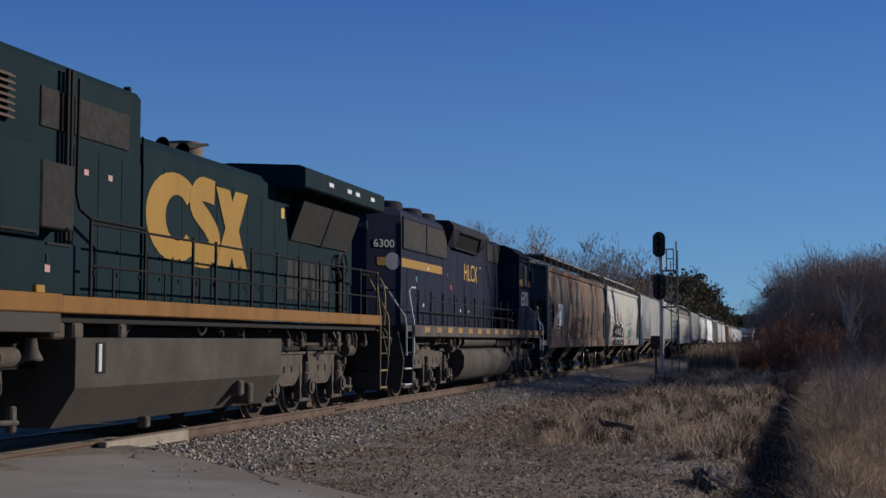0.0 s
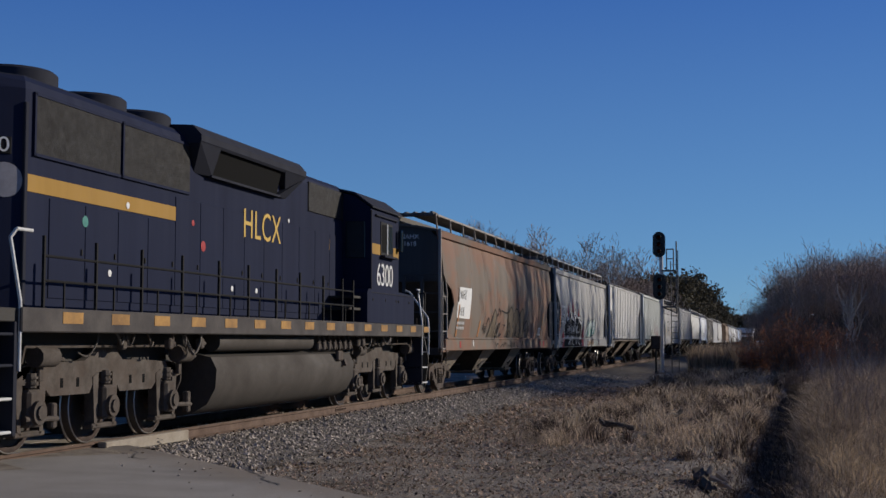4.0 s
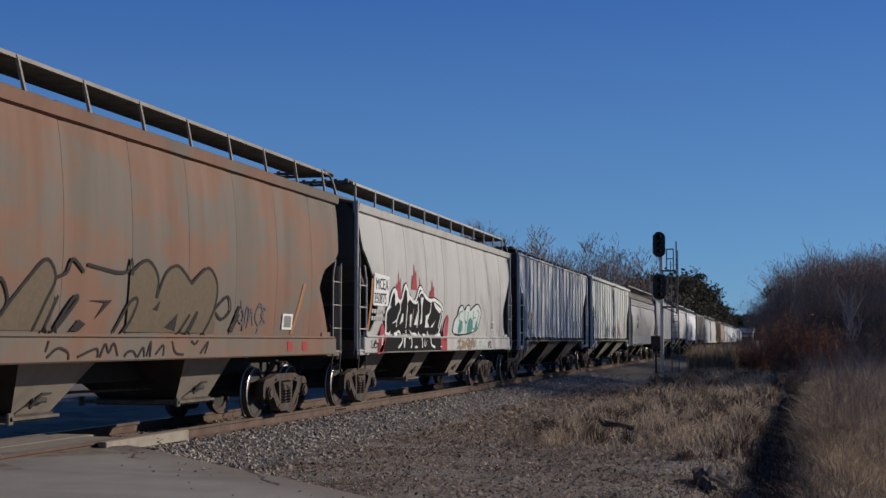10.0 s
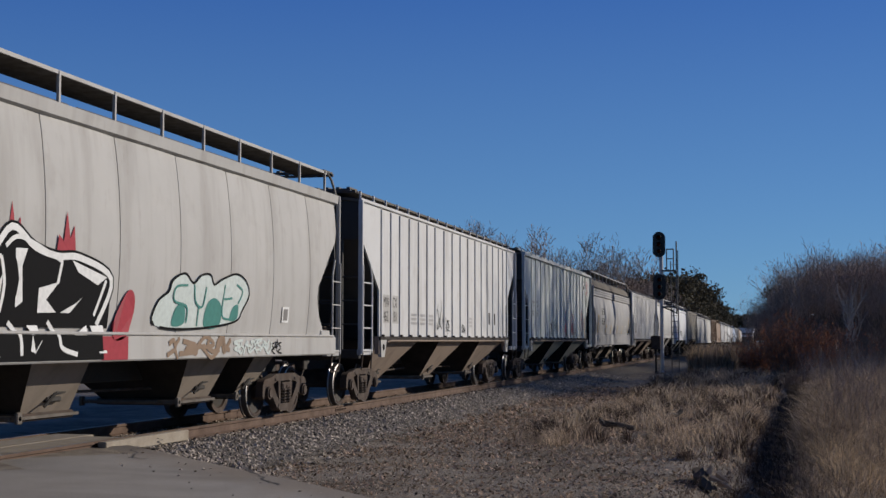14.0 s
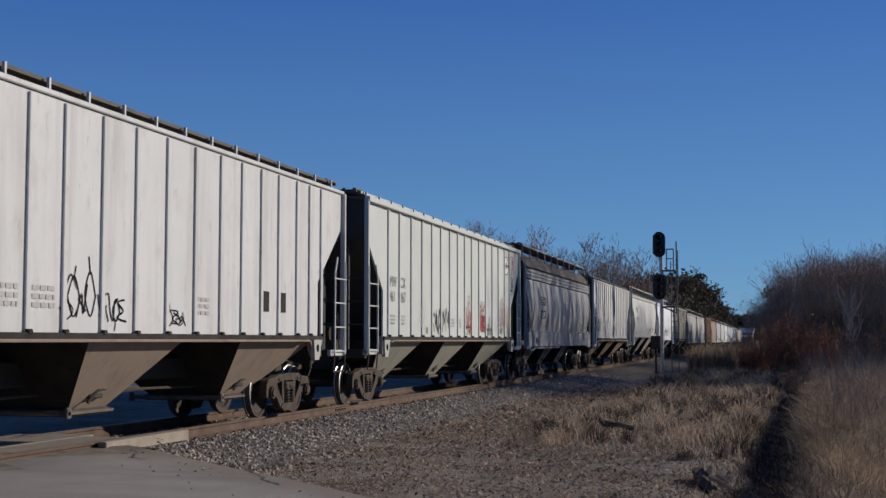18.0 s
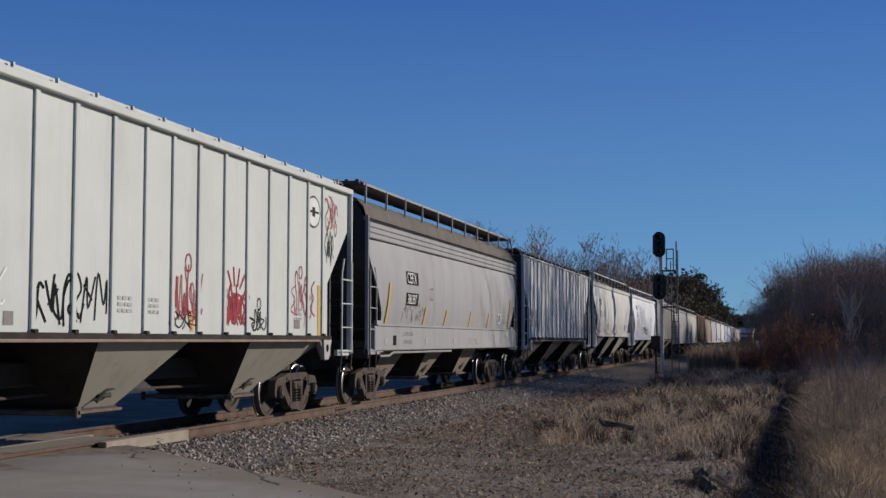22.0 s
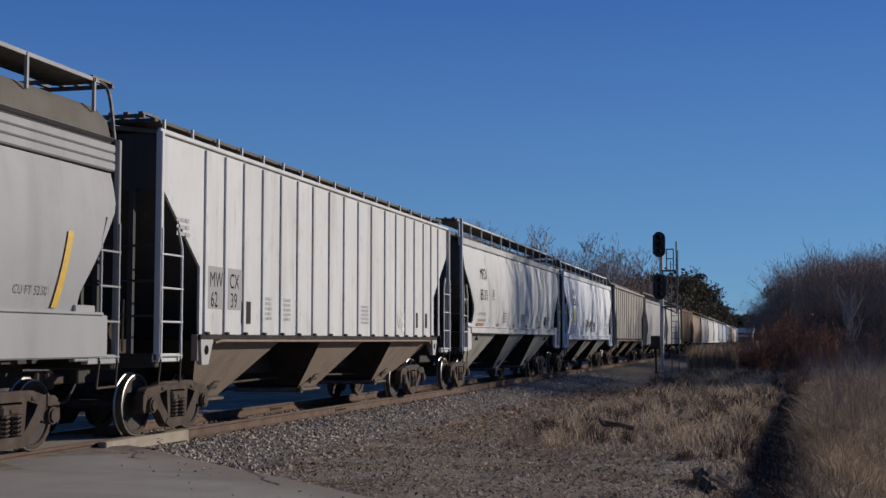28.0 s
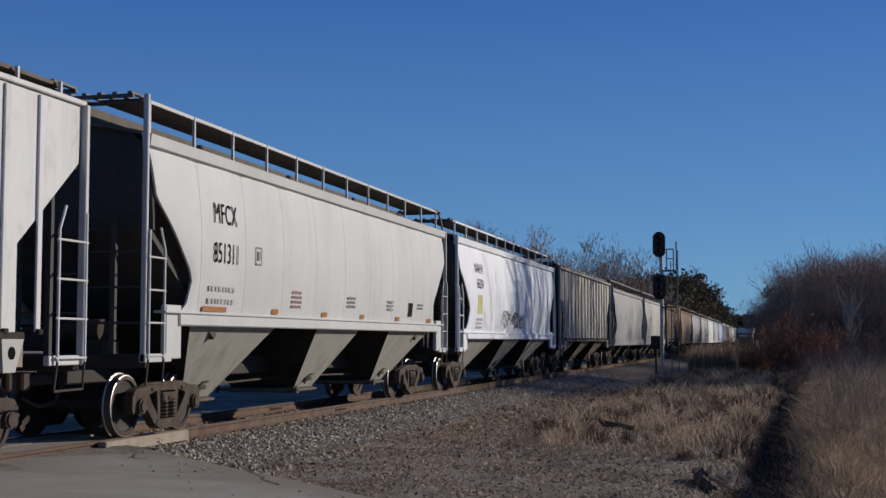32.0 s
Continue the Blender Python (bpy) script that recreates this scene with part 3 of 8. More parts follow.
def side_frame_form(s):
    """Cast freight side frame: arched top member, deep pedestals, bellied lower member, round-cornered windows."""
    fm = Form()
    y0, y1 = (s*0.98 - 0.07, s*0.98 + 0.07)
    zc = WHEEL_R
    fm.prism([(-1.10, zc + 0.08), (-1.08, zc + 0.20), (-1.0, zc + 0.25), (-0.72, zc + 0.27), (-0.48, zc + 0.33), (0.48, zc + 0.33), (0.72, zc + 0.27), (1.0, zc + 0.25), (1.08, zc + 0.20), (1.10, zc + 0.08), (0.78, zc + 0.09), (0.62, zc + 0.15), (0.40, zc + 0.20), (-0.40, zc + 0.20), (-0.62, zc + 0.15), (-0.78, zc + 0.09)], y0, y1)
    for d in (-1, 1):
        # diagonal tension member, spring-nest column, pedestal jaws
        fm.prism([(d*0.80, zc + 0.12), (d*0.62, zc + 0.17), (d*0.54, zc + 0.05), (d*0.27, zc - 0.22), (d*0.30, zc - 0.33), (d*0.40, zc - 0.31), (d*0.58, zc - 0.13), (d*0.73, zc - 0.02)], y0, y1)
        fm.prism([(d*0.36, zc + 0.22), (d*0.25, zc + 0.22), (d*0.24, zc - 0.23), (d*0.31, zc - 0.25)], y0, y1)
        fm.prism([(d*1.12, zc + 0.16), (d*1.13, zc - 0.06), (d*1.07, zc - 0.12), (d*1.01, zc + 0.02), (d*1.0, zc + 0.14)], y0, y1)
        fm.prism([(d*0.74, zc + 0.14), (d*0.80, zc + 0.14), (d*0.78, zc - 0.09), (d*0.71, zc - 0.05)], y0, y1)
        fm.box(d*0.50 - 0.05, d*0.50 + 0.05, y0 - 0.02, y1 + 0.02, zc + 0.20, zc + 0.26, 0.015)
    fm.prism([(-0.34, zc - 0.22), (0.34, zc - 0.22), (0.40, zc - 0.29), (0.28, zc - 0.36), (-0.28, zc - 0.36), (-0.40, zc - 0.29)], y0 - 0.015, y1 + 0.015)
    fm.box(-0.24, 0.24, y0 - 0.05, y1 + 0.05, zc + 0.03, zc + 0.17, 0.03)
    fm.box(-0.10, 0.10, y0 - 0.07, y1 + 0.07, zc + 0.06, zc + 0.13, 0.02)
    return fm


def coil_mesh(r, wire, height, turns, name):
    """An open coil spring standing on z = 0."""
    fm = Form()
    n, k = turns*9, 5
    for i in range(n + 1):
        a = 2*math.pi*i/9
        for j in range(k):
            b = 2*math.pi*j/k
            q = r + wire*math.cos(b)
            fm.v.append((q*math.cos(a), q*math.sin(a), height*i/n + wire*math.sin(b)))
    fm.f = [(i*k + j, i*k + (j + 1) % k, (i + 1)*k + (j + 1) % k, (i + 1)*k + j) for i in range(n) for j in range(k)]
    return fm.mesh(name, GRIME)


def freight_bogie():
    bolster = Form().box(-0.22, 0.22, -0.90, 0.90, WHEEL_R + 0.02, WHEEL_R + 0.24, 0.03).box(-0.18, 0.18, -0.3, 0.3, WHEEL_R + 0.24, 0.86)
    bolster.box(-0.55, 0.55, -0.6, -0.5, 0.30, 0.38).box(-0.55, 0.55, 0.5, 0.6, 0.30, 0.38)
    caps = [Form().cyl((d*0.89, s*1.0, WHEEL_R), (d*0.89, s*1.10, WHEEL_R), 0.115, 14).cyl((d*0.89, s*1.10, WHEEL_R), (d*0.89, s*1.125, WHEEL_R), 0.085, 12).box(d*0.89 - 0.11, d*0.89 + 0.11, s*0.98 - 0.08, s*0.98 + 0.08, WHEEL_R + 0.05, WHEEL_R + 0.14, 0.02) for s in (-1, 1) for d in (-1, 1)]
    return (bolster.mesh("bogie", GRIME), [side_frame_form(s).mesh("side_frame", GRIME) for s in (-1, 1)], coil_mesh(0.074, 0.017, 0.27, 5, "spring"), [f.mesh("axle_cap", GRIME) for f in caps])


LOWBELLY = paint("dusty_hopper_belly", (0.29, 0.245, 0.20), (0.07, 0.055, 0.042), 0.6, 0.1, 0.85, spec=0.1)
BOGIE = freight_bogie()


def add_bogie(car, x):
    b = part("bogie", BOGIE[0], None, car, at=pose(x, 0, 0))
    for me in BOGIE[1]:
        part("side_frame", me, None, b, "cast steel side frame caked in brown grime")
    for s in (-1, 1):
        for dx, dy in ((-0.125, 0.03), (0.0, -0.09), (0.125, 0.03)):
            part("spring", BOGIE[2], None, b, "open coil spring", at=pose(dx, s*(1.0 + dy), WHEEL_R - 0.225))
    for me in BOGIE[3]:
        part("axle_cap", me, None, b)
    for d in (-0.89, 0.89):
        w = part("wheelset", WHEELSET, None, b, "brown steel wheels with bright worn treads", at=pose(d, 0, WHEEL_R))
        rolling.append((w, d, WHEEL_R, WHEEL_R))


COUPLER = Form().box(-0.62, 0.1, -0.07, 0.07, 0.78, 0.92, 0.02).box(-0.80, -0.58, -0.15, 0.15, 0.72, 0.98, 0.03).tube([(0.0, -0.28, 0.78), (-0.25, -0.30, 0.55), (-0.5, -0.22, 0.50), (-0.72, -0.1, 0.62)], 0.022, 6).mesh("coupler", GRIME)


def running_board_parts(car, L, eave, top, colour, n, x0=0.25, x1=None, slant=0.0, y_out=1.33, edge=None):
    """The roof walkways, their posts and the end platforms."""
    x1 = L - 0.25 if x1 is None else x1
    for s in (-1, 1):
        fm = Form().box(x0, x1, s*0.98 - 0.33, s*0.98 + 0.33, top - 0.05, top, 0.0)
        part("running_board", fm, WALKWAY, car, "dark steel grating walkway on the roof")
        part("walkway_edge", Form().box(x0, x1, s*1.325 - 0.014, s*1.325 + 0.014, top - 0.045, top + 0.006), edge or colour, car)
        for i in range(n):
            x = x0 + 0.15 + (x1 - x0 - 0.3)*i/(n - 1)
            part("walkway_bracket", Form().prism([(x, eave), (x + 0.04, eave), (x + 0.04 + slant, top), (x + slant, top)], s*y_out - 0.02, s*y_out + 0.02), colour, car)
    for a, b in ((-0.12, 0.42), (L - 0.42, L + 0.12)):
        fm = Form()
        for i in range(12):
            y = -1.3 + 2.6*i/11
            fm.box(a, b, y - 0.035, y + 0.035, top + 0.002, top + 0.035)
        fm.box(a, a + 0.05, -1.35, 1.35, top - 0.05, top + 0.002).box(b - 0.05, b, -1.35, 1.35, top - 0.05, top + 0.002)
        part("end_platform", fm, WALKWAY, car, "slatted steel roof platform")


def ladder(car, x0, x1, y, z0, z1, zb, mat, name="ladder", bend=0.25, step=0.48):
    fm = Form()
    sgn = 1 if x1 > x0 else -1
    fm.tube([(x1, y, z0), (x1, y, zb - 0.25), (x1 - sgn*bend*0.55, y, zb + 0.05)], 0.020, 6)
    fm.tube([(x0, y, z0), (x0, y, zb)], 0.020, 6)
    z = z0 + 0.05
    while z < zb - 0.2:
        fm.cyl((x0 - sgn*0.04, y, z), (x1 + sgn*0.04, y, z), 0.015, 6)
        z += step
    part(name, fm, mat, car, "steel grab-iron ladder")
    st = Form().tube([(x0, y, z0), (x0 - sgn*0.01, y + 0.03, 0.80), (x1 + sgn*0.02, y + 0.03, 0.79), (x1, y, z0)], 0.016, 6)
    part("stirrup_step", st, GRIME, car)


GATESTEEL = surface("worn_gate_steel", (0.135, 0.115, 0.098), (0.070, 0.058, 0.048), 5.0, rough=0.7, grain=30)


def hopper_bays(car, bays, zt, zb, mat, yt=1.46):
    for a, b, c, d in bays:
        vs = [(a, -yt, zt), (b, -yt, zt), (b, yt, zt), (a, yt, zt), (c, -0.66, zb), (d, -0.66, zb), (d, 0.66, zb), (c, 0.66, zb)]
        h = part("discharge_hopper", Form().add(vs, [(4, 5, 6, 7), (0, 1, 5, 4), (2, 3, 7, 6)]), mat, car, "dusty sloping steel discharge hopper", smooth=False)
        # near-black colour stands in for the shade on the end slopes
        part("slope_sheet", Form().add(vs, [(3, 2, 1, 0), (1, 2, 6, 5), (3, 0, 4, 7)]), SHADEGRIME, h, "end slope with shade worked into its dark colour", smooth=False)
        part("outlet_gate", Form().box(c - 0.10, d + 0.06, -0.70, 0.70, zb - 0.09, zb + 0.01, 0.015), GRIME, h)
        for y in (-0.74, 0.68):
            part("gate_rack", Form().box(c - 0.36, d + 0.12, y, y + 0.06, zb - 0.06, zb - 0.02), GATESTEEL, h, "worn steel gate rack")
        drive = Form().cyl((c - 0.30, -0.86, zb - 0.03), (c - 0.30, 0.86, zb - 0.03), 0.032, 8)
        for y in (-0.86, 0.82):
            drive.box(c - 0.36, c - 0.24, y, y + 0.05, zb - 0.10, zb + 0.05, 0.012)
        part("gate_shaft", drive, GATESTEEL, h)
        m, z, yl = (c + d)/2 - 0.05, zb + 0.17, 0.66 + (yt - 0.66)*0.17/(zt - zb)
        for s in (-1, 1):
            lug = Form().box(m - 0.20, m + 0.16, min(s*(yl - 0.06), s*(yl + 0.05)), max(s*(yl - 0.06), s*(yl + 0.05)), z - 0.03, z + 0.05, 0.02)
            lug.tube([(m - 0.24, s*(yl + 0.03), z - 0.08), (m - 0.05, s*(yl + 0.08), z + 0.09), (m + 0.20, s*(yl + 0.06), z + 0.10)], 0.022, 6)
            part("vibrator_lug", lug, BLACK, h, "black grease-caked vibrator lug")


def under_gear(car, L, zs):
    """Centre sill, end sills, air-brake gear and couplers."""
    fm = Form().box(0.15, L - 0.15, -0.24, 0.24, 0.78, 1.12, 0.02)
    fm.box(0.02, 1.5, -0.5, 0.5, 1.10, 1.18).box(L - 1.5, L - 0.02, -0.5, 0.5, 1.10, 1.18)
    part("centre_sill", fm, BLACK, car)
    for x0, x1 in ((0.0, 0.14), (L - 0.14, L)):
        part("end_sill", Form().box(x0, x1, -1.52, 1.52, 1.02, 1.22, 0.02), BLACK, car)
    g = Form().cyl((0.62, -0.55, 1.55), (0.62, 0.15, 1.55), 0.17, 12).box(0.45, 0.8, 0.25, 0.7, 1.25, 1.6, 0.03)
    g.tube([(0.4, -0.8, 1.25), (0.6, -0.7, 2.0), (0.9, -0.5, 1.5), (0.5, -0.2, 1.3)], 0.02, 5)
    g.box(0.30, 0.75, -0.75, -0.35, 1.20, 1.42, 0.03)
    part("brake_gear", g, GRIME, car)
    part("brake_rod", Form().tube([(2.6, -0.3, 0.60), (L/2, -0.3, 0.68), (L - 2.6, -0.3, 0.60)], 0.022, 6), GRIME, car)
    part("brake_wheel", Form().lathe([(0.26, -0.015), (0.28, 0.0), (0.26, 0.015), (0.245, 0.0), (0.26, -0.015)], (0, 0, 0), 20).box(-0.25, 0.25, -0.012, 0.012, -0.02, 0.02).box(-0.02, 0.02, -0.012, 0.012, -0.25, 0.25), GRIME, car, at=pose(L - 0.06, 0.45, 2.7, 0, 0, 90))
    part("coupler", COUPLER, None, car)
    part("coupler", COUPLER, None, car, at=pose(L, 0, 0, 0, 0, 180))
    add_bogie(car, 1.72)
    add_bogie(car, L - 1.72)


def flat_side(y0):
    return lambda z: y0


def ribbed_hopper(start, L, colour, label, ribs=17, belly=None, eave=4.42, cut=1.32, top_rail=None, sill=1.50, walk_up=0.22, roof=None, post=None, chord=None):
    """Flat-sided covered hopper with outside posts."""
    car = thing("covered_hopper_car", label, "hopper car", "freight cars of the train", pose(start, TRACK_Y, 0))
    belly = belly or BELLY
    post = post or colour
    outline = [(0.06, eave), (0.12, 3.62), (cut, 2.52), (cut, sill), (L - cut, sill), (L - cut, 2.52), (L - 0.12, 3.62), (L - 0.06, eave)]
    for s in (-1, 1):
        part("side_wall", Form().prism(outline, s*1.50 - 0.02, s*1.50 + 0.02), colour, car, smooth=False)
        for x in (ribs if isinstance(ribs, tuple) else [1.55 + (L - 2.95)*i/(ribs - 1) for i in range(ribs)]):
            part("side_post", Form().box(x - 0.052, x + 0.052, min(s*1.52, s*1.554), max(s*1.52, s*1.554), sill, eave - 0.05, 0.008), post, car)
            part("post_foot", Form().box(x - 0.05, x + 0.05, min(s*1.52, s*1.60), max(s*1.52, s*1.60), sill - 0.03, sill + 0.04, 0.012), SHADEGRIME, car)
        lip_ = (1.535, 0.03, 0.02) if chord else (1.56, 0.06, 0.06)
        part("top_chord", Form().box(0.0, L, s*lip_[0] - lip_[1], s*lip_[0] + lip_[1], eave - lip_[2], eave + 0.05, 0.012), colour, car)
        part("side_sill", Form().box(cut - 0.1, L - cut + 0.1, s*1.52 - 0.07, s*1.52 + 0.05, sill - 0.09, sill, 0.015), SHADEGRIME, car)
        part("sill_pipe", Form().tube([(cut + 0.5, s*1.56, sill - 0.13), (cut + 0.7, s*1.58, sill - 0.10), (L - cut - 0.6, s*1.58, sill - 0.10)], 0.022, 6), BELLY, car)
        part("bolster_plate", Form().prism([(cut - 0.12, sill), (cut + 0.55, sill), (cut + 0.25, 1.10), (cut - 0.12, 1.10)], s*1.50 - 0.05, s*1.50 + 0.05), belly, car)
        part("bolster_plate", Form().prism([(L - cut + 0.12, sill), (L - cut - 0.55, sill), (L - cut - 0.25, 1.10), (L - cut + 0.12, 1.10)], s*1.50 - 0.05, s*1.50 + 0.05), belly, car)
        for xj in (cut - 0.08, L - cut - 0.37):
            pad = part("jacking_pad", Form().prism([(xj, sill - 0.08), (xj + 0.45, sill - 0.08), (xj + 0.28, 1.04), (xj + 0.04, 1.04)], s*1.55 - 0.04, s*1.55 + 0.04), C_STONE, car, "painted jacking bracket with a black disc for its hole")
            # a black disc in place of the hole's inner shade
            part("hole", Form().cyl((xj + 0.20, s*1.585, 1.26), (xj + 0.20, s*1.594, 1.26), 0.075, 14), VOID, pad)
        part("corner_post", Form().box(-0.02, 0.06, s*1.55 - 0.05, s*1.55 + 0.05, 1.12, eave, 0.01), colour, car)
        part("corner_post", Form().box(L - 0.06, L + 0.02, s*1.55 - 0.05, s*1.55 + 0.05, 1.12, eave, 0.01), colour, car)
        part("step_sill", Form().box(-0.02, 0.78, s*1.52 - 0.04, s*1.52 + 0.04, 1.10, 1.22, 0.01), colour, car)
        part("step_sill", Form().box(L - 0.78, L + 0.02, s*1.52 - 0.04, s*1.52 + 0.04, 1.10, 1.22, 0.01), colour, car)
        ladder(car, 0.02, 0.66, s*1.60, 1.14, eave, 3.0, colour)
        ladder(car, L - 0.02, L - 0.66, s*1.60, 1.14, eave, 3.0, colour)
    for a, d in ((0, 1), (L, -1)):
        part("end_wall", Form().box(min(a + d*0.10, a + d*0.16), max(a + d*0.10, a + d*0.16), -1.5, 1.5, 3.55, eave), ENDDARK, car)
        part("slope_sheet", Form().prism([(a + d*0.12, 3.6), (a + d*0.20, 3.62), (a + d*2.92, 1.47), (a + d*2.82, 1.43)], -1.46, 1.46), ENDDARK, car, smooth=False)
        fm = Form()
        for y in (-1.1, -0.55, 0.55, 1.1):
            fm.box(min(a + d*0.02, a + d*0.09), max(a + d*0.02, a + d*0.09), y - 0.04, y + 0.04, 1.2, 3.6)
        for z in (1.75, 2.25, 2.75):
            fm.cyl((a + d*0.01, -1.5, z), (a + d*0.01, -0.6, z), 0.018, 6)
            fm.cyl((a + d*0.01, 1.5, z), (a + d*0.01, 0.6, z), 0.018, 6)
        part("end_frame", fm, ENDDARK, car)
    roof_form = Form().sheet([[(0.05, -1.52, eave + 0.03), (0.05, -0.6, eave + 0.14), (0.05, 0.6, eave + 0.14), (0.05, 1.52, eave + 0.03)], [(L - 0.05, -1.52, eave + 0.03), (L - 0.05, -0.6, eave + 0.14), (L - 0.05, 0.6, eave + 0.14), (L - 0.05, 1.52, eave + 0.03)]], (0, 0, -0.06))
    part("roof", roof_form, roof or ROOFSOOT, car)
    for i in range(4):
        x = L*(i + 0.5)/4
        part("trough_hatch", Form().box(x - L/8 + 0.12, x + L/8 - 0.12, -0.34, 0.34, eave + 0.13, eave + 0.26, 0.03), colour, car)
    running_board_parts(car, L, eave + 0.02, eave + walk_up, colour, 18, y_out=1.40, edge=chord)
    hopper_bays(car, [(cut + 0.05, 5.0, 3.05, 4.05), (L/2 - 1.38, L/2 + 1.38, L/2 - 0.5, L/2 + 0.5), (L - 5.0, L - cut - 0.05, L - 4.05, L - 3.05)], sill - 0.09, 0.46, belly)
    under_gear(car, L, sill)
    moving.append((car, start))
    return car


def curved_profile(zb, zt, base=1.49, bulge=0.10, top=1.45):
    def y_of(z):
        w = min(max((z - zb)/(zt - zb), 0.0), 1.0)
        return base*(1 - w) + top*w + bulge*math.sin(math.pi*w)**0.8
    return y_of


def edge_at(table, z):
    """End outline: how far in from the car's end the side sheet begins at height z."""
    for (z0, x0), (z1, x1) in zip(table, table[1:]):
        if z1 <= z <= z0:
            return x0 + (x1 - x0)*(z0 - z)/(z0 - z1 + 1e-9)
    return table[-1][1] if z < table[-1][0] else table[0][1]


def curved_hopper(start, L, colour, label, zb=1.45, zt=4.12, strip=(1.13, 1.45), lip=(4.10, 4.34), edge=((4.34, 0.12), (3.42, 0.25), (3.06, 0.70), (2.36, 1.42), (1.93, 1.30), (1.45, 0.75)), panels=10, bays="low", belly=None, posts=12, slant=0.0, roof=None, flutes=0, top=4.78, rise=0.0, rail_colour=None, bulge=0.10, far_post=None, near_post=None, seam=0.004):
    """Round-sided covered hopper: each curved side panel, sill strip, eave lip, sooty roof."""
    car = thing("covered_hopper_car", label, "hopper car", "freight cars of the train", pose(start, TRACK_Y, 0))
    belly = belly or BELLY
    rail_colour = rail_colour or colour
    y_of = curved_profile(zb, zt, bulge=bulge)
    zs = [zb + (zt - zb)*j/14 for j in range(15)]
    for s in (-1, 1):
        n = panels if s < 0 else 1
        for p in range(n):
            cols = []
            for i in range(7 if s < 0 else 3):
                w = (p + i/(6 if s < 0 else 2))/n
                puff = 0.022*math.sin(math.pi*i/6) if s < 0 else 0.0
                col = []
                for z in zs:
                    xl, xr = edge_at(edge, z), L - edge_at(edge, z)
                    x0, x1 = max(xl, L*p/n), min(xr, L*(p + 1)/n)
                    x0, x1 = (x0 + seam, x1 - seam)
                    if x1 < x0:
                        x0 = x1 = min(max(x0, xl), xr)
                    x = x0 + (x1 - x0)*(w*n - p)
                    col.append((x, s*(y_of(z) + puff), z))
                cols.append(col)
            part("side_panel", Form().sheet(cols, (0, -s*0.035, 0)), colour, car)
        part("side_sill", Form().box(0.35 if strip[0] < 1.3 else 1.0, L - (0.35 if strip[0] < 1.3 else 1.0), s*1.52 - 0.06, s*1.52 + 0.06, strip[0], strip[1], 0.02), colour, car)
        part("sill_flange", Form().box(0.5, L - 0.5, s*1.50 - 0.10, s*1.50 + 0.10, strip[1] - 0.005, strip[1] + 0.035, 0.01), colour, car)
        part("eave_lip", Form().prism([(s*1.40, lip[0]), (s*1.52, lip[0] + 0.05), (s*1.54, lip[1] - 0.03), (s*1.46, lip[1]), (s*1.38, lip[1])], 0.10, L - 0.10, "x"), colour, car)
        for i in range(flutes):
            z = lip[0] - 0.02 - 0.12*(i + 1)
            part("eave_flute", Form().box(0.12, L - 0.12, s*1.475 - 0.05, s*1.475 + 0.05, z, z + 0.112, 0.018), colour, car)
        part("corner_post", Form().box(-0.02, 0.045, s*1.50 - 0.04, s*1.50 + 0.04, 1.10, near_post or lip[1] + 0.02, 0.012), rail_colour, car)
        part("corner_post", Form().box(L - 0.045, L + 0.02, s*1.50 - 0.04, s*1.50 + 0.04, 1.10, far_post or lip[1] - 0.02, 0.012), rail_colour, car)
        for a, d in ((L, -1),):
            part("end_brace", Form().tube(curve_pts([(a + d*0.75, s*1.30, top - 0.03), (a + d*0.22, s*1.32, top - 0.02), (a + d*0.02, s*1.36, top - 0.16), (a + d*0.01, s*1.44, lip[1] - 0.02)], 4), 0.026, 6), WALKWAY, car, "bent pipe brace at the end of the roof walkway")
        for x0, x1 in ((-0.02, 0.80), (L - 0.80, L + 0.02)):
            part("step_sill", Form().box(x0, x1, s*1.50 - 0.05, s*1.50 + 0.05, 1.10, 1.22, 0.01), colour, car)
        for x0, x1 in ((0.62, 1.12), (L - 1.12, L - 0.62)):
            part("bolster_plate", Form().box(x0, x1, s*1.50 - 0.045, s*1.50 + 0.045, 1.14, strip[1] + 0.12, 0.015), colour, car)
        ladder(car, 0.05, 0.52, s*1.56, 1.14, top, 2.95, rail_colour, step=0.46)
        ladder(car, L - 0.05, L - 0.52, s*1.56, 1.14, top, 2.95, rail_colour, step=0.46)
    for a, d in ((0, 1), (L, -1)):
        sec = [(-1.42, lip[0])] + [(-(y_of(z) - 0.05), z) for z in reversed(zs) if z > 2.95] + [((y_of(z) - 0.05), z) for z in zs if z > 2.95] + [(1.42, lip[0]), (1.15, lip[1] + 0.05 + rise*0.8), (0.7, lip[1] + 0.14 + rise), (-0.7, lip[1] + 0.14 + rise), (-1.15, lip[1] + 0.05 + rise*0.8)]
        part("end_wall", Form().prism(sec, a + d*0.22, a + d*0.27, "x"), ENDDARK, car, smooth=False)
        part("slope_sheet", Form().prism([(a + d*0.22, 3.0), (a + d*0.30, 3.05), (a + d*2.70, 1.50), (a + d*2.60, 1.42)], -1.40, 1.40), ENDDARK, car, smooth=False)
        fm = Form()
        for y in (-1.0, -0.5, 0.5, 1.0):
            fm.box(min(a + d*0.03, a + d*0.10), max(a + d*0.03, a + d*0.10), y - 0.04, y + 0.04, 1.2, 3.1)
        for z in (1.65, 2.15, 2.65, 3.15):
            fm.cyl((a + d*0.02, -1.48, z), (a + d*0.02, -0.5, z), 0.018, 6)
            fm.cyl((a + d*0.02, 1.48, z), (a + d*0.02, 0.5, z), 0.018, 6)
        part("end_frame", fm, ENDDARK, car)
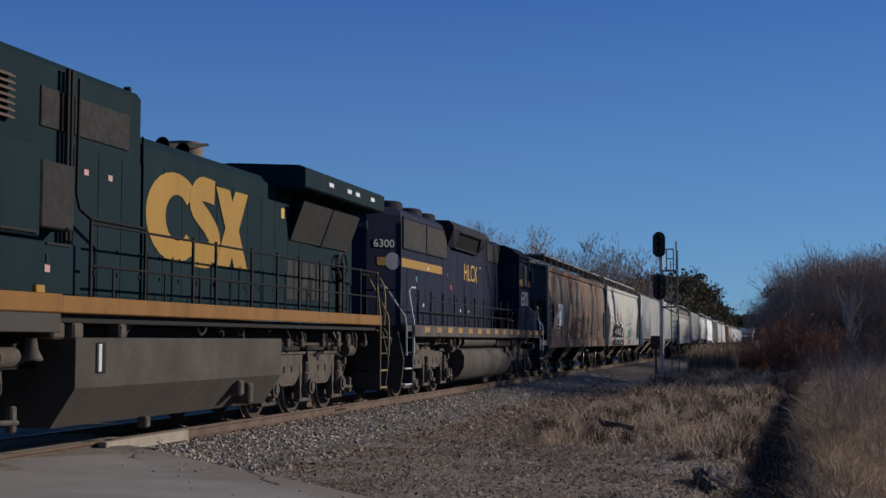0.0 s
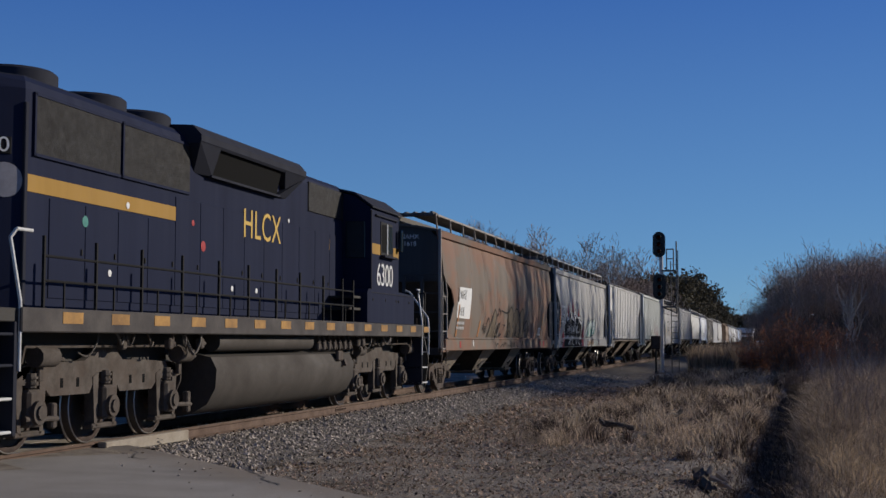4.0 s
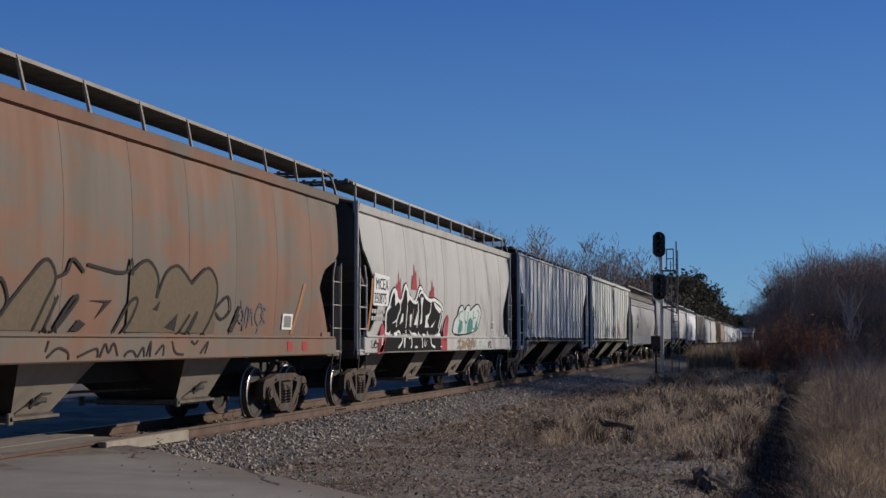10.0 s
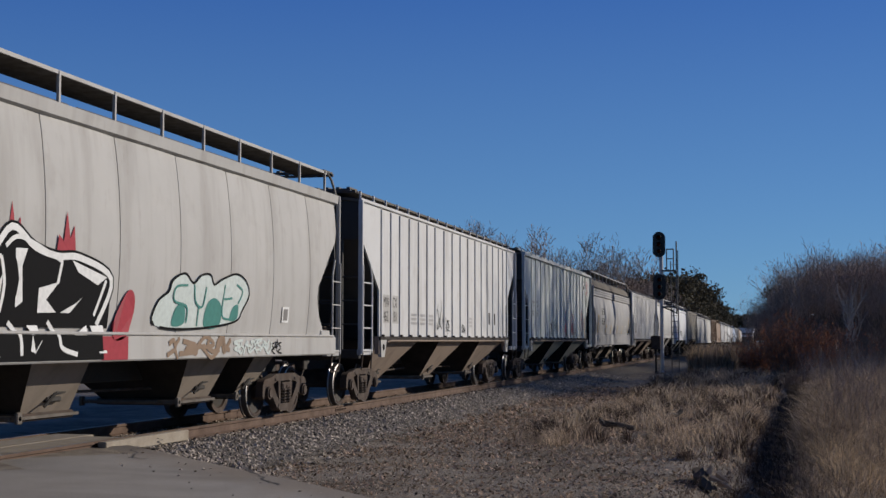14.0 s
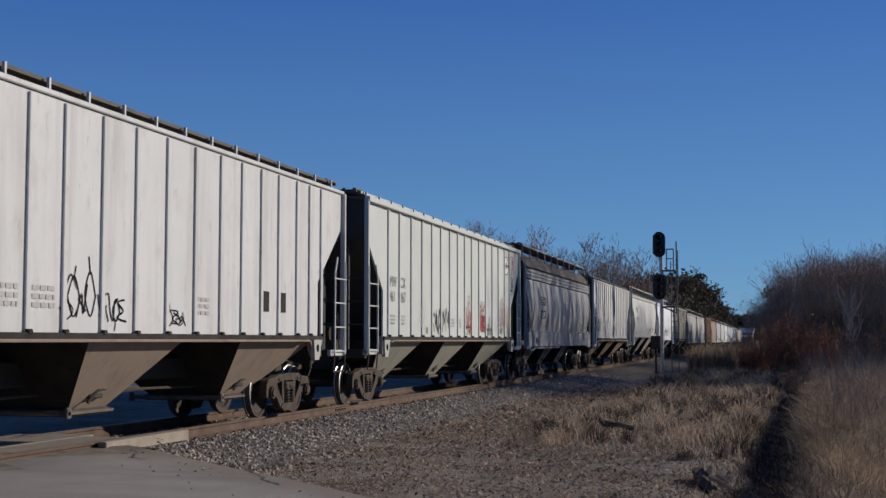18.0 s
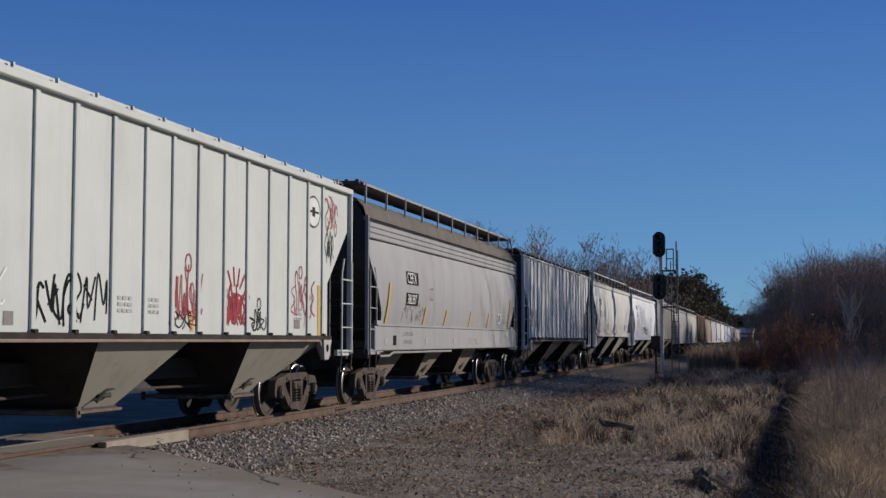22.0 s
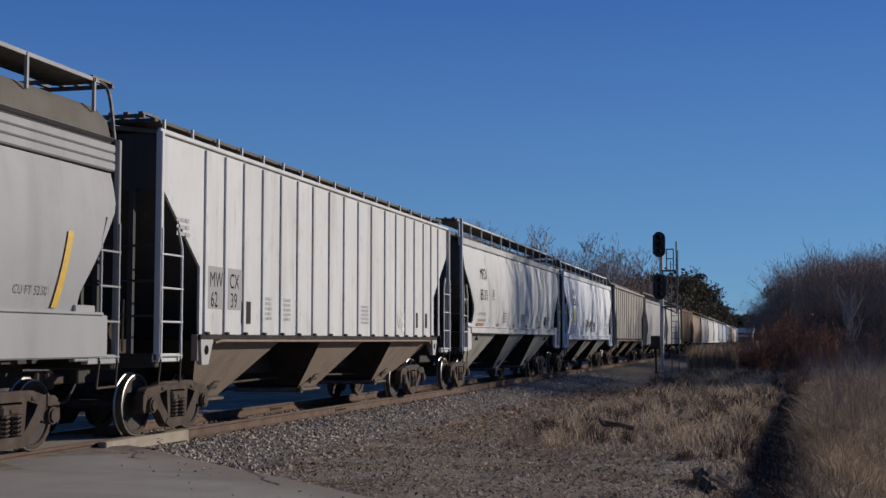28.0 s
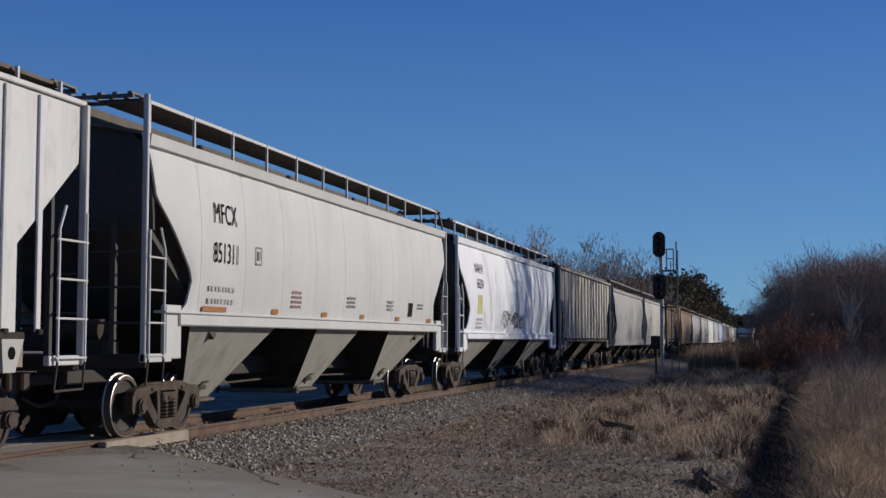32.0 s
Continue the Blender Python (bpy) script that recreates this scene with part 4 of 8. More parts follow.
    half = [(1.45, lip[1] - 0.03), (1.38, lip[1] + 0.02 + rise*0.5), (1.2, lip[1] + 0.06 + rise*0.85), (0.8, lip[1] + 0.14 + rise), (0.35, lip[1] + 0.18 + rise)]
    arc = [(-y, z) for y, z in half] + half[::-1]
    part("roof", Form().sheet([[(x, y, z) for y, z in arc] for x in (0.12, L - 0.12)], (0, 0, -0.05)), roof or ROOFSOOT, car)
    for i in range(4):
        x = L*(i + 0.5)/4
        part("trough_hatch", Form().box(x - L/8 + 0.1, x + L/8 - 0.1, -0.32, 0.32, lip[1] + 0.16 + rise*0.8, max(top - 0.02, lip[1] + 0.2 + rise), 0.03), roof or ROOFSOOT, car)
    running_board_parts(car, L, lip[1] - 0.02 + rise*0.8, top, rail_colour, posts, slant=slant)
    zt_bay = strip[0] + 0.03
    if bays == "low":
        bays = [(2.2, 4.2, 3.05, 4.1), (L/2 - 2.1, L/2 - 0.2, L/2 - 1.4, L/2 - 0.5), (L - 6.4, L - 4.6, L - 5.6, L - 4.4)]
    if bays != "high":
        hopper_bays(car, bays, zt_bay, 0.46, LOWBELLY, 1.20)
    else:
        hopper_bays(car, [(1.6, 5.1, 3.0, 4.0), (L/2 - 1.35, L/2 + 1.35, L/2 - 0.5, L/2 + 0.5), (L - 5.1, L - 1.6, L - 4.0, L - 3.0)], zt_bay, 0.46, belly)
    under_gear(car, L, strip[0])
    moving.append((car, start))
    return car, y_of
# ---- the train ----
car1, y1_of = curved_hopper(50.45, 17.75, C_RUST, "faded brown round-sided covered hopper car with black sprayed scrawl", edge=((4.34, 0.07), (3.0, 0.22), (2.92, 0.90), (2.44, 1.36), (1.45, 0.60)), slant=-0.22, rail_colour=C_RAIL, far_post=2.9)
car2, y2_of = curved_hopper(69.35, 16.55, C_STONE, "stone grey round-sided hopper car with large sprayed lettering", zb=1.48, strip=(1.13, 1.48), panels=9, bays=[(1.9, 3.2, 2.4, 3.5), (5.9, 7.3, 6.5, 7.7), (10.3, 11.9, 11.0, 12.2), (13.0, 13.9, 13.3, 13.9)], seam=0.011)
car3 = ribbed_hopper(87.22, 17.1, C_WHITE, "dirty white ribbed covered hopper car with rust runs", ribs=(1.60, 2.34, 3.08, 3.91, 4.75, 5.58, 6.39, 7.34, 8.26, 9.20, 10.14, 11.08, 11.93, 12.77, 13.58, 14.48, 15.16, 15.80), cut=1.45, eave=4.38, walk_up=0.24, chord=ROOFSOOT)
car4 = ribbed_hopper(105.88, 17.45, C_PALE, "pale greenish white ribbed hopper car with red sprayed tags", ribs=(1.70, 2.62, 3.65, 4.65, 5.63, 6.55, 7.53, 8.45, 9.30, 10.19, 11.16, 12.08, 13.06, 14.01, 14.99, 15.81), eave=4.46, walk_up=0.19, belly=GREENGREY)
car5, y5_of = curved_hopper(124.65, 16.82, C_GREY, "mid grey round-sided hopper car with fluted eaves and sooty roof", zb=1.75, zt=3.62, strip=(1.18, 1.73), lip=(4.02, 4.10), flutes=3, edge=((4.1, 0.12), (3.15, 0.10), (2.77, 0.40), (1.97, 1.02), (1.75, 1.0)), rise=0.42, top=4.86, posts=11, panels=3, seam=0.006)
car6 = ribbed_hopper(142.58, 17.06, C_WHITE, "off-white ribbed covered hopper car with grey smudges", ribs=(1.63, 2.38, 3.14, 3.96, 4.81, 5.65, 6.48, 7.42, 8.33, 9.27, 10.21, 11.23, 12.11, 12.90, 13.72, 14.57, 15.32, 16.04), cut=1.45, eave=4.38, walk_up=0.24, chord=ROOFSOOT)
car7, y7_of = curved_hopper(161.37, 17.25, C_CREAM, "clean off-white round-sided covered hopper car", top=4.85, near_post=4.86, zb=1.80, strip=(1.62, 1.80), bays="high", belly=BELLYGREY, edge=((4.34, 0.15), (3.42, 0.27), (3.06, 0.73), (2.36, 1.46), (1.93, 1.33), (1.8, 1.15)))
car8, y8_of = curved_hopper(179.95, 16.7, C_BRIGHT, "bright white round-sided covered hopper car", zb=1.62, strip=(1.45, 1.62), bays="high", belly=BELLYGREY)
far = [("r", C_STREAK, "black-streaked grey ribbed hopper car"), ("c", C_GREY, "plain grey round-sided hopper car"), ("c", C_STONE, "stone grey round-sided hopper car"), ("r", C_TAN, "tan ribbed hopper car"), ("c", C_TAN, "tan orange round-sided hopper car"),
       ("c", C_GREY, "plain grey round-sided hopper car"), ("c", C_STONE, "stone grey round-sided hopper car"), ("c", C_CREAM, "off-white round-sided hopper car"), ("c", C_GREY, "plain grey round-sided hopper car"), ("c", C_BLUE, "pale blue round-sided hopper car"), ("r", C_WHITE, "dirty white ribbed hopper car"),
       ("r", C_STREAK, "black-streaked grey ribbed hopper car"), ("c", C_TAN, "tan orange round-sided hopper car"), ("c", C_STONE, "stone grey round-sided hopper car"), ("r", C_WHITE, "dirty white ribbed hopper car")]
x = 197.75
made = {}
for kind, colour, label in far:
    key = (kind, colour.name)
    if key in made:
        n0 = len(moving)
        c = copy_thing(made[key], pose(x, TRACK_Y, 0))
        moving.append((c, x))
        for b in c.children:
            if b.name.startswith("bogie"):
                for w in b.children:
                    if w.name.startswith("wheelset"):
                        rolling.append((w, w.matrix_basis.translation.x, WHEEL_R, WHEEL_R))
    else:
        c = ribbed_hopper(x, 17.3, colour, label, ribs=15) if kind == "r" else curved_hopper(x, 17.3, colour, label, panels=6)[0]
        made[key] = c
    x += 18.95 if x < 200 else 18.6
# ---- the two locomotives ----
def loft(rings, closed=True):
    """Skins a stack of equal-length rings of points."""
    fm = Form()
    n = len(rings[0])
    vs = [tuple(p) for r in rings for p in r]
    fs = [(i*n + j, i*n + (j + 1) % n, (i + 1)*n + (j + 1) % n, (i + 1)*n + j) for i in range(len(rings) - 1) for j in range(n)]
    fs += [tuple(range(n - 1, -1, -1)), tuple(range((len(rings) - 1)*n, len(rings)*n))]
    return fm.add(vs, fs)


LOCO_R = 0.508
LOCOWHEEL = wheelset_mesh(LOCO_R, "wheelset")


def loco_bogie(loco, axles, rear_style):
    mid = axles[1]
    a0, a1 = axles[0] - mid, axles[2] - mid
    b = part("bogie", Form().box(a0 - 0.5, a1 + 0.5, -0.55, 0.55, 0.70, 0.98, 0.03), BLACK, loco, at=pose(mid, 0, 0))
    for s in (-1, 1):
        ya, yb = s*1.02 - 0.06, s*1.02 + 0.06
        fm = Form()
        if rear_style == "slab":      # one deep casting with a hump and an arch over the middle axle
            fm.prism([(a0 - 0.40, 0.95), (a0 - 0.15, 1.08), (a0 + 0.60, 1.12), (-0.55, 1.14), (-0.20, 1.30), (0.25, 1.30), (0.50, 1.14), (a1 - 0.50, 1.12), (a1 + 0.15, 1.08), (a1 + 0.40, 0.95), (a1 + 0.36, 0.86), (a1 - 0.28, 0.84), (a1 - 0.46, 0.70), (0.42, 0.70), (0.30, 0.86), (0.18, 0.98), (-0.18, 0.98), (-0.30, 0.86), (-0.42, 0.70), (a0 + 0.46, 0.70), (a0 + 0.28, 0.84), (a0 - 0.36, 0.86)], ya, yb)
        for c in (a0*0.5, a1*0.5):
            h = abs(a1)*0.5
            if rear_style != "slab":      # hanging bucket plates between the axles
                fm.prism([(c - h + 0.12, 1.17), (c + h - 0.12, 1.17), (c + h - 0.20, 0.96), (c + h - 0.34, 0.74), (c + h - 0.52, 0.60), (c + h - 0.66, 0.55), (c - h + 0.66, 0.55), (c - h + 0.52, 0.60), (c - h + 0.34, 0.74), (c - h + 0.20, 0.96)], ya, yb)
                fm.box(c - h + 0.06, c + h - 0.06, min(ya, yb) - 0.03, max(ya, yb) + 0.03, 1.14, 1.19, 0.01)
        for a in (a0, a1):
            e = 1 if a > 0 else -1
            fm.prism([(a - e*0.05, 1.13), (a + e*0.42, 1.04), (a + e*0.55, 0.90), (a + e*0.36, 0.86), (a + e*0.10, 0.94)], ya, yb)
        for a in (a0, 0.0, a1):
            for d in (-1, 1):
                fm.prism([(a + d*0.19, 0.98), (a + d*0.34, 0.92), (a + d*0.29, 0.30), (a + d*0.21, 0.24)], ya - 0.01, yb + 0.01)
            fm.box(a - 0.34, a + 0.34, ya - 0.01, yb + 0.01, 0.22, 0.29, 0.015)
        part("side_frame", fm, LOCOGRIME, b, "cast steel locomotive side frame grey with road dust")
        for a in (a0, 0.0, a1):
            j = Form().box(a - 0.17, a + 0.17, s*1.08 - 0.10, s*1.08 + 0.10, 0.34, 0.80, 0.04).cyl((a, s*1.17, 0.52), (a, s*1.23, 0.52), 0.15, 14).cyl((a, s*1.22, 0.52), (a, s*1.26, 0.52), 0.09, 10)
            part("journal_box", j, LOCOGRIME, b)
            part("coil_spring", Form().cyl((a, s*1.06, 0.82), (a, s*1.06, 1.0), 0.09, 10).cyl((a, s*1.06, 0.86), (a, s*1.06, 0.89), 0.11, 10).cyl((a, s*1.06, 0.93), (a, s*1.06, 0.96), 0.11, 10), LOCOGRIME, b)
        for c in (a0*0.5 - 0.2, a0*0.5 + 0.2, a1*0.5 - 0.2, a1*0.5 + 0.2):
            # thin black strip drawn for the shade of a slot
            part("frame_slot", Form().box(c - 0.03, c + 0.03, s*1.083 - 0.004, s*1.083 + 0.004, 0.80, 0.92), VOID, b)
        part("brake_pipe", Form().tube([(a0 - 0.42, s*1.2, 1.12), (a0 - 0.35, s*1.2, 1.33), (a1 + 0.25, s*1.2, 1.33), (a1 + 0.42, s*1.17, 1.24)], 0.026, 6), LOCOGRIME, b)
        for a in ((a0 + 0.10, a1 + 0.30) if rear_style == "slab" else (a0 - 0.30, a1 + 0.34)):
            part("brake_cylinder", Form().cyl((a - 0.22, s*1.20, 1.20), (a + 0.2, s*1.20, 1.20), 0.13, 12).cyl((a + 0.2, s*1.20, 1.20), (a + 0.45, s*1.20, 1.16), 0.03, 6).box(a - 0.05, a + 0.05, s*1.14 - 0.03, s*1.14 + 0.03, 0.90, 1.15, 0.01), LOCOGRIME, b)
            part("brake_rod", Form().cyl((a - 0.35, s*1.16, 0.45), (a + 0.40, s*1.16, 0.42), 0.035, 8).box(a + 0.28, a + 0.40, s*1.12 - 0.05, s*1.12 + 0.05, 0.30, 0.62, 0.02), LOCOGRIME, b)
        part("sand_pipe", Form().tube([(a0 - 0.45, s*1.1, 1.3), (a0 - 0.55, s*1.05, 0.8), (a0 - 0.42, s*0.85, 0.2)], 0.02, 6).tube([(a1 + 0.45, s*1.1, 1.3), (a1 + 0.55, s*1.05, 0.8), (a1 + 0.42, s*0.85, 0.2)], 0.02, 6), LOCOGRIME, b)
    for a in (a0, 0.0, a1):
        w = part("wheelset", LOCOWHEEL, None, b, at=pose(a, 0, LOCO_R))
        rolling.append((w, a, LOCO_R, LOCO_R))


def stanchions(loco, xs, y, z0, z1, mat, rails, bars=True):
    for x in xs:
        part("stanchion", Form().cyl((x, y, z0), (x, y, z1), 0.024, 6), mat, loco)
    for z in rails:
        part("handrail", Form().tube([(xs[0], y, z), (xs[-1], y, z)], 0.018, 6), mat, loco)
    if bars:
        for a, b in zip(xs, xs[1:]):
            part("rail_upright", Form().cyl(((a + b)/2 - 0.15, y, z0), ((a + b)/2 - 0.15, y, rails[-1]), 0.015, 6), mat, loco)


def hose_clutter(loco, x0, x1, n, seed, z0=1.18, z1=1.58):
    """Air hoses, cable loops and small valves that hang below a locomotive's sill."""
    rg = random.Random(seed)
    for i in range(n):
        for s in (-1, 1):
            x, y = rg.uniform(x0, x1), s*rg.uniform(1.18, 1.44)
            dx = rg.uniform(-0.45, 0.45)
            sag = rg.uniform(z0, z0 + 0.18)
            part("air_hose", Form().tube(curve_pts([(x, y, z1), (x + dx*0.2, y + s*0.04, (z1 + sag)/2), (x + dx*0.6, y, sag), (x + dx, y - s*0.05, sag + rg.uniform(0.03, 0.3))], 3), rg.choice((0.013, 0.018, 0.024)), 5), rg.choice((LOCOGRIME, LOCOGRIME, GATESTEEL)), loco)
            if i % 3 == 0:
                part("air_valve", Form().box(x - 0.07, x + 0.07, y - 0.05, y + 0.05, z0 + 0.10, z0 + 0.26, 0.02).cyl((x + 0.09, y, z0 + 0.18), (x + 0.16, y, z0 + 0.18), 0.035, 8), LOCOGRIME, loco)


# navy road switcher, running long hood first
H0 = 29.2
hl = thing("diesel_locomotive", "navy blue diesel locomotive with a broken yellow stripe", "locomotive", "locomotives of the train", pose(H0, TRACK_Y, 0))
W = lambda w: w - H0
hood_y = lambda z: 0.906
part("underframe", Form().box(W(30.2), W(48.6), -1.50, 1.50, 1.62, 1.78, 0.01).box(W(30.0), W(48.8), -0.9, 0.9, 1.05, 1.62), BLACK, hl)
for s in (-1, 1):
    part("side_sill", Form().box(W(30.65), W(48.45), s*1.53 - 0.04, s*1.53 + 0.04, 1.50, 1.79, 0.015), SILLDUST, hl, "dusty navy side sill")
    for i in range(15):
        x = W(31.54) + i*1.215
        part("reflective_patch", Form().box(x, x + 0.48, s*1.572 - 0.004, s*1.572 + 0.004, 1.61, 1.75), SILLPATCH, hl, "worn yellow reflective patch")
plan = [(W(30.98), -0.22), (W(30.98), 0.22), (W(31.70), 0.89), (W(44.3), 0.89), (W(44.3), -0.89), (W(31.70), -0.89)]
grow = lambda d, z: [(x + (d if x < W(33) else 0), y*(1 - d*0.9), z) for x, y in plan]
part("long_hood", loft([grow(0, 1.78), grow(0, 4.57), grow(0.05, 4.68), grow(0.18, 4.77)]), NAVY, hl, "navy blue engine hood", smooth=False)
part("roof_panel", loft([grow(0.17, 4.765), grow(0.22, 4.79)]), NAVYTOP, hl, smooth=False)
for i, x in enumerate((32.75, 34.7, 36.2)):
    f = part("radiator_fan", Form().lathe([(0.56, 0), (0.62, 0.04), (0.62, 0.22), (0.57, 0.26), (0.05, 0.28)], (0, 0, 0), 24), NAVYTOP, hl, "round roof fan housing", at=pose(W(x), 0, 4.77, 90))
for x in (38.7, 40.1):
    part("brake_fan", Form().lathe([(0.50, 0), (0.52, 0.03), (0.52, 0.16), (0.46, 0.20), (0.05, 0.21)], (0, 0, 0), 22), NAVYTOP, hl, at=pose(W(x), 0, 4.86, 90))
for s in (-1, 1):
    y = s*0.895
    for a, b in ((31.9, 34.15), (34.22, 36.45)):
        g = part("radiator_grille", Form().box(W(a), W(b), y - 0.02, y + 0.02, 3.76, 4.54, 0.01), MESH, hl, "dark wire-mesh radiator grille")
        part("grille_frame", Form().box(W(a), W(b), y - 0.03, y + 0.03, 3.74, 3.78).box(W(a), W(b), y - 0.03, y + 0.03, 4.52, 4.56).box(W(a) - 0.02, W(a) + 0.02, y - 0.03, y + 0.03, 3.74, 4.56), NAVY, g)
    # dynamic-brake blister: roof slab, end cheeks and a black block for the intake's shade
    part("brake_blister", Form().prism([(s*0.3, 4.60), (s*1.12, 4.56), (s*1.15, 4.60), (s*1.15, 4.70), (s*1.00, 4.86), (s*0.3, 4.90)], W(36.35), W(41.2), "x"), NAVYTOP, hl, "flared brake blister", smooth=False)
    for p, q in ((36.35, 37.15), (40.1, 41.2)):
        tip = p + 0.30 if p < 38 else q - 0.45
        part("blister_cheek", Form().add([(W(p), s*0.88, 4.58), (W(q), s*0.88, 4.58), (W(q), s*1.14, 4.58), (W(p), s*1.14, 4.58), (W(tip), s*0.88, 4.12), (W(q if p < 38 else p), s*0.88, 4.12), (W(q if p < 38 else p), s*0.98, 4.12)], [(0, 1, 2, 3), (0, 3, 4), (3, 2, 6, 4), (2, 1, 5, 6), (4, 6, 5), (0, 4, 5, 1)]), NAVYTOP, hl, smooth=False)
    part("blister_intake", Form().prism([(s*0.88, 4.14), (s*0.96, 4.14), (s*1.06, 4.56), (s*0.88, 4.56)], W(37.16), W(40.09), "x"), VOID, hl, "black block that holds the intake's shade", smooth=False)
    part("intake_lip", Form().box(W(37.1), W(40.2), s*0.95 - 0.05, s*0.95 + 0.05, 4.10, 4.14), NAVYTOP, hl)
    part("filter_grille", Form().box(W(42.0), W(44.25), y - 0.02, y + 0.02, 4.02, 4.62, 0.01), MESH, hl)
    part("yellow_stripe", Form().box(W(31.72), W(36.15), y - 0.004, y + 0.004, 3.28, 3.50), GOLD, hl, "chipped yellow paint stripe")
    part("yellow_stripe", Form().box(W(43.0), W(44.28), y - 0.004, y + 0.004, 3.32, 3.54), GOLD, hl)
    for i in range(13):
        x = W(32.3) + i*0.92
        d = part("hood_door", Form().box(x, x + 0.905, y - 0.008, y + 0.008, 1.95, 3.24 if i < 4 else 3.66, 0.006), NAVY, hl)
        part("door_latch", Form().box(x + 0.80, x + 0.83, y + s*0.012 - 0.012, y + s*0.012 + 0.012, 2.55, 2.63), RAILBLACK, d)
    part("lift_lug", Form().box(W(31.68), W(31.76), y - 0.02, y + 0.03, 1.80, 4.4, 0.01), NAVYTOP, hl)
# rear hood end: number boards, headlights, stripe
for s in (-1, 1):
    nb = part("number_board", Form().box(-0.33, 0.33, -0.012, 0.012, -0.11, 0.11, 0.008), RAILBLACK, hl, "black board with white figures", at=pose(W(31.3), s*0.6, 3.80))
    cu = bpy.data.curves.new("figures", "FONT")
    cu.body, cu.size, cu.align_x, cu.align_y = "6300", 0.27, "CENTER", "CENTER"
    ob = bpy.data.objects.new("figures", cu)
    me = bpy.data.meshes.new_from_object(ob)
    bpy.data.objects.remove(ob)
    me.materials.clear()
    me.materials.append(INKW)
    nrm = Vector((-0.67, s*0.72, 0)).normalized()
    right = Vector((0, 0, 1)).cross(nrm)
    base = Matrix((right, Vector((0, 0, 1)), nrm)).transposed().to_4x4()
    nb.matrix_basis = Matrix.Translation((W(31.34), s*0.555, 3.83)) @ base @ Matrix.Rotation(radians(90), 4, "X")
    fig = part("figures", me, None, hl, at=Matrix.Translation(Vector((W(31.34), s*0.555, 3.83)) + nrm*0.018) @ base @ Matrix.Diagonal((1.15, 1, 1, 1)))
    part("yellow_stripe", Form().box(-0.30, 0.33, -0.005, 0.005, -0.10, 0.10), GOLD, hl, at=Matrix.Translation(Vector((W(31.42), s*0.63, 3.39)) + nrm*0.004) @ base @ Matrix.Rotation(radians(90), 4, "X"))
lamp_box = part("headlight", Form().box(W(30.88), W(31.0), -0.26, 0.26, 4.14, 4.38, 0.03), NAVYTOP, hl, "twin headlight unlit")
for y in (-0.13, 0.13):
    part("lens", Form().lathe([(0.0, 0.02), (0.08, 0.0), (0.10, -0.04), (0.10, -0.06)], (0, 0, 0), 16), GLASS, lamp_box, at=pose(W(30.88), y, 4.26, 0, 0, 90))
part("faded_roundel", Form().lathe([(0.0, -0.004), (0.22, 0.0)], (0, 0, 0), 24), plain("faded_round_patch", (0.30, 0.29, 0.31), 0.7), hl, "pale round patch where a badge was", at=Matrix.Translation((W(31.52), -0.735, 3.40)) @ Matrix.Rotation(radians(-43), 4, "Z"))
letters("HLCX", 0.74, YELLOWSTRIP, hl, W(38.64), 3.24, hood_y, width=0.90, spacing=1.08)
for x, z, m, r in ((37.0, 2.95, REDDOT, 0.09), (33.2, 3.02, TEALTAG, 0.08), (34.4, 3.36, INKW, 0.05), (36.6, 3.30, REDDOT, 0.05), (40.9, 3.72, INKW, 0.04), (39.3, 2.3, INKW, 0.05), (38.2, 2.3, INKW, 0.05), (33.9, 2.35, INKW, 0.05)):
    part("notice_sticker", Form().lathe([(0.0, -0.004), (r, 0.0)], (0, 0, 0), 14), m, hl, at=pose(W(x), -0.908, z))
# cab
cab_prof = [(-1.54, 1.79), (1.54, 1.79), (1.54, 4.30), (1.15, 4.57), (0.6, 4.71), (-0.6, 4.71), (-1.15, 4.57), (-1.54, 4.30)]
cab = part("cab", Form().prism(cab_prof, W(44.18), W(46.38), "x"), NAVY, hl, "navy cab with yellow band", smooth=False)
part("cab_roof", Form().prism([(-1.60, 4.29), (-1.18, 4.59), (-0.6, 4.735), (0.6, 4.735), (1.18, 4.59), (1.60, 4.29), (1.60, 4.33), (1.18, 4.64), (0.6, 4.78), (-0.6, 4.78), (-1.18, 4.64), (-1.60, 4.33)], W(44.14), W(46.5), "x"), NAVYTOP, cab, smooth=False)
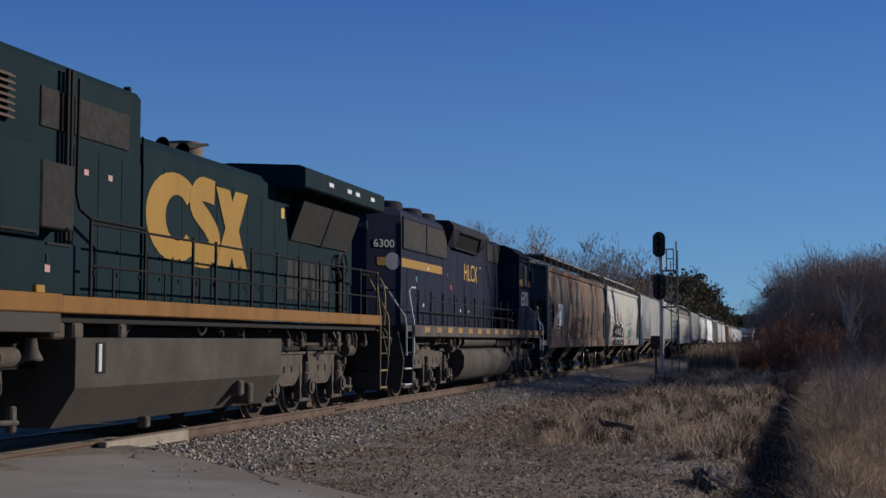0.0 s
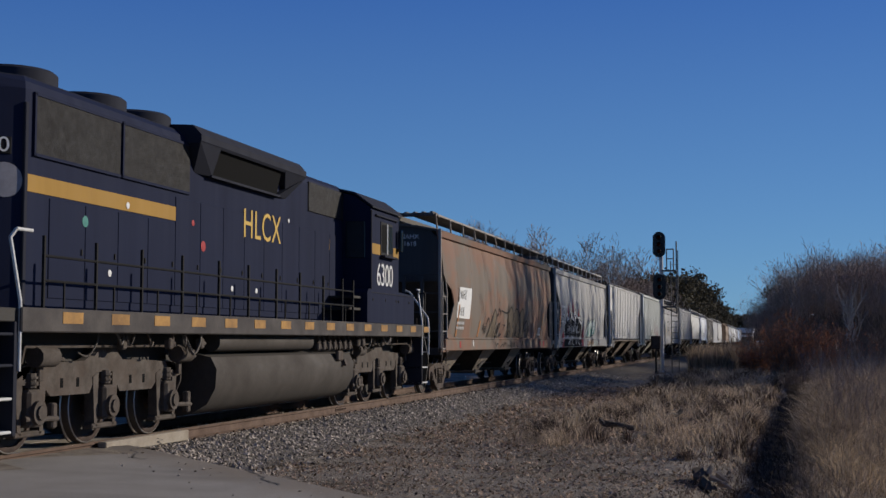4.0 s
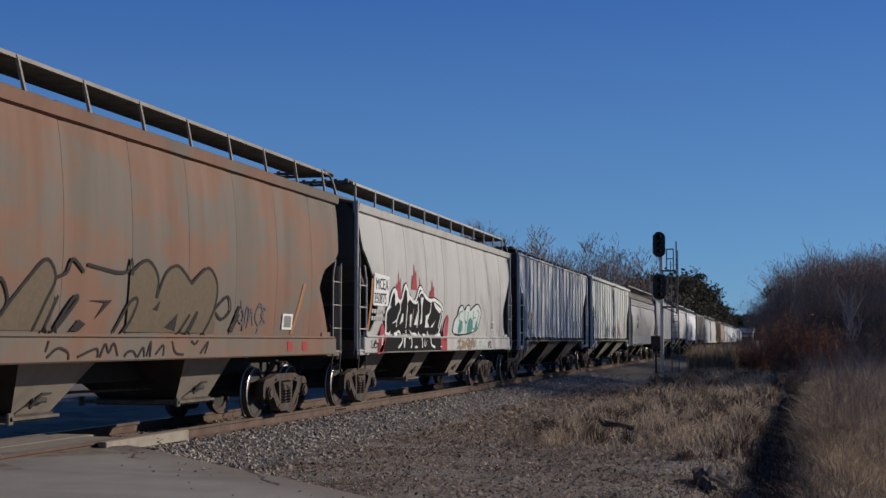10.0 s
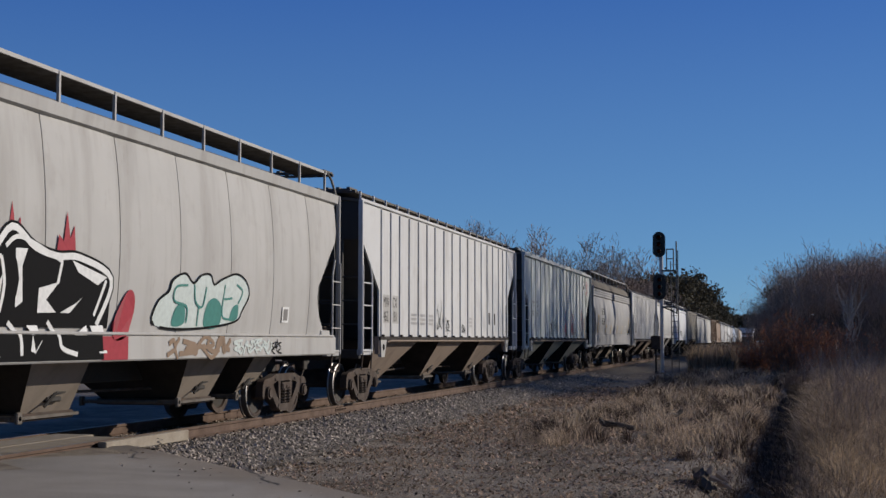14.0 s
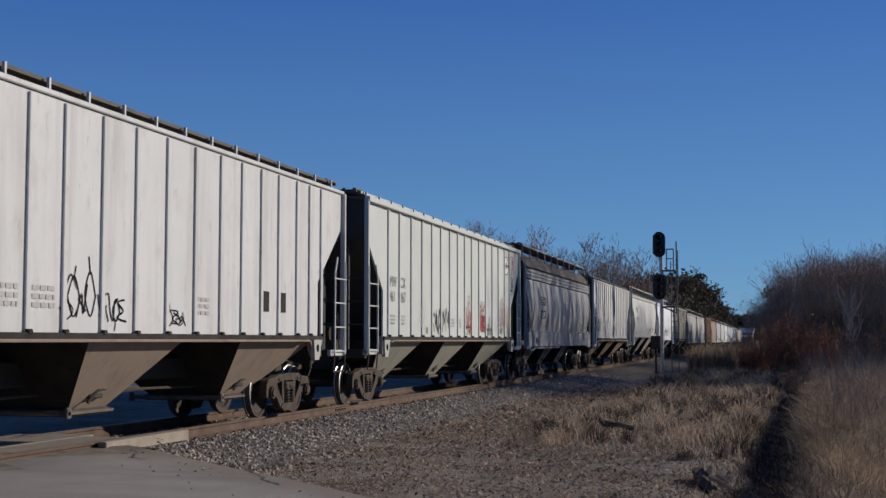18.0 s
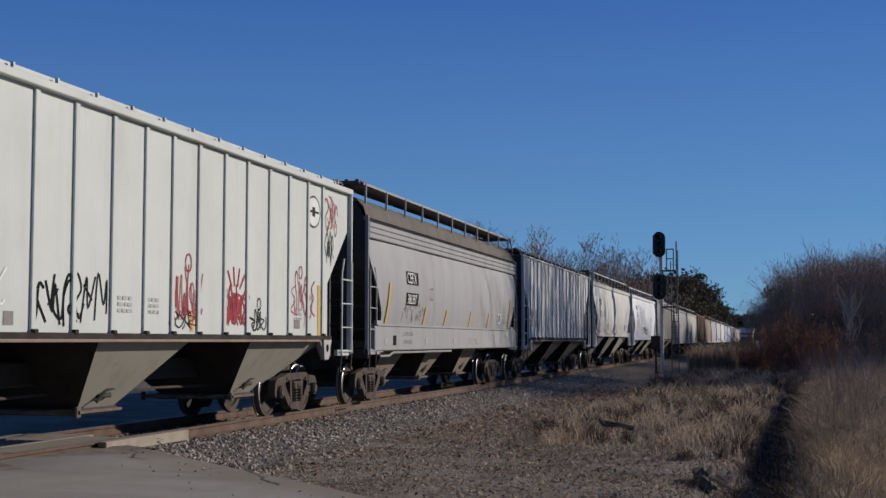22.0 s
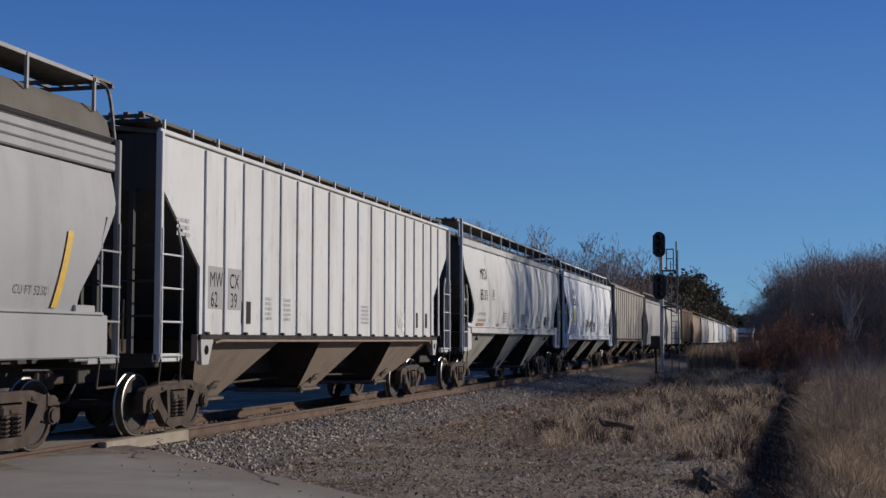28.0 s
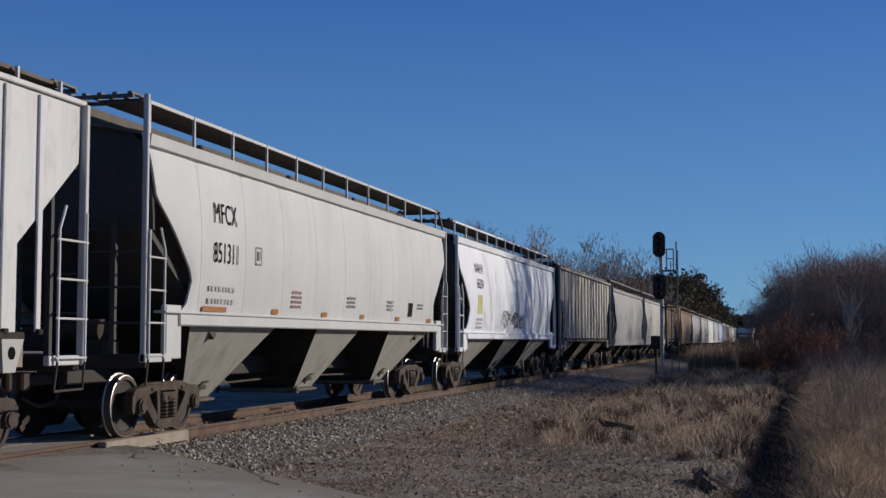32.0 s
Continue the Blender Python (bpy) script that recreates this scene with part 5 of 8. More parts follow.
for s in (-1, 1):
    w1 = part("cab_window", Form().box(W(44.92), W(45.84), s*1.548 - 0.010, s*1.548 + 0.010, 3.30, 4.05, 0.008), RAILBLACK, cab, "dark rubber-edged sliding window")
    # black pane painted for the shade inside the cab
    part("pane", Form().box(W(44.98), W(45.36), s*1.553 - 0.008, s*1.553 + 0.008, 3.37, 3.99), VOID, w1, "black pane for shade in the window's open half")
    part("pane", Form().box(W(45.42), W(45.79), s*1.556 - 0.010, s*1.556 + 0.010, 3.37, 3.99), GLASS, w1)
    part("sash_bar", Form().box(W(45.36), W(45.42), s*1.562 - 0.012, s*1.562 + 0.012, 3.33, 4.02, 0.008), RAILWHITE, w1)
    part("drip_rail", Form().box(W(44.5), W(46.2), s*1.56 - 0.03, s*1.56 + 0.03, 4.14, 4.18, 0.01), NAVYTOP, cab)
    part("arm_rest", Form().box(W(44.9), W(45.9), s*1.60 - 0.06, s*1.60 + 0.04, 3.25, 3.30, 0.01), NAVYTOP, cab)
    part("door_post", Form().box(W(44.19), W(44.25), s*1.552 - 0.012, s*1.552 + 0.012, 1.95, 4.24, 0.008), NAVYTOP, cab)
    part("yellow_stripe", Form().box(W(44.26), W(44.90), s*1.543 - 0.004, s*1.543 + 0.004, 3.30, 3.53), GOLD, cab)
    part("yellow_stripe", Form().box(W(45.92), W(46.36), s*1.543 - 0.004, s*1.543 + 0.004, 3.30, 3.53), GOLD, cab)
    part("rear_window", Form().box(W(44.155), W(44.19), s*1.20 - 0.22, s*1.20 + 0.22, 3.2, 4.0, 0.01), GLASS, cab)
    part("mirror_bracket", Form().box(W(46.2), W(46.34), s*1.62 - 0.05, s*1.62 + 0.05, 3.45, 3.95, 0.02), GLASS, cab)
    eb = part("equipment_box", Form().prism([(W(43.86), 1.79), (W(47.6), 1.79), (W(47.6), 2.47), (W(46.4), 2.52), (W(43.95), 2.52), (W(43.86), 2.44)], min(s*1.20, s*1.578), max(s*1.20, s*1.578)), NAVY, hl, "low navy equipment cabinet", smooth=False)
    for wx in (44.25, 45.2, 46.05, 46.25, 47.15):
        part("bolt", Form().cyl((W(wx), s*1.578, 2.30), (W(wx), s*1.59, 2.30), 0.03, 8), RAILBLACK, eb)
    part("cabinet_hinge", Form().box(W(44.1), W(47.4), s*1.58 - 0.008, s*1.58 + 0.008, 2.44, 2.46), NAVYTOP, eb)
    part("cab_step", Form().box(W(43.0), W(43.8), s*1.15 - 0.3, s*1.15 + 0.3, 2.05, 2.10).box(W(43.25), W(43.8), s*1.15 - 0.3, s*1.15 + 0.3, 2.30, 2.35), BLACK, hl)
letters("6300", 0.72, INKW, hl, W(44.62), 2.62, lambda z: 1.545, width=0.92, spacing=0.95)
part("short_hood", loft([[(W(46.4), -0.8, z), (W(47.5) - d, -0.8 + d, z), (W(47.5) - d, 0.8 - d, z), (W(46.4), 0.8, z)] for z, d in ((1.79, 0), (3.2, 0), (3.34, 0.12))]), NAVY, hl, smooth=False)
# tank, reservoirs, bogies, steps
tank_prof = [(-1.10, 1.20), (-1.36, 1.14), (-1.46, 0.95), (-1.44, 0.65), (-1.30, 0.40), (-1.02, 0.24), (-0.6, 0.18), (0.6, 0.18), (1.02, 0.24), (1.30, 0.40), (1.44, 0.65), (1.46, 0.95), (1.36, 1.14), (1.10, 1.20)]
part("fuel_tank", Form().prism(tank_prof, W(36.35), W(43.3), "x"), TANK, hl, "dusty grey rounded fuel tank")
part("filler_cap", Form().cyl((W(42.6), -1.46, 0.95), (W(42.6), -1.52, 0.97), 0.07, 12).box(W(42.2), W(42.5), -1.5, -1.42, 1.0, 1.2, 0.02), LOCOGRIME, hl)
for s in (-1, 1):
    part("air_reservoir", Form().cyl((W(36.6), s*1.25, 1.38), (W(41.0), s*1.25, 1.38), 0.155, 16), TANK, hl, "long dusty air reservoir")
    for i in range(7):
        x = W(41.4) + i*0.32
        part("air_valve", Form().tube([(x, s*1.3, 1.55), (x + 0.05, s*1.36, 1.35), (x + 0.2, s*1.33, 1.25)], 0.03, 6).box(x - 0.06, x + 0.07, s*1.32 - 0.06, s*1.32 + 0.06, 1.22, 1.38, 0.02), LOCOGRIME, hl)
loco_bogie(hl, (W(31.65), W(33.5), W(35.35)), "slab")
loco_bogie(hl, (W(44.35), W(46.2), W(48.05)), "slab")
stanchions(hl, [W(w) for w in (31.2, 32.45, 33.71, 34.99, 36.31, 37.51, 38.77, 39.95, 41.25, 42.4, 43.1)], -1.50, 1.6, 2.66, RAILBLACK, (2.42, 2.12))
stanchions(hl, [W(w) for w in (31.2, 34.0, 37.5, 41.25, 43.1)], 1.50, 1.6, 2.66, RAILBLACK, (2.42,), False)


def end_steps(loco, x, d, hi, mat, rail_mat, name="step_unit"):
    """Stairwell at a corner of a locomotive: side plates, treads and bent grab rails. d: outward direction."""
    for s in (-1, 1):
        u = part(name, Form().prism([(x, 1.62), (x + d*0.66, 1.62), (x + d*0.72, 0.95), (x + d*0.60, 0.32), (x, 0.32)], s*0.92 - 0.02, s*0.92 + 0.02).prism([(x, 1.62), (x + d*0.07, 1.62), (x + d*0.07, 0.32), (x, 0.32)], s*1.22 - 0.30, s*1.22 + 0.30), mat, loco)
        for k, z in enumerate((0.34, 0.72, 1.10, 1.46)):
            part("tread", Form().box(min(x, x + d*0.62), max(x, x + d*0.62), s*1.22 - 0.29, s*1.22 + 0.29, z, z + 0.035, 0.01), rail_mat if k < 2 else mat, u, "worn bright tread edge" if k < 2 else "")
        for off in (0.02, 0.66):
            xx = x + d*off
            part("grab_rail", Form().tube([(xx - d*0.34, s*1.48, hi), (xx - d*0.04, s*1.46, hi), (xx + d*0.02, s*1.42, hi - 0.10), (xx - d*0.04, s*1.53, 1.85), (xx - d*0.04, s*1.53, 1.05)] if off < 0.1 else [(xx, s*0.90, hi + 0.02), (xx, s*1.02, hi - 0.02), (xx, s*1.50, 1.98), (xx - d*0.02, s*1.53, 1.75), (xx - d*0.04, s*1.53, 1.05)], 0.022, 8), rail_mat, loco, "bent bright steel grab rail")


end_steps(hl, W(30.65), -1, 2.70, NAVYTOP, RAILWHITE)
end_steps(hl, W(48.55), 1, 2.66, NAVYTOP, RAILWHITE)
for x, d in ((29.92, -1), (49.3, 1)):
    pl = part("pilot_plate", Form().prism([(-1.35, 1.62), (1.35, 1.62), (1.50, 0.95), (1.42, 0.28), (-1.42, 0.28), (-1.50, 0.95)], W(x) - 0.03, W(x) + 0.03, "x"), BLACK, hl, smooth=False)
    hoses = Form()
    for k in range(4):
        for s in (-1, 1):
            y = s*(0.45 + 0.16*k)
            hoses.tube([(W(x) + d*0.04, y, 1.3), (W(x) + d*0.22, y*1.02, 1.0), (W(x) + d*0.20, y*1.05, 0.62)], 0.025, 6)
    part("brake_hoses", hoses, RAILBLACK, pl)
    for s in (-1, 1):
        part("end_rail", Form().tube([(W(x), s*1.4, 1.6), (W(x), s*1.4, 2.6), (W(x), s*0.4, 2.62), (W(x), s*0.4, 1.7)], 0.02, 6), RAILBLACK, hl)
part("coupler", COUPLER, None, hl, at=pose(W(29.9), 0, 0))
part("coupler", COUPLER, None, hl, at=pose(W(49.35), 0, 0, 0, 0, 180))
moving.append((hl, H0))

hose_clutter(hl, W(43.4), W(48.2), 12, 1)
hose_clutter(hl, W(31.3), W(36.0), 9, 2)
# blue-green leading locomotive
G0 = 6.6
gl = thing("diesel_locomotive", "blue-green diesel locomotive with gold sill and gold emblem", "locomotive", "locomotives of the train", pose(G0 + 0.2, TRACK_Y, 0))
V = lambda w: w - G0
part("underframe", Form().box(V(8.0), V(27.65), -1.44, 1.44, 1.62, 1.74, 0.01).box(V(8.2), V(27.65), -0.9, 0.9, 1.05, 1.6), RAILBLACK, gl)
for s in (-1, 1):
    part("side_sill", Form().box(V(8.0), V(14.22), s*1.55 - 0.04, s*1.55 + 0.04, 1.74, 1.97, 0.015), GOLDSILL, gl, "gold painted side sill")
    part("side_sill", Form().box(V(14.23), V(27.68), s*1.53 - 0.04, s*1.53 + 0.04, 1.74, 1.955, 0.015), GOLDSILL, gl, "gold painted side sill")
    part("battery_box", Form().box(V(9.0), V(15.05), s*1.14 - 0.20, s*1.14 + 0.20, 1.97, 2.62, 0.02).box(V(9.0), V(14.08), s*1.13 - 0.20, s*1.13 + 0.20, 2.66, 3.80, 0.02), SLATE, gl, "blue-green equipment cabinet")
    for w in (10.2, 11.6, 13.0, 14.2):
        part("cabinet_latch", Form().box(V(w), V(w) + 0.05, s*1.345 - 0.01, s*1.345 + 0.01, 2.36, 2.46), RAILBLACK, gl)
        part("notice", Form().box(V(w) - 0.03, V(w) + 0.09, s*1.345 - 0.006, s*1.345 + 0.006, 2.24, 2.33), bpy.data.materials.get("pink_notice") or plain("pink_notice", (0.5, 0.3, 0.28), 0.6), gl)
    part("cabinet_handle", Form().box(V(13.2), V(14.0), s*1.345 - 0.012, s*1.345 + 0.012, 2.70, 2.735).box(V(14.2), V(14.75), s*1.345 - 0.012, s*1.345 + 0.012, 2.58, 2.61), RAILBLACK, gl)
    for w in (12.4, 13.6):
        part("sill_block", Form().box(V(w), V(w) + 0.20, s*1.56 - 0.03, s*1.56 + 0.03, 1.965, 2.06, 0.01), GOLD, gl, "small gold block on the sill")
    part("skirt_plate", Form().box(V(9.0), V(14.20), s*1.54 - 0.03, s*1.54 + 0.03, 1.50, 1.735, 0.01), BLACK, gl)
    y = s*0.945
    part("mesh_panel", Form().box(V(14.22), V(15.0), s*1.10 - 0.16, s*1.10 + 0.16, 2.80, 3.64, 0.02), MESH, gl, "black mesh panel")
    for a, b in ((14.65, 15.33), (15.48, 17.0)):
        g = part("air_screen", Form().box(V(a), V(b), y - 0.02, y + 0.02, 4.14, 4.66, 0.01), MESH, gl, "dark mesh air screen")
    for k in range(7):
        part("louvre", Form().prism([(y, 4.12 + 0.085*k), (y + s*0.09, 4.10 + 0.085*k), (y + s*0.09, 4.12 + 0.085*k), (y, 4.17 + 0.085*k)], V(11.5), V(13.95), "x"), surface("louvre_rust", (0.10, 0.055, 0.040), (0.14, 0.10, 0.075), 2.0, rough=0.8) if (k == 0 and s < 0) else bpy.data.materials["louvre_rust"], gl)
    for w in (15.17, 15.27):
        part("conduit", Form().cyl((V(w), s*1.03, 2.40), (V(w), s*1.03, 4.97), 0.034, 8), RAILBLACK, gl, "black upright conduit")
    part("grab_rail", Form().tube([(V(15.48), s*1.02, 4.9), (V(15.46), s*1.02, 3.35), (V(15.50), s*1.05, 3.15), (V(15.62), s*1.15, 3.02), (V(16.45), s*1.50, 2.95)], 0.024, 8), RAILBLACK, gl)
    part("hood_strap", Form().box(V(17.40), V(17.46), y - 0.01, y + s*0.02 + 0.01, 1.98, 4.42), NAVYTOP, gl)
    for i in range(14):
        x = V(15.5) + i*0.66
        d = part("hood_door", Form().box(x, x + 0.648, y - 0.006, y + 0.010 if s > 0 else y + 0.006, 2.02, 4.04 if i > 2 else 4.0, 0.004), SLATE, gl)
        for z in (2.3, 2.62):
            part("door_latch", Form().box(x + 0.55, x + 0.58, y + s*0.012 - 0.012, y + s*0.012 + 0.012, z, z + 0.06), RAILBLACK, d)
        if i in (0, 1):
            part("notice", Form().box(x + 0.25, x + 0.37, y + s*0.013 - 0.003, y + s*0.013 + 0.003, 3.64, 3.72), plain("pink_notice", (0.5, 0.3, 0.28), 0.6), d)
    # radiator wing, its overhang and slanted intake screens
    part("radiator_wing", Form().prism([(s*0.005, 4.27), (s*1.48, 4.27), (s*1.52, 4.30), (s*1.52, 4.64), (s*1.40, 4.70), (s*0.005, 4.78)], V(22.85), V(27.98), "x"), SLATE, gl, "overhanging radiator wing", smooth=False)
    part("wing_strut", Form().prism([(s*0.93, 4.0), (s*1.40, 4.30), (s*0.93, 4.30)], V(22.9), V(23.0), "x"), RAILBLACK, gl)
    part("intake_screen", Form().prism([(s*0.93, 3.36), (s*0.98, 3.34), (s*1.26, 4.08), (s*1.21, 4.10)], V(23.5), V(27.0), "x"), MESH, gl, "slanted dark intake screen", smooth=False)
    part("screen_divider", Form().prism([(s*0.94, 3.33), (s*0.99, 3.31), (s*1.275, 4.08), (s*1.23, 4.10)], V(25.22), V(25.26), "x"), SLATE, gl, smooth=False)
    part("screen_cheek", Form().add([(V(23.72), s*0.93, 3.32), (V(23.72), s*0.93, 4.28), (V(23.72), s*1.24, 4.12), (V(23.68), s*0.93, 3.32), (V(23.68), s*0.93, 4.28), (V(23.68), s*1.24, 4.12)], [(0, 1, 2), (5, 4, 3), (0, 2, 5, 3), (1, 4, 5, 2)]), SLATE, gl)
    for w in (24.2, 25.35, 25.9, 26.95):
        part("reflector", Form().box(V(w), V(w) + 0.26, s*1.523 - 0.004, s*1.523 + 0.004, 4.44, 4.52), INKW, gl)
    for i in range(6):
        part("side_vent", Form().box(V(23.4) + i*0.42, V(23.72) + i*0.42, y - 0.012, y + 0.012, 2.2, 2.95, 0.01), MESH, gl)
    part("access_plate", Form().box(V(26.4), V(27.0), y - 0.02, y + 0.02, 2.25, 3.25, 0.02), SLATE, gl)
hood_a = lambda z, d: [(V(9.2), -0.94 + d, z), (V(17.38), -0.94 + d, z), (V(17.38), 0.94 - d, z), (V(9.2), 0.94 - d, z)]
part("blower_hood", loft([hood_a(1.97, 0), hood_a(4.96, 0), hood_a(5.05, 0.07)]), SLATE, gl, "tall blue-green hood section", smooth=False)
hood_b = lambda z, d: [(V(17.385), -0.94 + d, z), (V(27.4), -0.94 + d, z), (V(27.4), 0.94 - d, z), (V(17.385), 0.94 - d, z)]
part("engine_hood", loft([hood_b(1.97, 0), hood_b(4.30, 0), hood_b(4.46, 0.16)]), SLATE, gl, "blue-green engine hood", smooth=False)
part("cab", Form().prism([(-1.54, 1.97), (1.54, 1.97), (1.54, 4.3), (0.9, 4.7), (-0.9, 4.7), (-1.54, 4.3)], V(8.1), V(9.19), "x"), SLATE, gl, smooth=False)
SCORCH = surface("scorched_stack", (0.11, 0.075, 0.058), (0.24, 0.17, 0.14), 2.0, rough=0.8)
part("exhaust_stack", Form().lathe([(0.34, 0.0), (0.34, 0.46), (0.30, 0.47), (0.28, 0.30)], (0, 0, 0), 22), SCORCH, gl, "scorched round exhaust outlet", at=pose(V(21.45), 0.30, 4.50, 90))
part("stack_lid", Form().prism([(V(19.75), 4.55), (V(21.75), 4.94), (V(21.75), 4.99), (V(19.75), 4.70)], -0.05, 0.62), RAILBLACK, gl, smooth=False)
for i, (w, yy) in enumerate(((18.1, -0.3), (19.3, -0.4), (19.6, -0.2), (19.95, -0.45), (20.25, -0.3))):
    part("horn_bell", Form().lathe([(0.03, -0.2), (0.05, 0.0), (0.13, 0.12), (0.10, 0.12), (0.0, 0.02)], (0, 0, 0), 12), RAILBLACK, gl, at=pose(V(w), yy, 4.58, 0, 0, 90))
part("horn_mount", Form().box(V(18.0), V(20.4), -0.5, -0.15, 4.45, 4.52), RAILBLACK, gl)
part("lifting_eye", Form().box(V(17.28), V(17.36), -0.80, -0.70, 5.05, 5.15, 0.01), SLATE, gl)
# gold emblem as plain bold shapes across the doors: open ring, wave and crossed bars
emblem_y = lambda z: 0.956
ring = [(18.55 + 1.0*math.cos(radians(a)), 3.32 + 0.70*math.sin(radians(a))) for a in range(40, 321, 14)]
inner = [(18.62 + 0.42*math.cos(radians(a)), 3.32 + 0.36*math.sin(radians(a))) for a in range(40, 321, 14)]
decal("emblem_shape", [[(V(p[0]), p[1], 0), (V(q[0]), q[1], 0), (V(r[0]), r[1], 0), (V(t[0]), t[1], 0)] for p, q, r, t in zip(ring, ring[1:], inner[1:], inner)], GOLD, gl, emblem_y, label="gold open ring")
wave = curve_pts([(20.0, 3.86), (19.45, 3.86), (19.25, 3.60), (19.75, 3.32), (20.05, 3.05), (19.75, 2.80), (19.2, 2.80)], 5)
decal("emblem_shape", [[(V(x), z, up) for x, z, up in q] for q in stroke(wave, 0.40)], GOLD, gl, emblem_y, lift=0.008, label="gold wave")
decal("emblem_shape", [[(V(x), z) for x, z in q] for q in ([(20.05, 3.98), (20.62, 3.98), (21.42, 2.64), (20.85, 2.64)], [(20.85, 3.98), (21.42, 3.98), (20.62, 2.64), (20.05, 2.64)])], GOLD, gl, emblem_y, lift=0.011, label="gold crossed bars")
tp = [(-1.46, 1.44), (-1.46, 0.80), (-1.12, 0.30), (1.12, 0.30), (1.46, 0.80), (1.46, 1.44)]
part("fuel_tank", Form().prism(tp, V(14.75), V(21.85), "x"), TANK, gl, "dusty slab-sided fuel tank", smooth=False)
part("fuel_gauge", Form().box(V(15.25), V(15.50), -1.475, -1.46, 0.98, 1.38, 0.01), RAILBLACK, gl)
part("gauge_glass", Form().box(V(15.30), V(15.38), -1.482, -1.47, 1.0, 1.36, 0.01), RAILWHITE, gl)
for a, b, c, d in ((19.9, 20.1, 0.5, 0.75), (20.3, 20.5, 0.35, 0.7)):
    part("tank_bracket", Form().box(V(a), V(b), -1.5, -1.2, c, d, 0.03), LOCOGRIME, gl)
part("drain_cock", Form().box(V(17.1), V(17.25), -1.25, -1.1, 0.16, 0.32, 0.02), LOCOGRIME, gl)
for a, b in ((14.2, 14.5), (14.7, 14.95), (15.9, 16.1)):
    part("air_valve", Form().box(V(a), V(b), -1.46, -1.22, 1.42, 1.63, 0.03), LOCOGRIME, gl)
loco_bogie(gl, (V(22.2), V(24.1), V(26.0)), "cradle")
loco_bogie(gl, (V(9.6), V(11.5), V(13.2)), "cradle")
part("brass_bell", Form().lathe([(0.02, 0.16), (0.07, 0.15), (0.09, 0.02), (0.15, -0.10), (0.14, -0.12)], (0, 0, 0), 16), LOCOGRIME, gl, at=pose(V(13.9), -1.35, 1.28, 90))
stanchions(gl, [V(w) for w in (15.0, 16.5, 18.05, 18.88, 20.33, 21.5, 22.6, 23.75, 25.15, 26.3, 27.5)], -1.50, 1.76, 2.95, RAILBLACK, (2.90, 2.36))
stanchions(gl, [V(w) for w in (15.0, 18.0, 21.5, 25.1, 26.95)], 1.50, 1.76, 2.95, RAILBLACK, (2.90,), False)
end_steps(gl, V(27.7), 1, 2.9, BLACK, RAILYELLOW)
part("pilot_plate", Form().prism([(-1.35, 1.62), (1.35, 1.62), (1.50, 0.95), (1.42, 0.28), (-1.42, 0.28), (-1.50, 0.95)], V(28.42), V(28.47), "x"), BLACK, gl, smooth=False)
part("mu_hoses", Form().tube([(V(28.45), -0.5, 1.6), (V(28.6), -0.5, 1.25), (V(28.9), -0.55, 1.3), (V(29.7), -0.5, 1.7)], 0.03, 6).tube([(V(28.45), -0.7, 1.5), (V(28.65), -0.72, 1.0), (V(28.95), -0.7, 1.05)], 0.03, 6), RAILYELLOW, gl)
part("coupler", COUPLER, None, gl, at=pose(V(28.4), 0, 0, 0, 0, 180))
hose_clutter(gl, V(21.9), V(27.4), 16, 3)
hose_clutter(gl, V(15.0), V(21.5), 6, 4, 1.44, 1.66)
bw = part("brake_wheel", Form().lathe([(0.29, -0.02), (0.32, 0.0), (0.29, 0.02), (0.27, 0.0), (0.29, -0.02)], (0, 0, 0), 22).box(-0.29, 0.29, -0.012, 0.012, -0.025, 0.025).box(-0.025, 0.025, -0.012, 0.012, -0.29, 0.29), RAILBLACK, gl, "black spoked hand-brake wheel", at=pose(V(26.42), -1.06, 2.98))
part("hub", Form().cyl((0, -0.03, 0), (0, 0.12, 0), 0.07, 12), RAILBLACK, bw)
part("brake_chain_guard", Form().box(V(26.34), V(26.50), -1.02, -0.94, 2.0, 2.85, 0.02), RAILBLACK, gl)
part("warning_placard", Form().box(V(23.06), V(23.22), -0.962, -0.950, 3.72, 3.92), YELLOWSTRIP, gl, "small yellow warning placard")
for k, (y, sag, out) in enumerate(((-1.36, 1.02, 0.30), (-1.20, 0.86, 0.42), (-1.02, 1.10, 0.36), (-0.86, 0.92, 0.50), (-1.44, 1.30, 0.22))):
    part("end_hose", Form().tube(curve_pts([(V(28.46), y, 1.70 - 0.06*k), (V(28.46) + out*0.8, y - 0.05, 1.45), (V(28.46) + out, y, sag), (V(28.46) + out*0.5, y + 0.05, sag - 0.12)], 5), 0.024, 6), RAILYELLOW if k % 2 else GATESTEEL, gl, "hanging air hose")
part("end_handrail", Form().tube(curve_pts([(V(28.40), -1.40, 1.75), (V(28.42), -1.40, 2.55), (V(28.42), -1.22, 2.86), (V(28.42), -0.80, 2.90)], 4), 0.022, 6), RAILYELLOW, gl, "yellow end handrail")
moving.append((gl, G0 + 0.2))
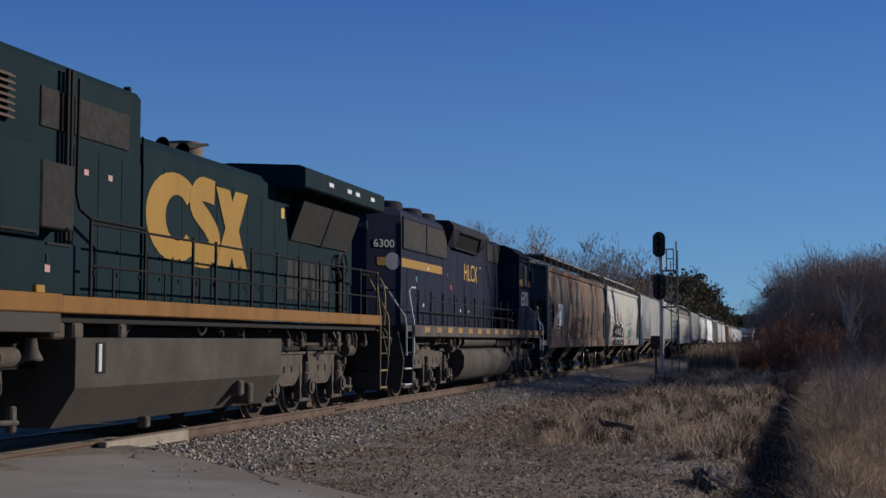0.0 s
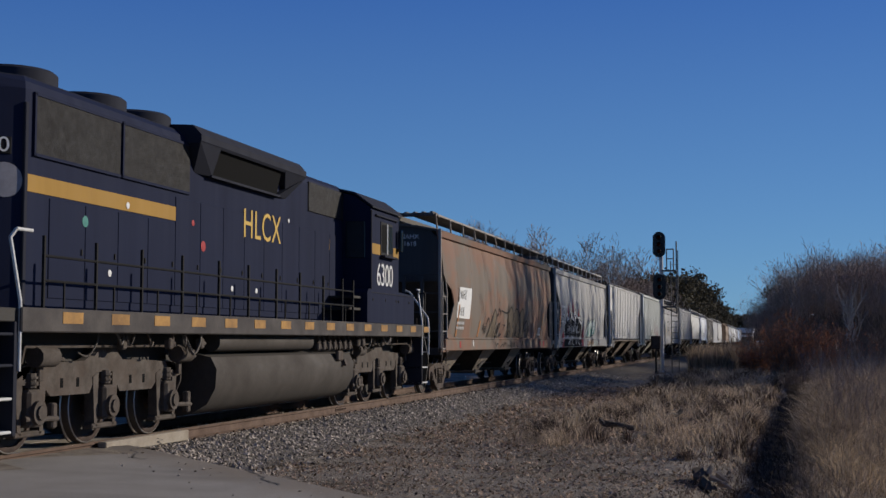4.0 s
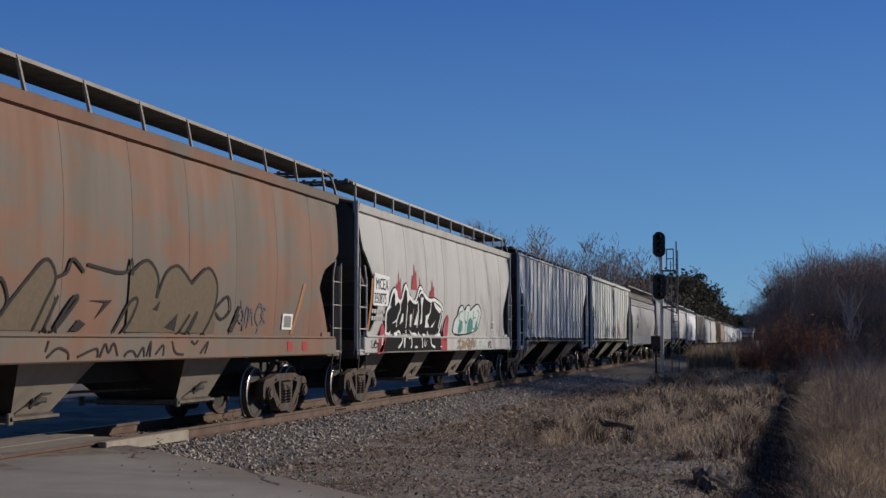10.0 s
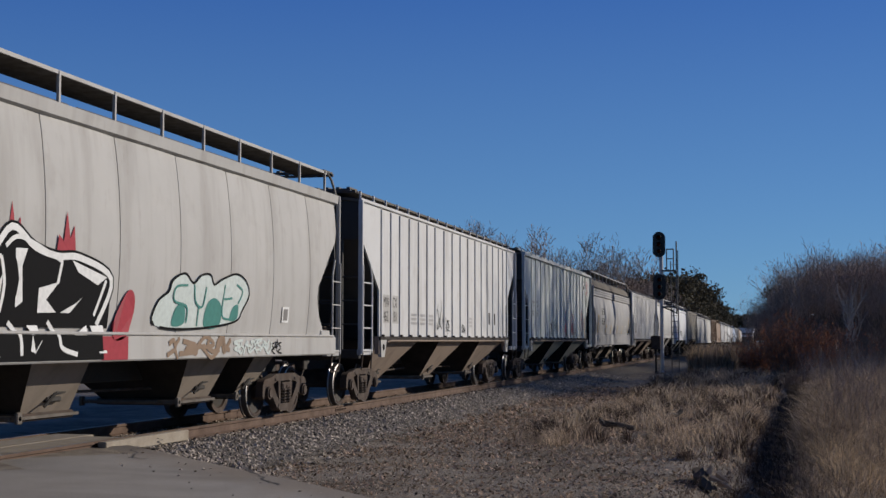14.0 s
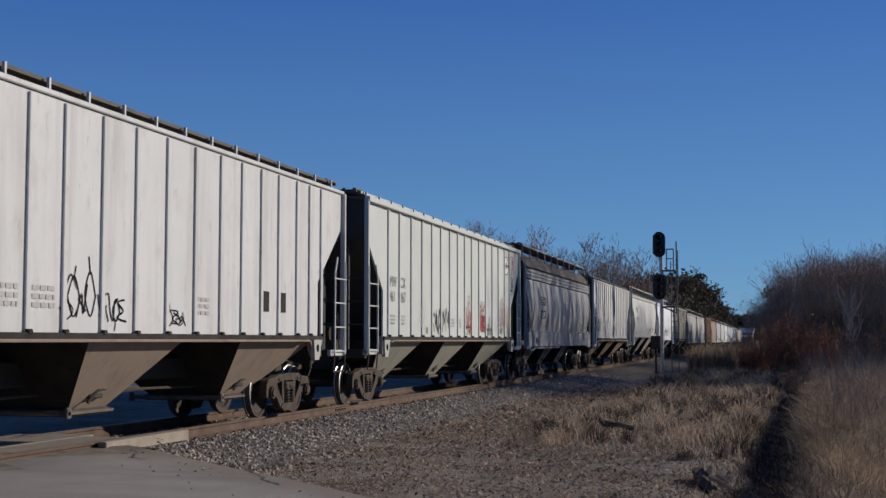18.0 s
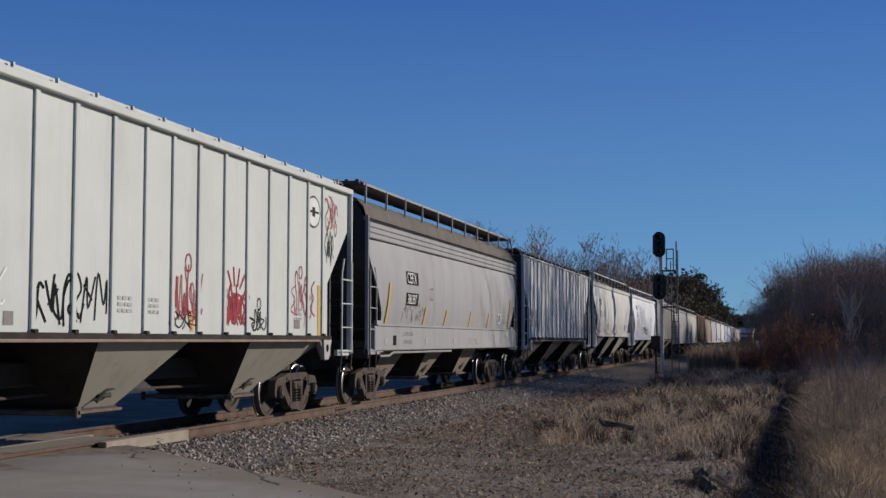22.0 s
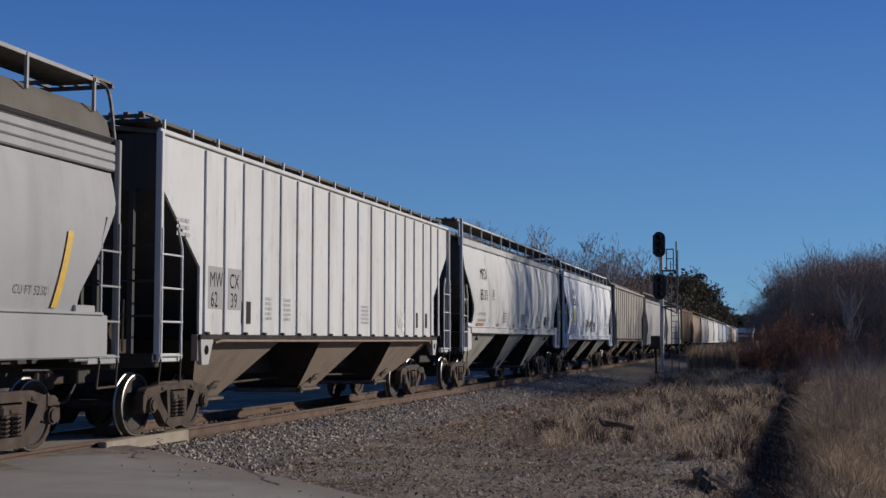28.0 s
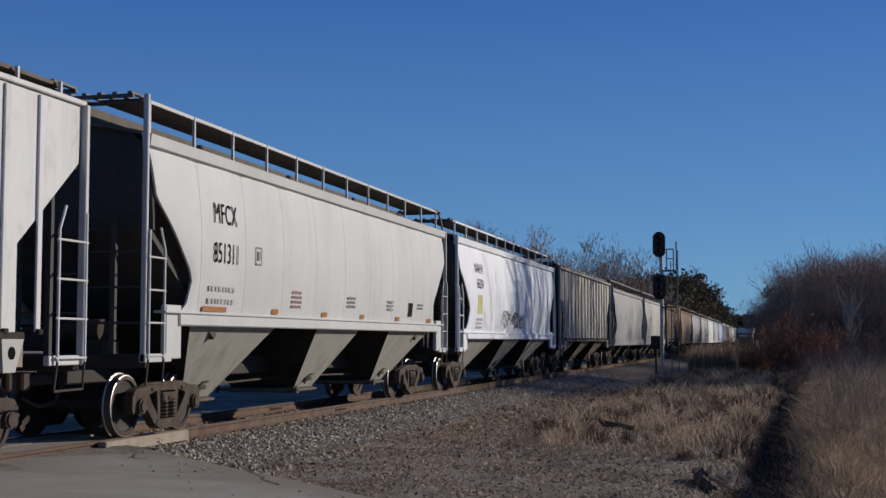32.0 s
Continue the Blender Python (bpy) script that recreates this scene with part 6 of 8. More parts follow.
# ---- signal ----
SIGBLACK = plain("signal_black", (0.010, 0.010, 0.011), 0.45)
ALU = surface("signal_aluminium", (0.66, 0.65, 0.63), (0.50, 0.48, 0.46), 6.0, rough=0.6, metal=0.0)
LENS = plain("signal_lens_dark", (0.22, 0.008, 0.008), 0.2)
GALV = surface("dull_galvanised_steel", (0.13, 0.13, 0.13), (0.09, 0.088, 0.085), 6.0, rough=0.6, metal=0.3)
SX, SY = 74.0, 5.93
SZ = ground_z(SX, SY)
sig = thing("railway_signal", "railway mast signal with two black oval heads and ladder", "signal", at=pose(SX, SY, SZ))
part("mast", Form().cyl((0, 0, 0), (0, 0, 6.9), 0.105, 14).cyl((0, 0, 0), (0, 0, 0.12), 0.16, 12), ALU, sig, "pale round steel mast")
part("foundation", Form().box(-0.35, 0.35, -0.35, 0.35, -0.3, 0.06, 0.03), PANELMAT, sig)


def signal_head(z):
    oval = []
    for k in range(24):
        a = 2*math.pi*k/24
        oval.append((0.36*math.cos(a), 0.36*math.sin(a) + (0.36 if math.sin(a) > 0 else -0.36)))
    h = part("signal_head", Form().prism(oval, -0.16, -0.13, "x"), SIGBLACK, sig, "black oval signal head with hooded lamps", at=pose(0.0, 0.10, z))
    part("lamp_case", Form().box(-0.13, 0.18, -0.22, 0.22, -0.55, 0.55, 0.04), SIGBLACK, h)
    for dz in (0.40, 0.0, -0.40):
        part("hood", Form().lathe([(0.13, -0.30), (0.135, 0.0), (0.12, 0.0), (0.115, -0.30)], (0, 0, 0), 16), SIGBLACK, h, at=pose(-0.16, 0, dz, 0, 0, -90))
        part("lens", Form().lathe([(0.0, -0.03), (0.07, -0.02), (0.105, 0.0)], (0, 0, 0), 14), LENS, h, at=pose(-0.165, 0, dz, 0, 0, -90))
    part("bracket", Form().box(-0.02, 0.10, -0.08, 0.05, -0.9, -0.6, 0.02), ALU, h)


signal_head(7.24)
signal_head(4.84)
lad = Form()
for y in (-0.52, -0.92):
    lad.cyl((0.25, y, 0.0), (0.12, y, 6.9 if y < -0.9 else 6.3), 0.028, 6)
part("ladder_stile", lad, GALV, sig)
for k in range(19):
    part("rung", Form().cyl((0.25 - 0.13*k/19, -0.52, 0.35 + k*0.32), (0.25 - 0.13*k/19, -0.92, 0.35 + k*0.32), 0.014, 5), GALV, sig)
for z, y1 in ((5.76, -0.86), (3.72, -0.84)):
    part("platform", Form().box(-0.25, 0.45, y1, -0.05, z - 0.035, z + 0.035), GALV, sig, "small maintenance platform")
    part("platform_brace", Form().tube([(0.0, y1, z - (0.35 if z < 4 else 0)), (0.0, -0.05, z - (0.0 if z < 4 else 0.45))], 0.03, 6), GALV, sig)
    hi = 1.2 if z > 4 else 0.25
    part("guard_rail", Form().tube([(-0.2, -0.32, z), (-0.2, -0.32, z + hi), (-0.2, -0.70, z + hi), (-0.2, -0.70, z)], 0.036, 6).tube([(-0.2, -0.32, z + hi*0.55), (-0.2, -0.70, z + hi*0.55)], 0.03, 6), GALV, sig)
part("grab_pole", Form().cyl((0.1, -0.84, 3.3), (0.1, -0.84, 7.42), 0.040, 8), GALV, sig)
box_ = thing("signal_case", "dark grey metal equipment case on a post", "equipment case", at=pose(SX - 1.5, SY + 0.22, ground_z(SX - 1.5, SY + 0.22)))
part("post", Form().cyl((0, 0, -0.1), (0, 0, 1.4), 0.06, 10), SIGBLACK, box_)
part("cabinet", Form().box(-0.18, 0.18, -0.26, 0.26, 1.35, 2.1, 0.02), GRIME, box_)
part("cabinet_door", Form().box(-0.20, -0.18, -0.23, 0.23, 1.40, 2.05, 0.01), GRIME, box_)

# ---- plants ----
BARK = surface("grey_bark", (0.180, 0.135, 0.105), (0.095, 0.078, 0.065), 6.0, rough=0.95, grain=30, bump=0.6)
PALEBARK = surface("pale_bark", (0.58, 0.50, 0.42), (0.38, 0.32, 0.26), 5.0, rough=0.9, grain=30, bump=0.4)
TWIG = surface("bare_twigs", (0.400, 0.310, 0.250), (0.280, 0.215, 0.175), 2.0, rough=0.95, island=0.3)
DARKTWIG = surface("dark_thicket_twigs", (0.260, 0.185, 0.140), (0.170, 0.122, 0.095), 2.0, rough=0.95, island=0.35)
WOODTWIG = surface("winter_crown_twigs", (0.47, 0.355, 0.285), (0.34, 0.258, 0.205), 0.25, rough=0.95, island=0.35)
REDTWIG = surface("russet_leaves", (0.52, 0.205, 0.095), (0.34, 0.140, 0.075), 1.0, rough=0.95, island=0.5, thin=0.4)
NEEDLES = surface("evergreen_needles", (0.058, 0.056, 0.038), (0.095, 0.080, 0.056), 1.5, rough=0.9, island=0.4, thin=0.2)
GRASSA = surface("dry_grass", (0.49, 0.380, 0.285), (0.30, 0.228, 0.172), 0.7, rough=0.95, island=0.75, world_space=True, thin=0.45)
GRASSB = surface("golden_broom_grass", (0.46, 0.345, 0.235), (0.28, 0.212, 0.15), 0.8, rough=0.95, island=0.45, world_space=True, thin=0.45)
BANKGRASS = surface("brown_bank_grass", (0.40, 0.300, 0.210), (0.215, 0.165, 0.125), 0.9, rough=0.95, island=0.75, world_space=True, thin=0.25)
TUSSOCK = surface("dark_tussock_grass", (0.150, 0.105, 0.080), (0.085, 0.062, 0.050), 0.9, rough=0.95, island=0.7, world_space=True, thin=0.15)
STALK = surface("pale_stalks", (0.46, 0.375, 0.290), (0.27, 0.215, 0.165), 0.8, rough=0.95, island=0.6, world_space=True, thin=0.4)


def sticks(name, segs, mat, sides=3):
    """Tapered sticks (start, end, radius, end radius) joined into one mesh."""
    n = len(segs)
    a = np.array([s[0] for s in segs], float)
    b = np.array([s[1] for s in segs], float)
    ra = np.array([s[2] for s in segs])[:, None]
    rb = np.array([s[3] for s in segs])[:, None]
    d = b - a
    d /= np.linalg.norm(d, axis=1, keepdims=True) + 1e-9
    ref = np.where(np.abs(d[:, 2:3]) < 0.9, np.array([[0, 0, 1.0]]), np.array([[1.0, 0, 0]]))
    u = np.cross(d, ref)
    u /= np.linalg.norm(u, axis=1, keepdims=True) + 1e-9
    w = np.cross(d, u)
    ring = []
    for base, r in ((a, ra), (b, rb)):
        for k in range(sides):
            t = 2*math.pi*k/sides
            ring.append(base + (u*math.cos(t) + w*math.sin(t))*r)
    vs = np.stack(ring, 1).reshape(-1, 3)
    q = np.array([(k, (k + 1) % sides, (k + 1) % sides + sides, k + sides) for k in range(sides)])
    fs = (q[None] + (np.arange(n)*2*sides)[:, None, None]).reshape(-1, 4)
    me = bpy.data.meshes.new(name)
    me.from_pydata(vs.tolist(), [], fs.tolist())
    me.materials.append(mat)
    me.update()
    return me


def bare_tree_meshes(seed, height, spread_, levels, fork, bark, twig, name, cap=2600, thick=0.022):
    rg = random.Random(seed)
    limbs, twigs, fine = [], [], []

    def grow(p, d, length, r, level):
        steps = 3 if level < 2 else 2
        q = p
        for k in range(steps):
            d = (d + Vector((rg.uniform(-1, 1), rg.uniform(-1, 1), rg.uniform(-0.5, 0.9)))*0.16).normalized()
            e = q + d*length/steps
            r2 = r*(1 - 0.28/steps*(k + 1))
            (limbs if level < 2 else (twigs if level < 4 else fine)).append((tuple(q), tuple(e), r, r2))
            r = r2
            q = e
            if level < levels and (k > 0 or level > 0):
                for _ in range(rg.choice((1, 1, 2)) if level < levels - 1 else 2):
                    side = Vector((rg.uniform(-1, 1), rg.uniform(-1, 1), rg.uniform(-0.1, 0.7))).normalized()
                    grow(q, (d*0.55 + side*spread_).normalized(), length*rg.uniform(0.5, 0.74), r*rg.uniform(0.42, 0.62), level + 1)
        if level < levels:
            for _ in range(fork):
                side = Vector((rg.uniform(-1, 1), rg.uniform(-1, 1), rg.uniform(0, 0.6))).normalized()
                grow(q, (d*0.8 + side*spread_*0.8).normalized(), length*rg.uniform(0.55, 0.8), r*0.62, level + 1)

    grow(Vector((0, 0, -0.3)), Vector((rg.uniform(-0.08, 0.08), rg.uniform(-0.08, 0.08), 1)), height*0.42, height*0.017, 0)
    twigs += rg.sample(fine, min(len(fine), int(cap*0.7)))
    if len(twigs) > cap:
        twigs = rg.sample(twigs, cap)
    return sticks("trunk", limbs, bark, 5), sticks("crown", [(a, b, max(r, thick), max(s, thick*0.62)) for a, b, r, s in twigs], twig, 3)


def tree(name, meshes, label, at, group):
    t = thing(name, label, "tree", group, at)
    part("trunk", meshes[0], None, t)
    part("crown", meshes[1], None, t)
    return t


rt = random.Random(5)
tall = [tree("bare_tree", bare_tree_meshes(20 + i, 15.0, 0.62, 5, 2, BARK, TWIG, "t", 4000, 0.028), "bare grey-brown winter tree behind the train", pose(150 + i*14, 34 + i*4, -0.4), "trees behind the track") for i in range(3)]
wood = [tree("bare_tree", bare_tree_meshes(40 + i, 10.0, 0.60, 5, 2, BARK, WOODTWIG, "t", 3800, 0.015), "dark leafless tree in a thick winter wood", pose(128 + i*7, -3 - i*3, -0.4), "trees of the wood") for i in range(3)]
thin_wood = [tree("bare_tree", bare_tree_meshes(40 + i, 10.0, 0.60, 5, 2, BARK, WOODTWIG, "t", 1500), "open-crowned leafless tree at the edge of a wood", pose(73 + i*7, -21 - i*2, -0.8), "trees of the wood") for i in range(2)]
pale = tree("bare_tree", bare_tree_meshes(61, 8.0, 0.40, 2, 1, PALEBARK, PALEBARK, "t", 40), "pale-barked leafless tree at the edge of a wood", pose(96, -5.6, -0.4), "trees of the wood")
for x, ratio, drop in ((150, 0.182, 0), (158, 0.192, 0.6), (165, 0.170, 1.2), (160, 0.142, 0.4), (168, 0.130, 0.0), (172, 0.120, 1.0), (180, 0.110, 1.6), (190, 0.152, 2.6), (200, 0.100, 3.0), (210, 0.090, 4.0), (215, 0.160, 4.5), (225, 0.082, 4.0), (150, 0.215, 1.0), (160, 0.24, 0.5), (230, 0.12, 4.0)):
    copy_thing(rt.choice(tall), pose(x, x*ratio, -2.4 - drop, 0, 0, rt.uniform(0, 360)))
# the wood's skyline climbs in steps away from the track; its trees stand two and three deep
SKYLINE = [(0.0105, 0.030), (-0.004, 0.037), (-0.012, 0.050), (-0.026, 0.0585), (-0.040, 0.0600), (-0.058, 0.0590), (-0.072, 0.0640), (-0.083, 0.0580), (-0.092, 0.0690), (-0.105, 0.0740), (-0.135, 0.0740)]
for i in range(66):
    side = SKYLINE[0][0] + (SKYLINE[-1][0] - SKYLINE[0][0])*((i + 0.5)/66) + rt.uniform(-0.0015, 0.0015)
    rise_ = float(np.interp(-side, [-p for p, _ in SKYLINE], [q for _, q in SKYLINE]))*rt.choice((0.70, 0.86, 0.97, 1.03))
    away = rt.uniform(122, 190)
    tall_ = (rise_*away + 1.9)/10.4
    copy_thing(rt.choice(wood), pose(away, away*side, -0.7, 0, 0, rt.uniform(0, 360)) @ Matrix.Diagonal((tall_*0.92, tall_*0.92, tall_, 1)))
for i in range(3):
    copy_thing(pale, pose(94 + i*3, -4.8 - i*0.75, -0.8, 0, 0, rt.uniform(0, 360)))
# slender trees beside the meadow on the sun's side, whose trunks and limbs shade the passing cars
slim = [tree("bare_tree", bare_tree_meshes(80 + i, 16.0, 0.34, 3, 1, BARK, TWIG, "t", 1500), "tall slender leafless tree beside the meadow", pose(59 + i*5.1, -12.2 - i*0.7, -0.5), "trees beside the meadow") for i in range(3)]
for i in range(40):
    x = 59.0 + 1.85*i + rt.uniform(-0.8, 0.8)
    copy_thing(rt.choice(slim), pose(x, -0.085*x - 6.8 - rt.uniform(0.0, 5.0), -0.6, 0, 0, rt.uniform(0, 360)))
for i in range(13):
    copy_thing(rt.choice(slim), pose(62.0 + 1.5*i + rt.uniform(-0.6, 0.6), -13.5 - rt.uniform(0.0, 4.0), -0.6, 0, 0, rt.uniform(0, 360)) @ Matrix.Scale(rt.uniform(1.3, 1.6), 4))
for i in range(10):
    x = 66 + 7.0*i
    copy_thing(rt.choice(thin_wood), pose(x, -0.09*x - 7.0 - rt.uniform(0, 6), -0.8, 0, 0, rt.uniform(0, 360)))
for i in range(8):
    x = 104 + 6.0*i
    copy_thing(rt.choice(thin_wood), pose(x, -0.085*x - 9.5 - rt.uniform(0, 4), -0.8, 0, 0, rt.uniform(0, 360)) @ Matrix.Scale(1.75, 4))
# more bare trees on the far side of the track, seen between the vehicles
for i in range(7):
    copy_thing(rt.choice(thin_wood), pose(rt.uniform(60, 130), rt.uniform(48, 90), -1.0, 0, 0, rt.uniform(0, 360)))


def evergreen_meshes(seed, height, width):
    rg = np.random.RandomState(seed)
    segs = [((0, 0, -0.3), (0.1, 0, height*0.95), height*0.02, 0.04)]
    vs, fs = [], []
    n = 3600
    lobes = [(rg.uniform(-0.5, 0.5)*width, rg.uniform(-0.5, 0.5)*width, height*rg.uniform(0.35, 0.95), width*rg.uniform(0.22, 0.42)) for _ in range(26)]
    for lx, ly, lz, _ in lobes[:14]:
        segs.append(((0.05, 0, lz*0.85), (lx, ly, lz), 0.06, 0.02))
    for i in range(n):
        lx, ly, lz, lr = lobes[rg.randint(len(lobes))]
        v = rg.normal(size=3)
        v /= np.linalg.norm(v)
        p = np.array((lx, ly, lz)) + v*lr*rg.uniform(0.5, 1.1)*np.array((1, 1, 0.8))
        a, b = rg.normal(size=3)*0.20, rg.normal(size=3)*0.20
        k = len(vs)
        vs += [tuple(p - a), tuple(p + b), tuple(p + a), tuple(p - b*0.8)]
        fs.append((k, k + 1, k + 2, k + 3))
    me = bpy.data.meshes.new("crown")
    me.from_pydata(vs, [], fs)
    me.materials.append(NEEDLES)
    me.update()
    return sticks("trunk", segs, BARK, 5), me


greens = [tree("evergreen_tree", evergreen_meshes(70 + i, 12.5, 7.5), "dark evergreen tree with a ragged crown", pose(258 + i*20, 21, 1.0), "evergreen trees") for i in range(2)]
for x, y, s in ((250, 19.5, 2.0), (262, 18.0, 2.4), (272, 19.5, 2.0), (285, 17.5, 2.0), (300, 16.5, 1.2), (315, 18, 1.5), (330, 16.5, 0.2), (345, 15.5, -1.0), (365, 16.2, -1.5), (390, 15.5, -2.5), (410, 17, -2.5), (240, 22, 1.0)):
    copy_thing(rt.choice(greens), pose(x, y, -0.6 + s, 0, 0, rt.uniform(0, 360)))
for i in range(26):
    copy_thing(rt.choice(greens), pose(rt.uniform(430, 560), rt.uniform(-30, 60), -1.5, 0, 0, rt.uniform(0, 360)))
# one dark pine at the wood's near corner
for x, y, k in ((150, -1.5, 0.66), (158, -0.9, 0.50), (166, -3.6, 0.70)):
    copy_thing(rt.choice(greens), pose(x, y, -0.9, 0, 0, rt.uniform(0, 360)) @ Matrix.Diagonal((k*0.62, k*0.62, k, 1)))
for i in range(4):
    copy_thing(rt.choice(greens), pose(rt.uniform(165, 200), rt.uniform(-16, -9.0), -7.2 + rt.uniform(-1, 0.5), 0, 0, rt.uniform(0, 360)))


def thicket(name, n, place, hmin, hmax, mat, r, seed, lean=0.25, forks=5):
    """Upright bare stems with side twigs, joined."""
    rg = random.Random(seed)
    segs = []
    for i in range(n):
        x, y = place(rg)
        z = ground_z(x, y)
        h = rg.uniform(hmin, hmax)
        p = Vector((x, y, z - 0.05))
        d = Vector((rg.uniform(-lean, lean), rg.uniform(-lean, lean), 1)).normalized()
        for k in range(3):
            d = (d + Vector((rg.uniform(-lean, lean), rg.uniform(-lean, lean), 0.2))*0.5).normalized()
            q = p + d*h/3
            segs.append((tuple(p), tuple(q), r*(1 - k*0.28), r*(0.72 - k*0.28)))
            for _ in range(forks if k else 1):
                s = (d + Vector((rg.uniform(-1, 1), rg.uniform(-1, 1), rg.uniform(-0.3, 0.6)))).normalized()
                f = q - d*rg.uniform(0, h/3)
                segs.append((tuple(f), tuple(f + s*h*rg.uniform(0.10, 0.24)), r*0.45, r*0.2))
            p = q
    return sticks(name, segs, mat, 3)


def stuff(name, me, label, category):
    return tagged(new(name, me), label, category, kind="stuff")


stuff("wood_undergrowth", thicket("wood_undergrowth", 1500, lambda g: (lambda x: (x, 0.5 - (x - 105)*0.01 - g.random()*0.13*x))(g.uniform(105, 190)), 1.4, 4.2, DARKTWIG, 0.022, 1, 0.35, 7), "dark tangled undergrowth at the foot of the wood", "undergrowth")
stuff("far_undergrowth", thicket("far_undergrowth", 900, lambda g: (g.uniform(120, 330), g.uniform(15, 30)), 2.0, 5.0, TWIG, 0.05, 2), "leafless scrub behind the track", "scrub")


def blades(name, n, place, hmin, hmax, width, mat, seed, lean=0.35, clump=1):
    """Dry grass: thin bent blades, joined."""
    rg = np.random.RandomState(seed)
    P, H = [], []
    while len(P) < n:
        x, y, s = place(rg)
        z = ground_z(x, y)
        for _ in range(clump):
            dx, dy = rg.normal(0, 0.07, 2) if clump > 1 else (0, 0)
            P.append((x + dx, y + dy, z - 0.02))
            H.append(s*rg.uniform(hmin, hmax))
    P, H = np.array(P), np.array(H)[:, None]
    m = len(P)
    ang = rg.uniform(0, 2*math.pi, m)
    side = np.column_stack([np.cos(ang), np.sin(ang), np.zeros(m)])
    tilt = rg.normal(0, lean, (m, 2))
    up1 = np.column_stack([tilt*0.4, np.ones(m)])*H*0.55
    up2 = np.column_stack([tilt*1.0, np.full(m, 0.92)])*H
    w = (width*rg.uniform(0.5, 1.6, m)*np.clip(P[:, 0]/15, 1.0, 3.2))[:, None]
    vs = np.stack([P - side*w, P + side*w, P + up1 + side*w*0.7, P + up1 - side*w*0.7, P + up2], 1).reshape(-1, 3)
    k = (np.arange(m)*5)[:, None]
    quads = (np.array([[0, 1, 2, 3]]) + k).tolist()
    tris = (np.array([[3, 2, 4]]) + k).tolist()
    me = bpy.data.meshes.new(name)
    me.from_pydata(vs.tolist(), [], quads + tris)
    me.materials.append(mat)
    me.update()
    return me


def grassy(x, y):
    """How far a spot lies inside the grass; the strip beside the ballast and the road is bare gravel and dirt."""
    return min(max((5.2 - 0.006*x + 0.7*noise.noise((x*0.3, y*0.3, 1.0)) - y)/0.8, 0.0), 1.0)*min(max((x - 19.5 - 0.45*(y - 1.5) + 1.5*noise.noise((x*0.4, y*0.4, 5.0)))/3.0, 0.0), 1.0)


def on_meadow(rg, x0, x1, y0, y1, skew=1.4, freq=0.35, gate=-0.1, bare=0.0):
    while True:
        x = x0 + (x1 - x0)*rg.rand()**skew
        y = y0 + (y1 - y0)*rg.rand()
        if road_mask(x, y) > 0.05 or y > TRACK_Y - 2.5 or rg.rand() > max(grassy(x, y), bare) or math.hypot(x - 17.05, y - 0.68) < 0.5:
            continue
        v = noise.noise((x*freq, y*freq, 7.0))
        if v > gate + rg.uniform(-0.25, 0.25):
            return x, y, (0.75 + 0.5*max(v, 0))*(0.35 + 0.65*grassy(x, y))


def off_ditch(rg, f):
    while True:
        x, y, s = f(rg)
        if abs(y - ditch_y(x)) > 0.40 or x > 55:
            return x, y, s


stuff("short_dry_grass", blades("short_dry_grass", 52000, lambda g: on_meadow(g, 10, 70, -7, 7.2, 1.3, 0.7, -0.02, 0.12), 0.05, 0.22, 0.0045, GRASSA, 1, 1.0), "short dead grass over the dirt", "grass")
stuff("tall_dry_grass", blades("tall_dry_grass", 34000, lambda g: off_ditch(g, lambda h: on_meadow(h, 21, 80, -3, 5.6, 0.9, 0.95, 0.30)), 0.05, 0.46, 0.0032, GRASSA, 2, 0.85, 12), "tall grey-brown dead grass in clumps", "grass")
stuff("dark_tussocks", blades("dark_tussocks", 17000, lambda g: off_ditch(g, lambda h: on_meadow(h, 19, 70, -2, 5.8, 0.9, 1.1, 0.36)), 0.10, 0.50, 0.0060, TUSSOCK, 27, 0.40, 60), "dark brown tussocks among the pale grass", "grass")
stuff("pale_grass_stalks", blades("pale_grass_stalks", 9000, lambda g: off_ditch(g, lambda h: on_meadow(h, 13, 75, -6, 6.0, 1.0, 0.6, 0.12, 0.04)), 0.12, 0.75, 0.0055, STALK, 3, 0.7, 6), "pale dead stalks", "grass")
stuff("matted_grass", blades("matted_grass", 30000, lambda g: off_ditch(g, lambda h: on_meadow(h, 11, 46, -5, 6.6, 1.2, 0.9, 0.10, 0.18)), 0.05, 0.20, 0.0045, STALK, 9, 2.0, 9), "flattened pale dead grass on the dirt", "grass")


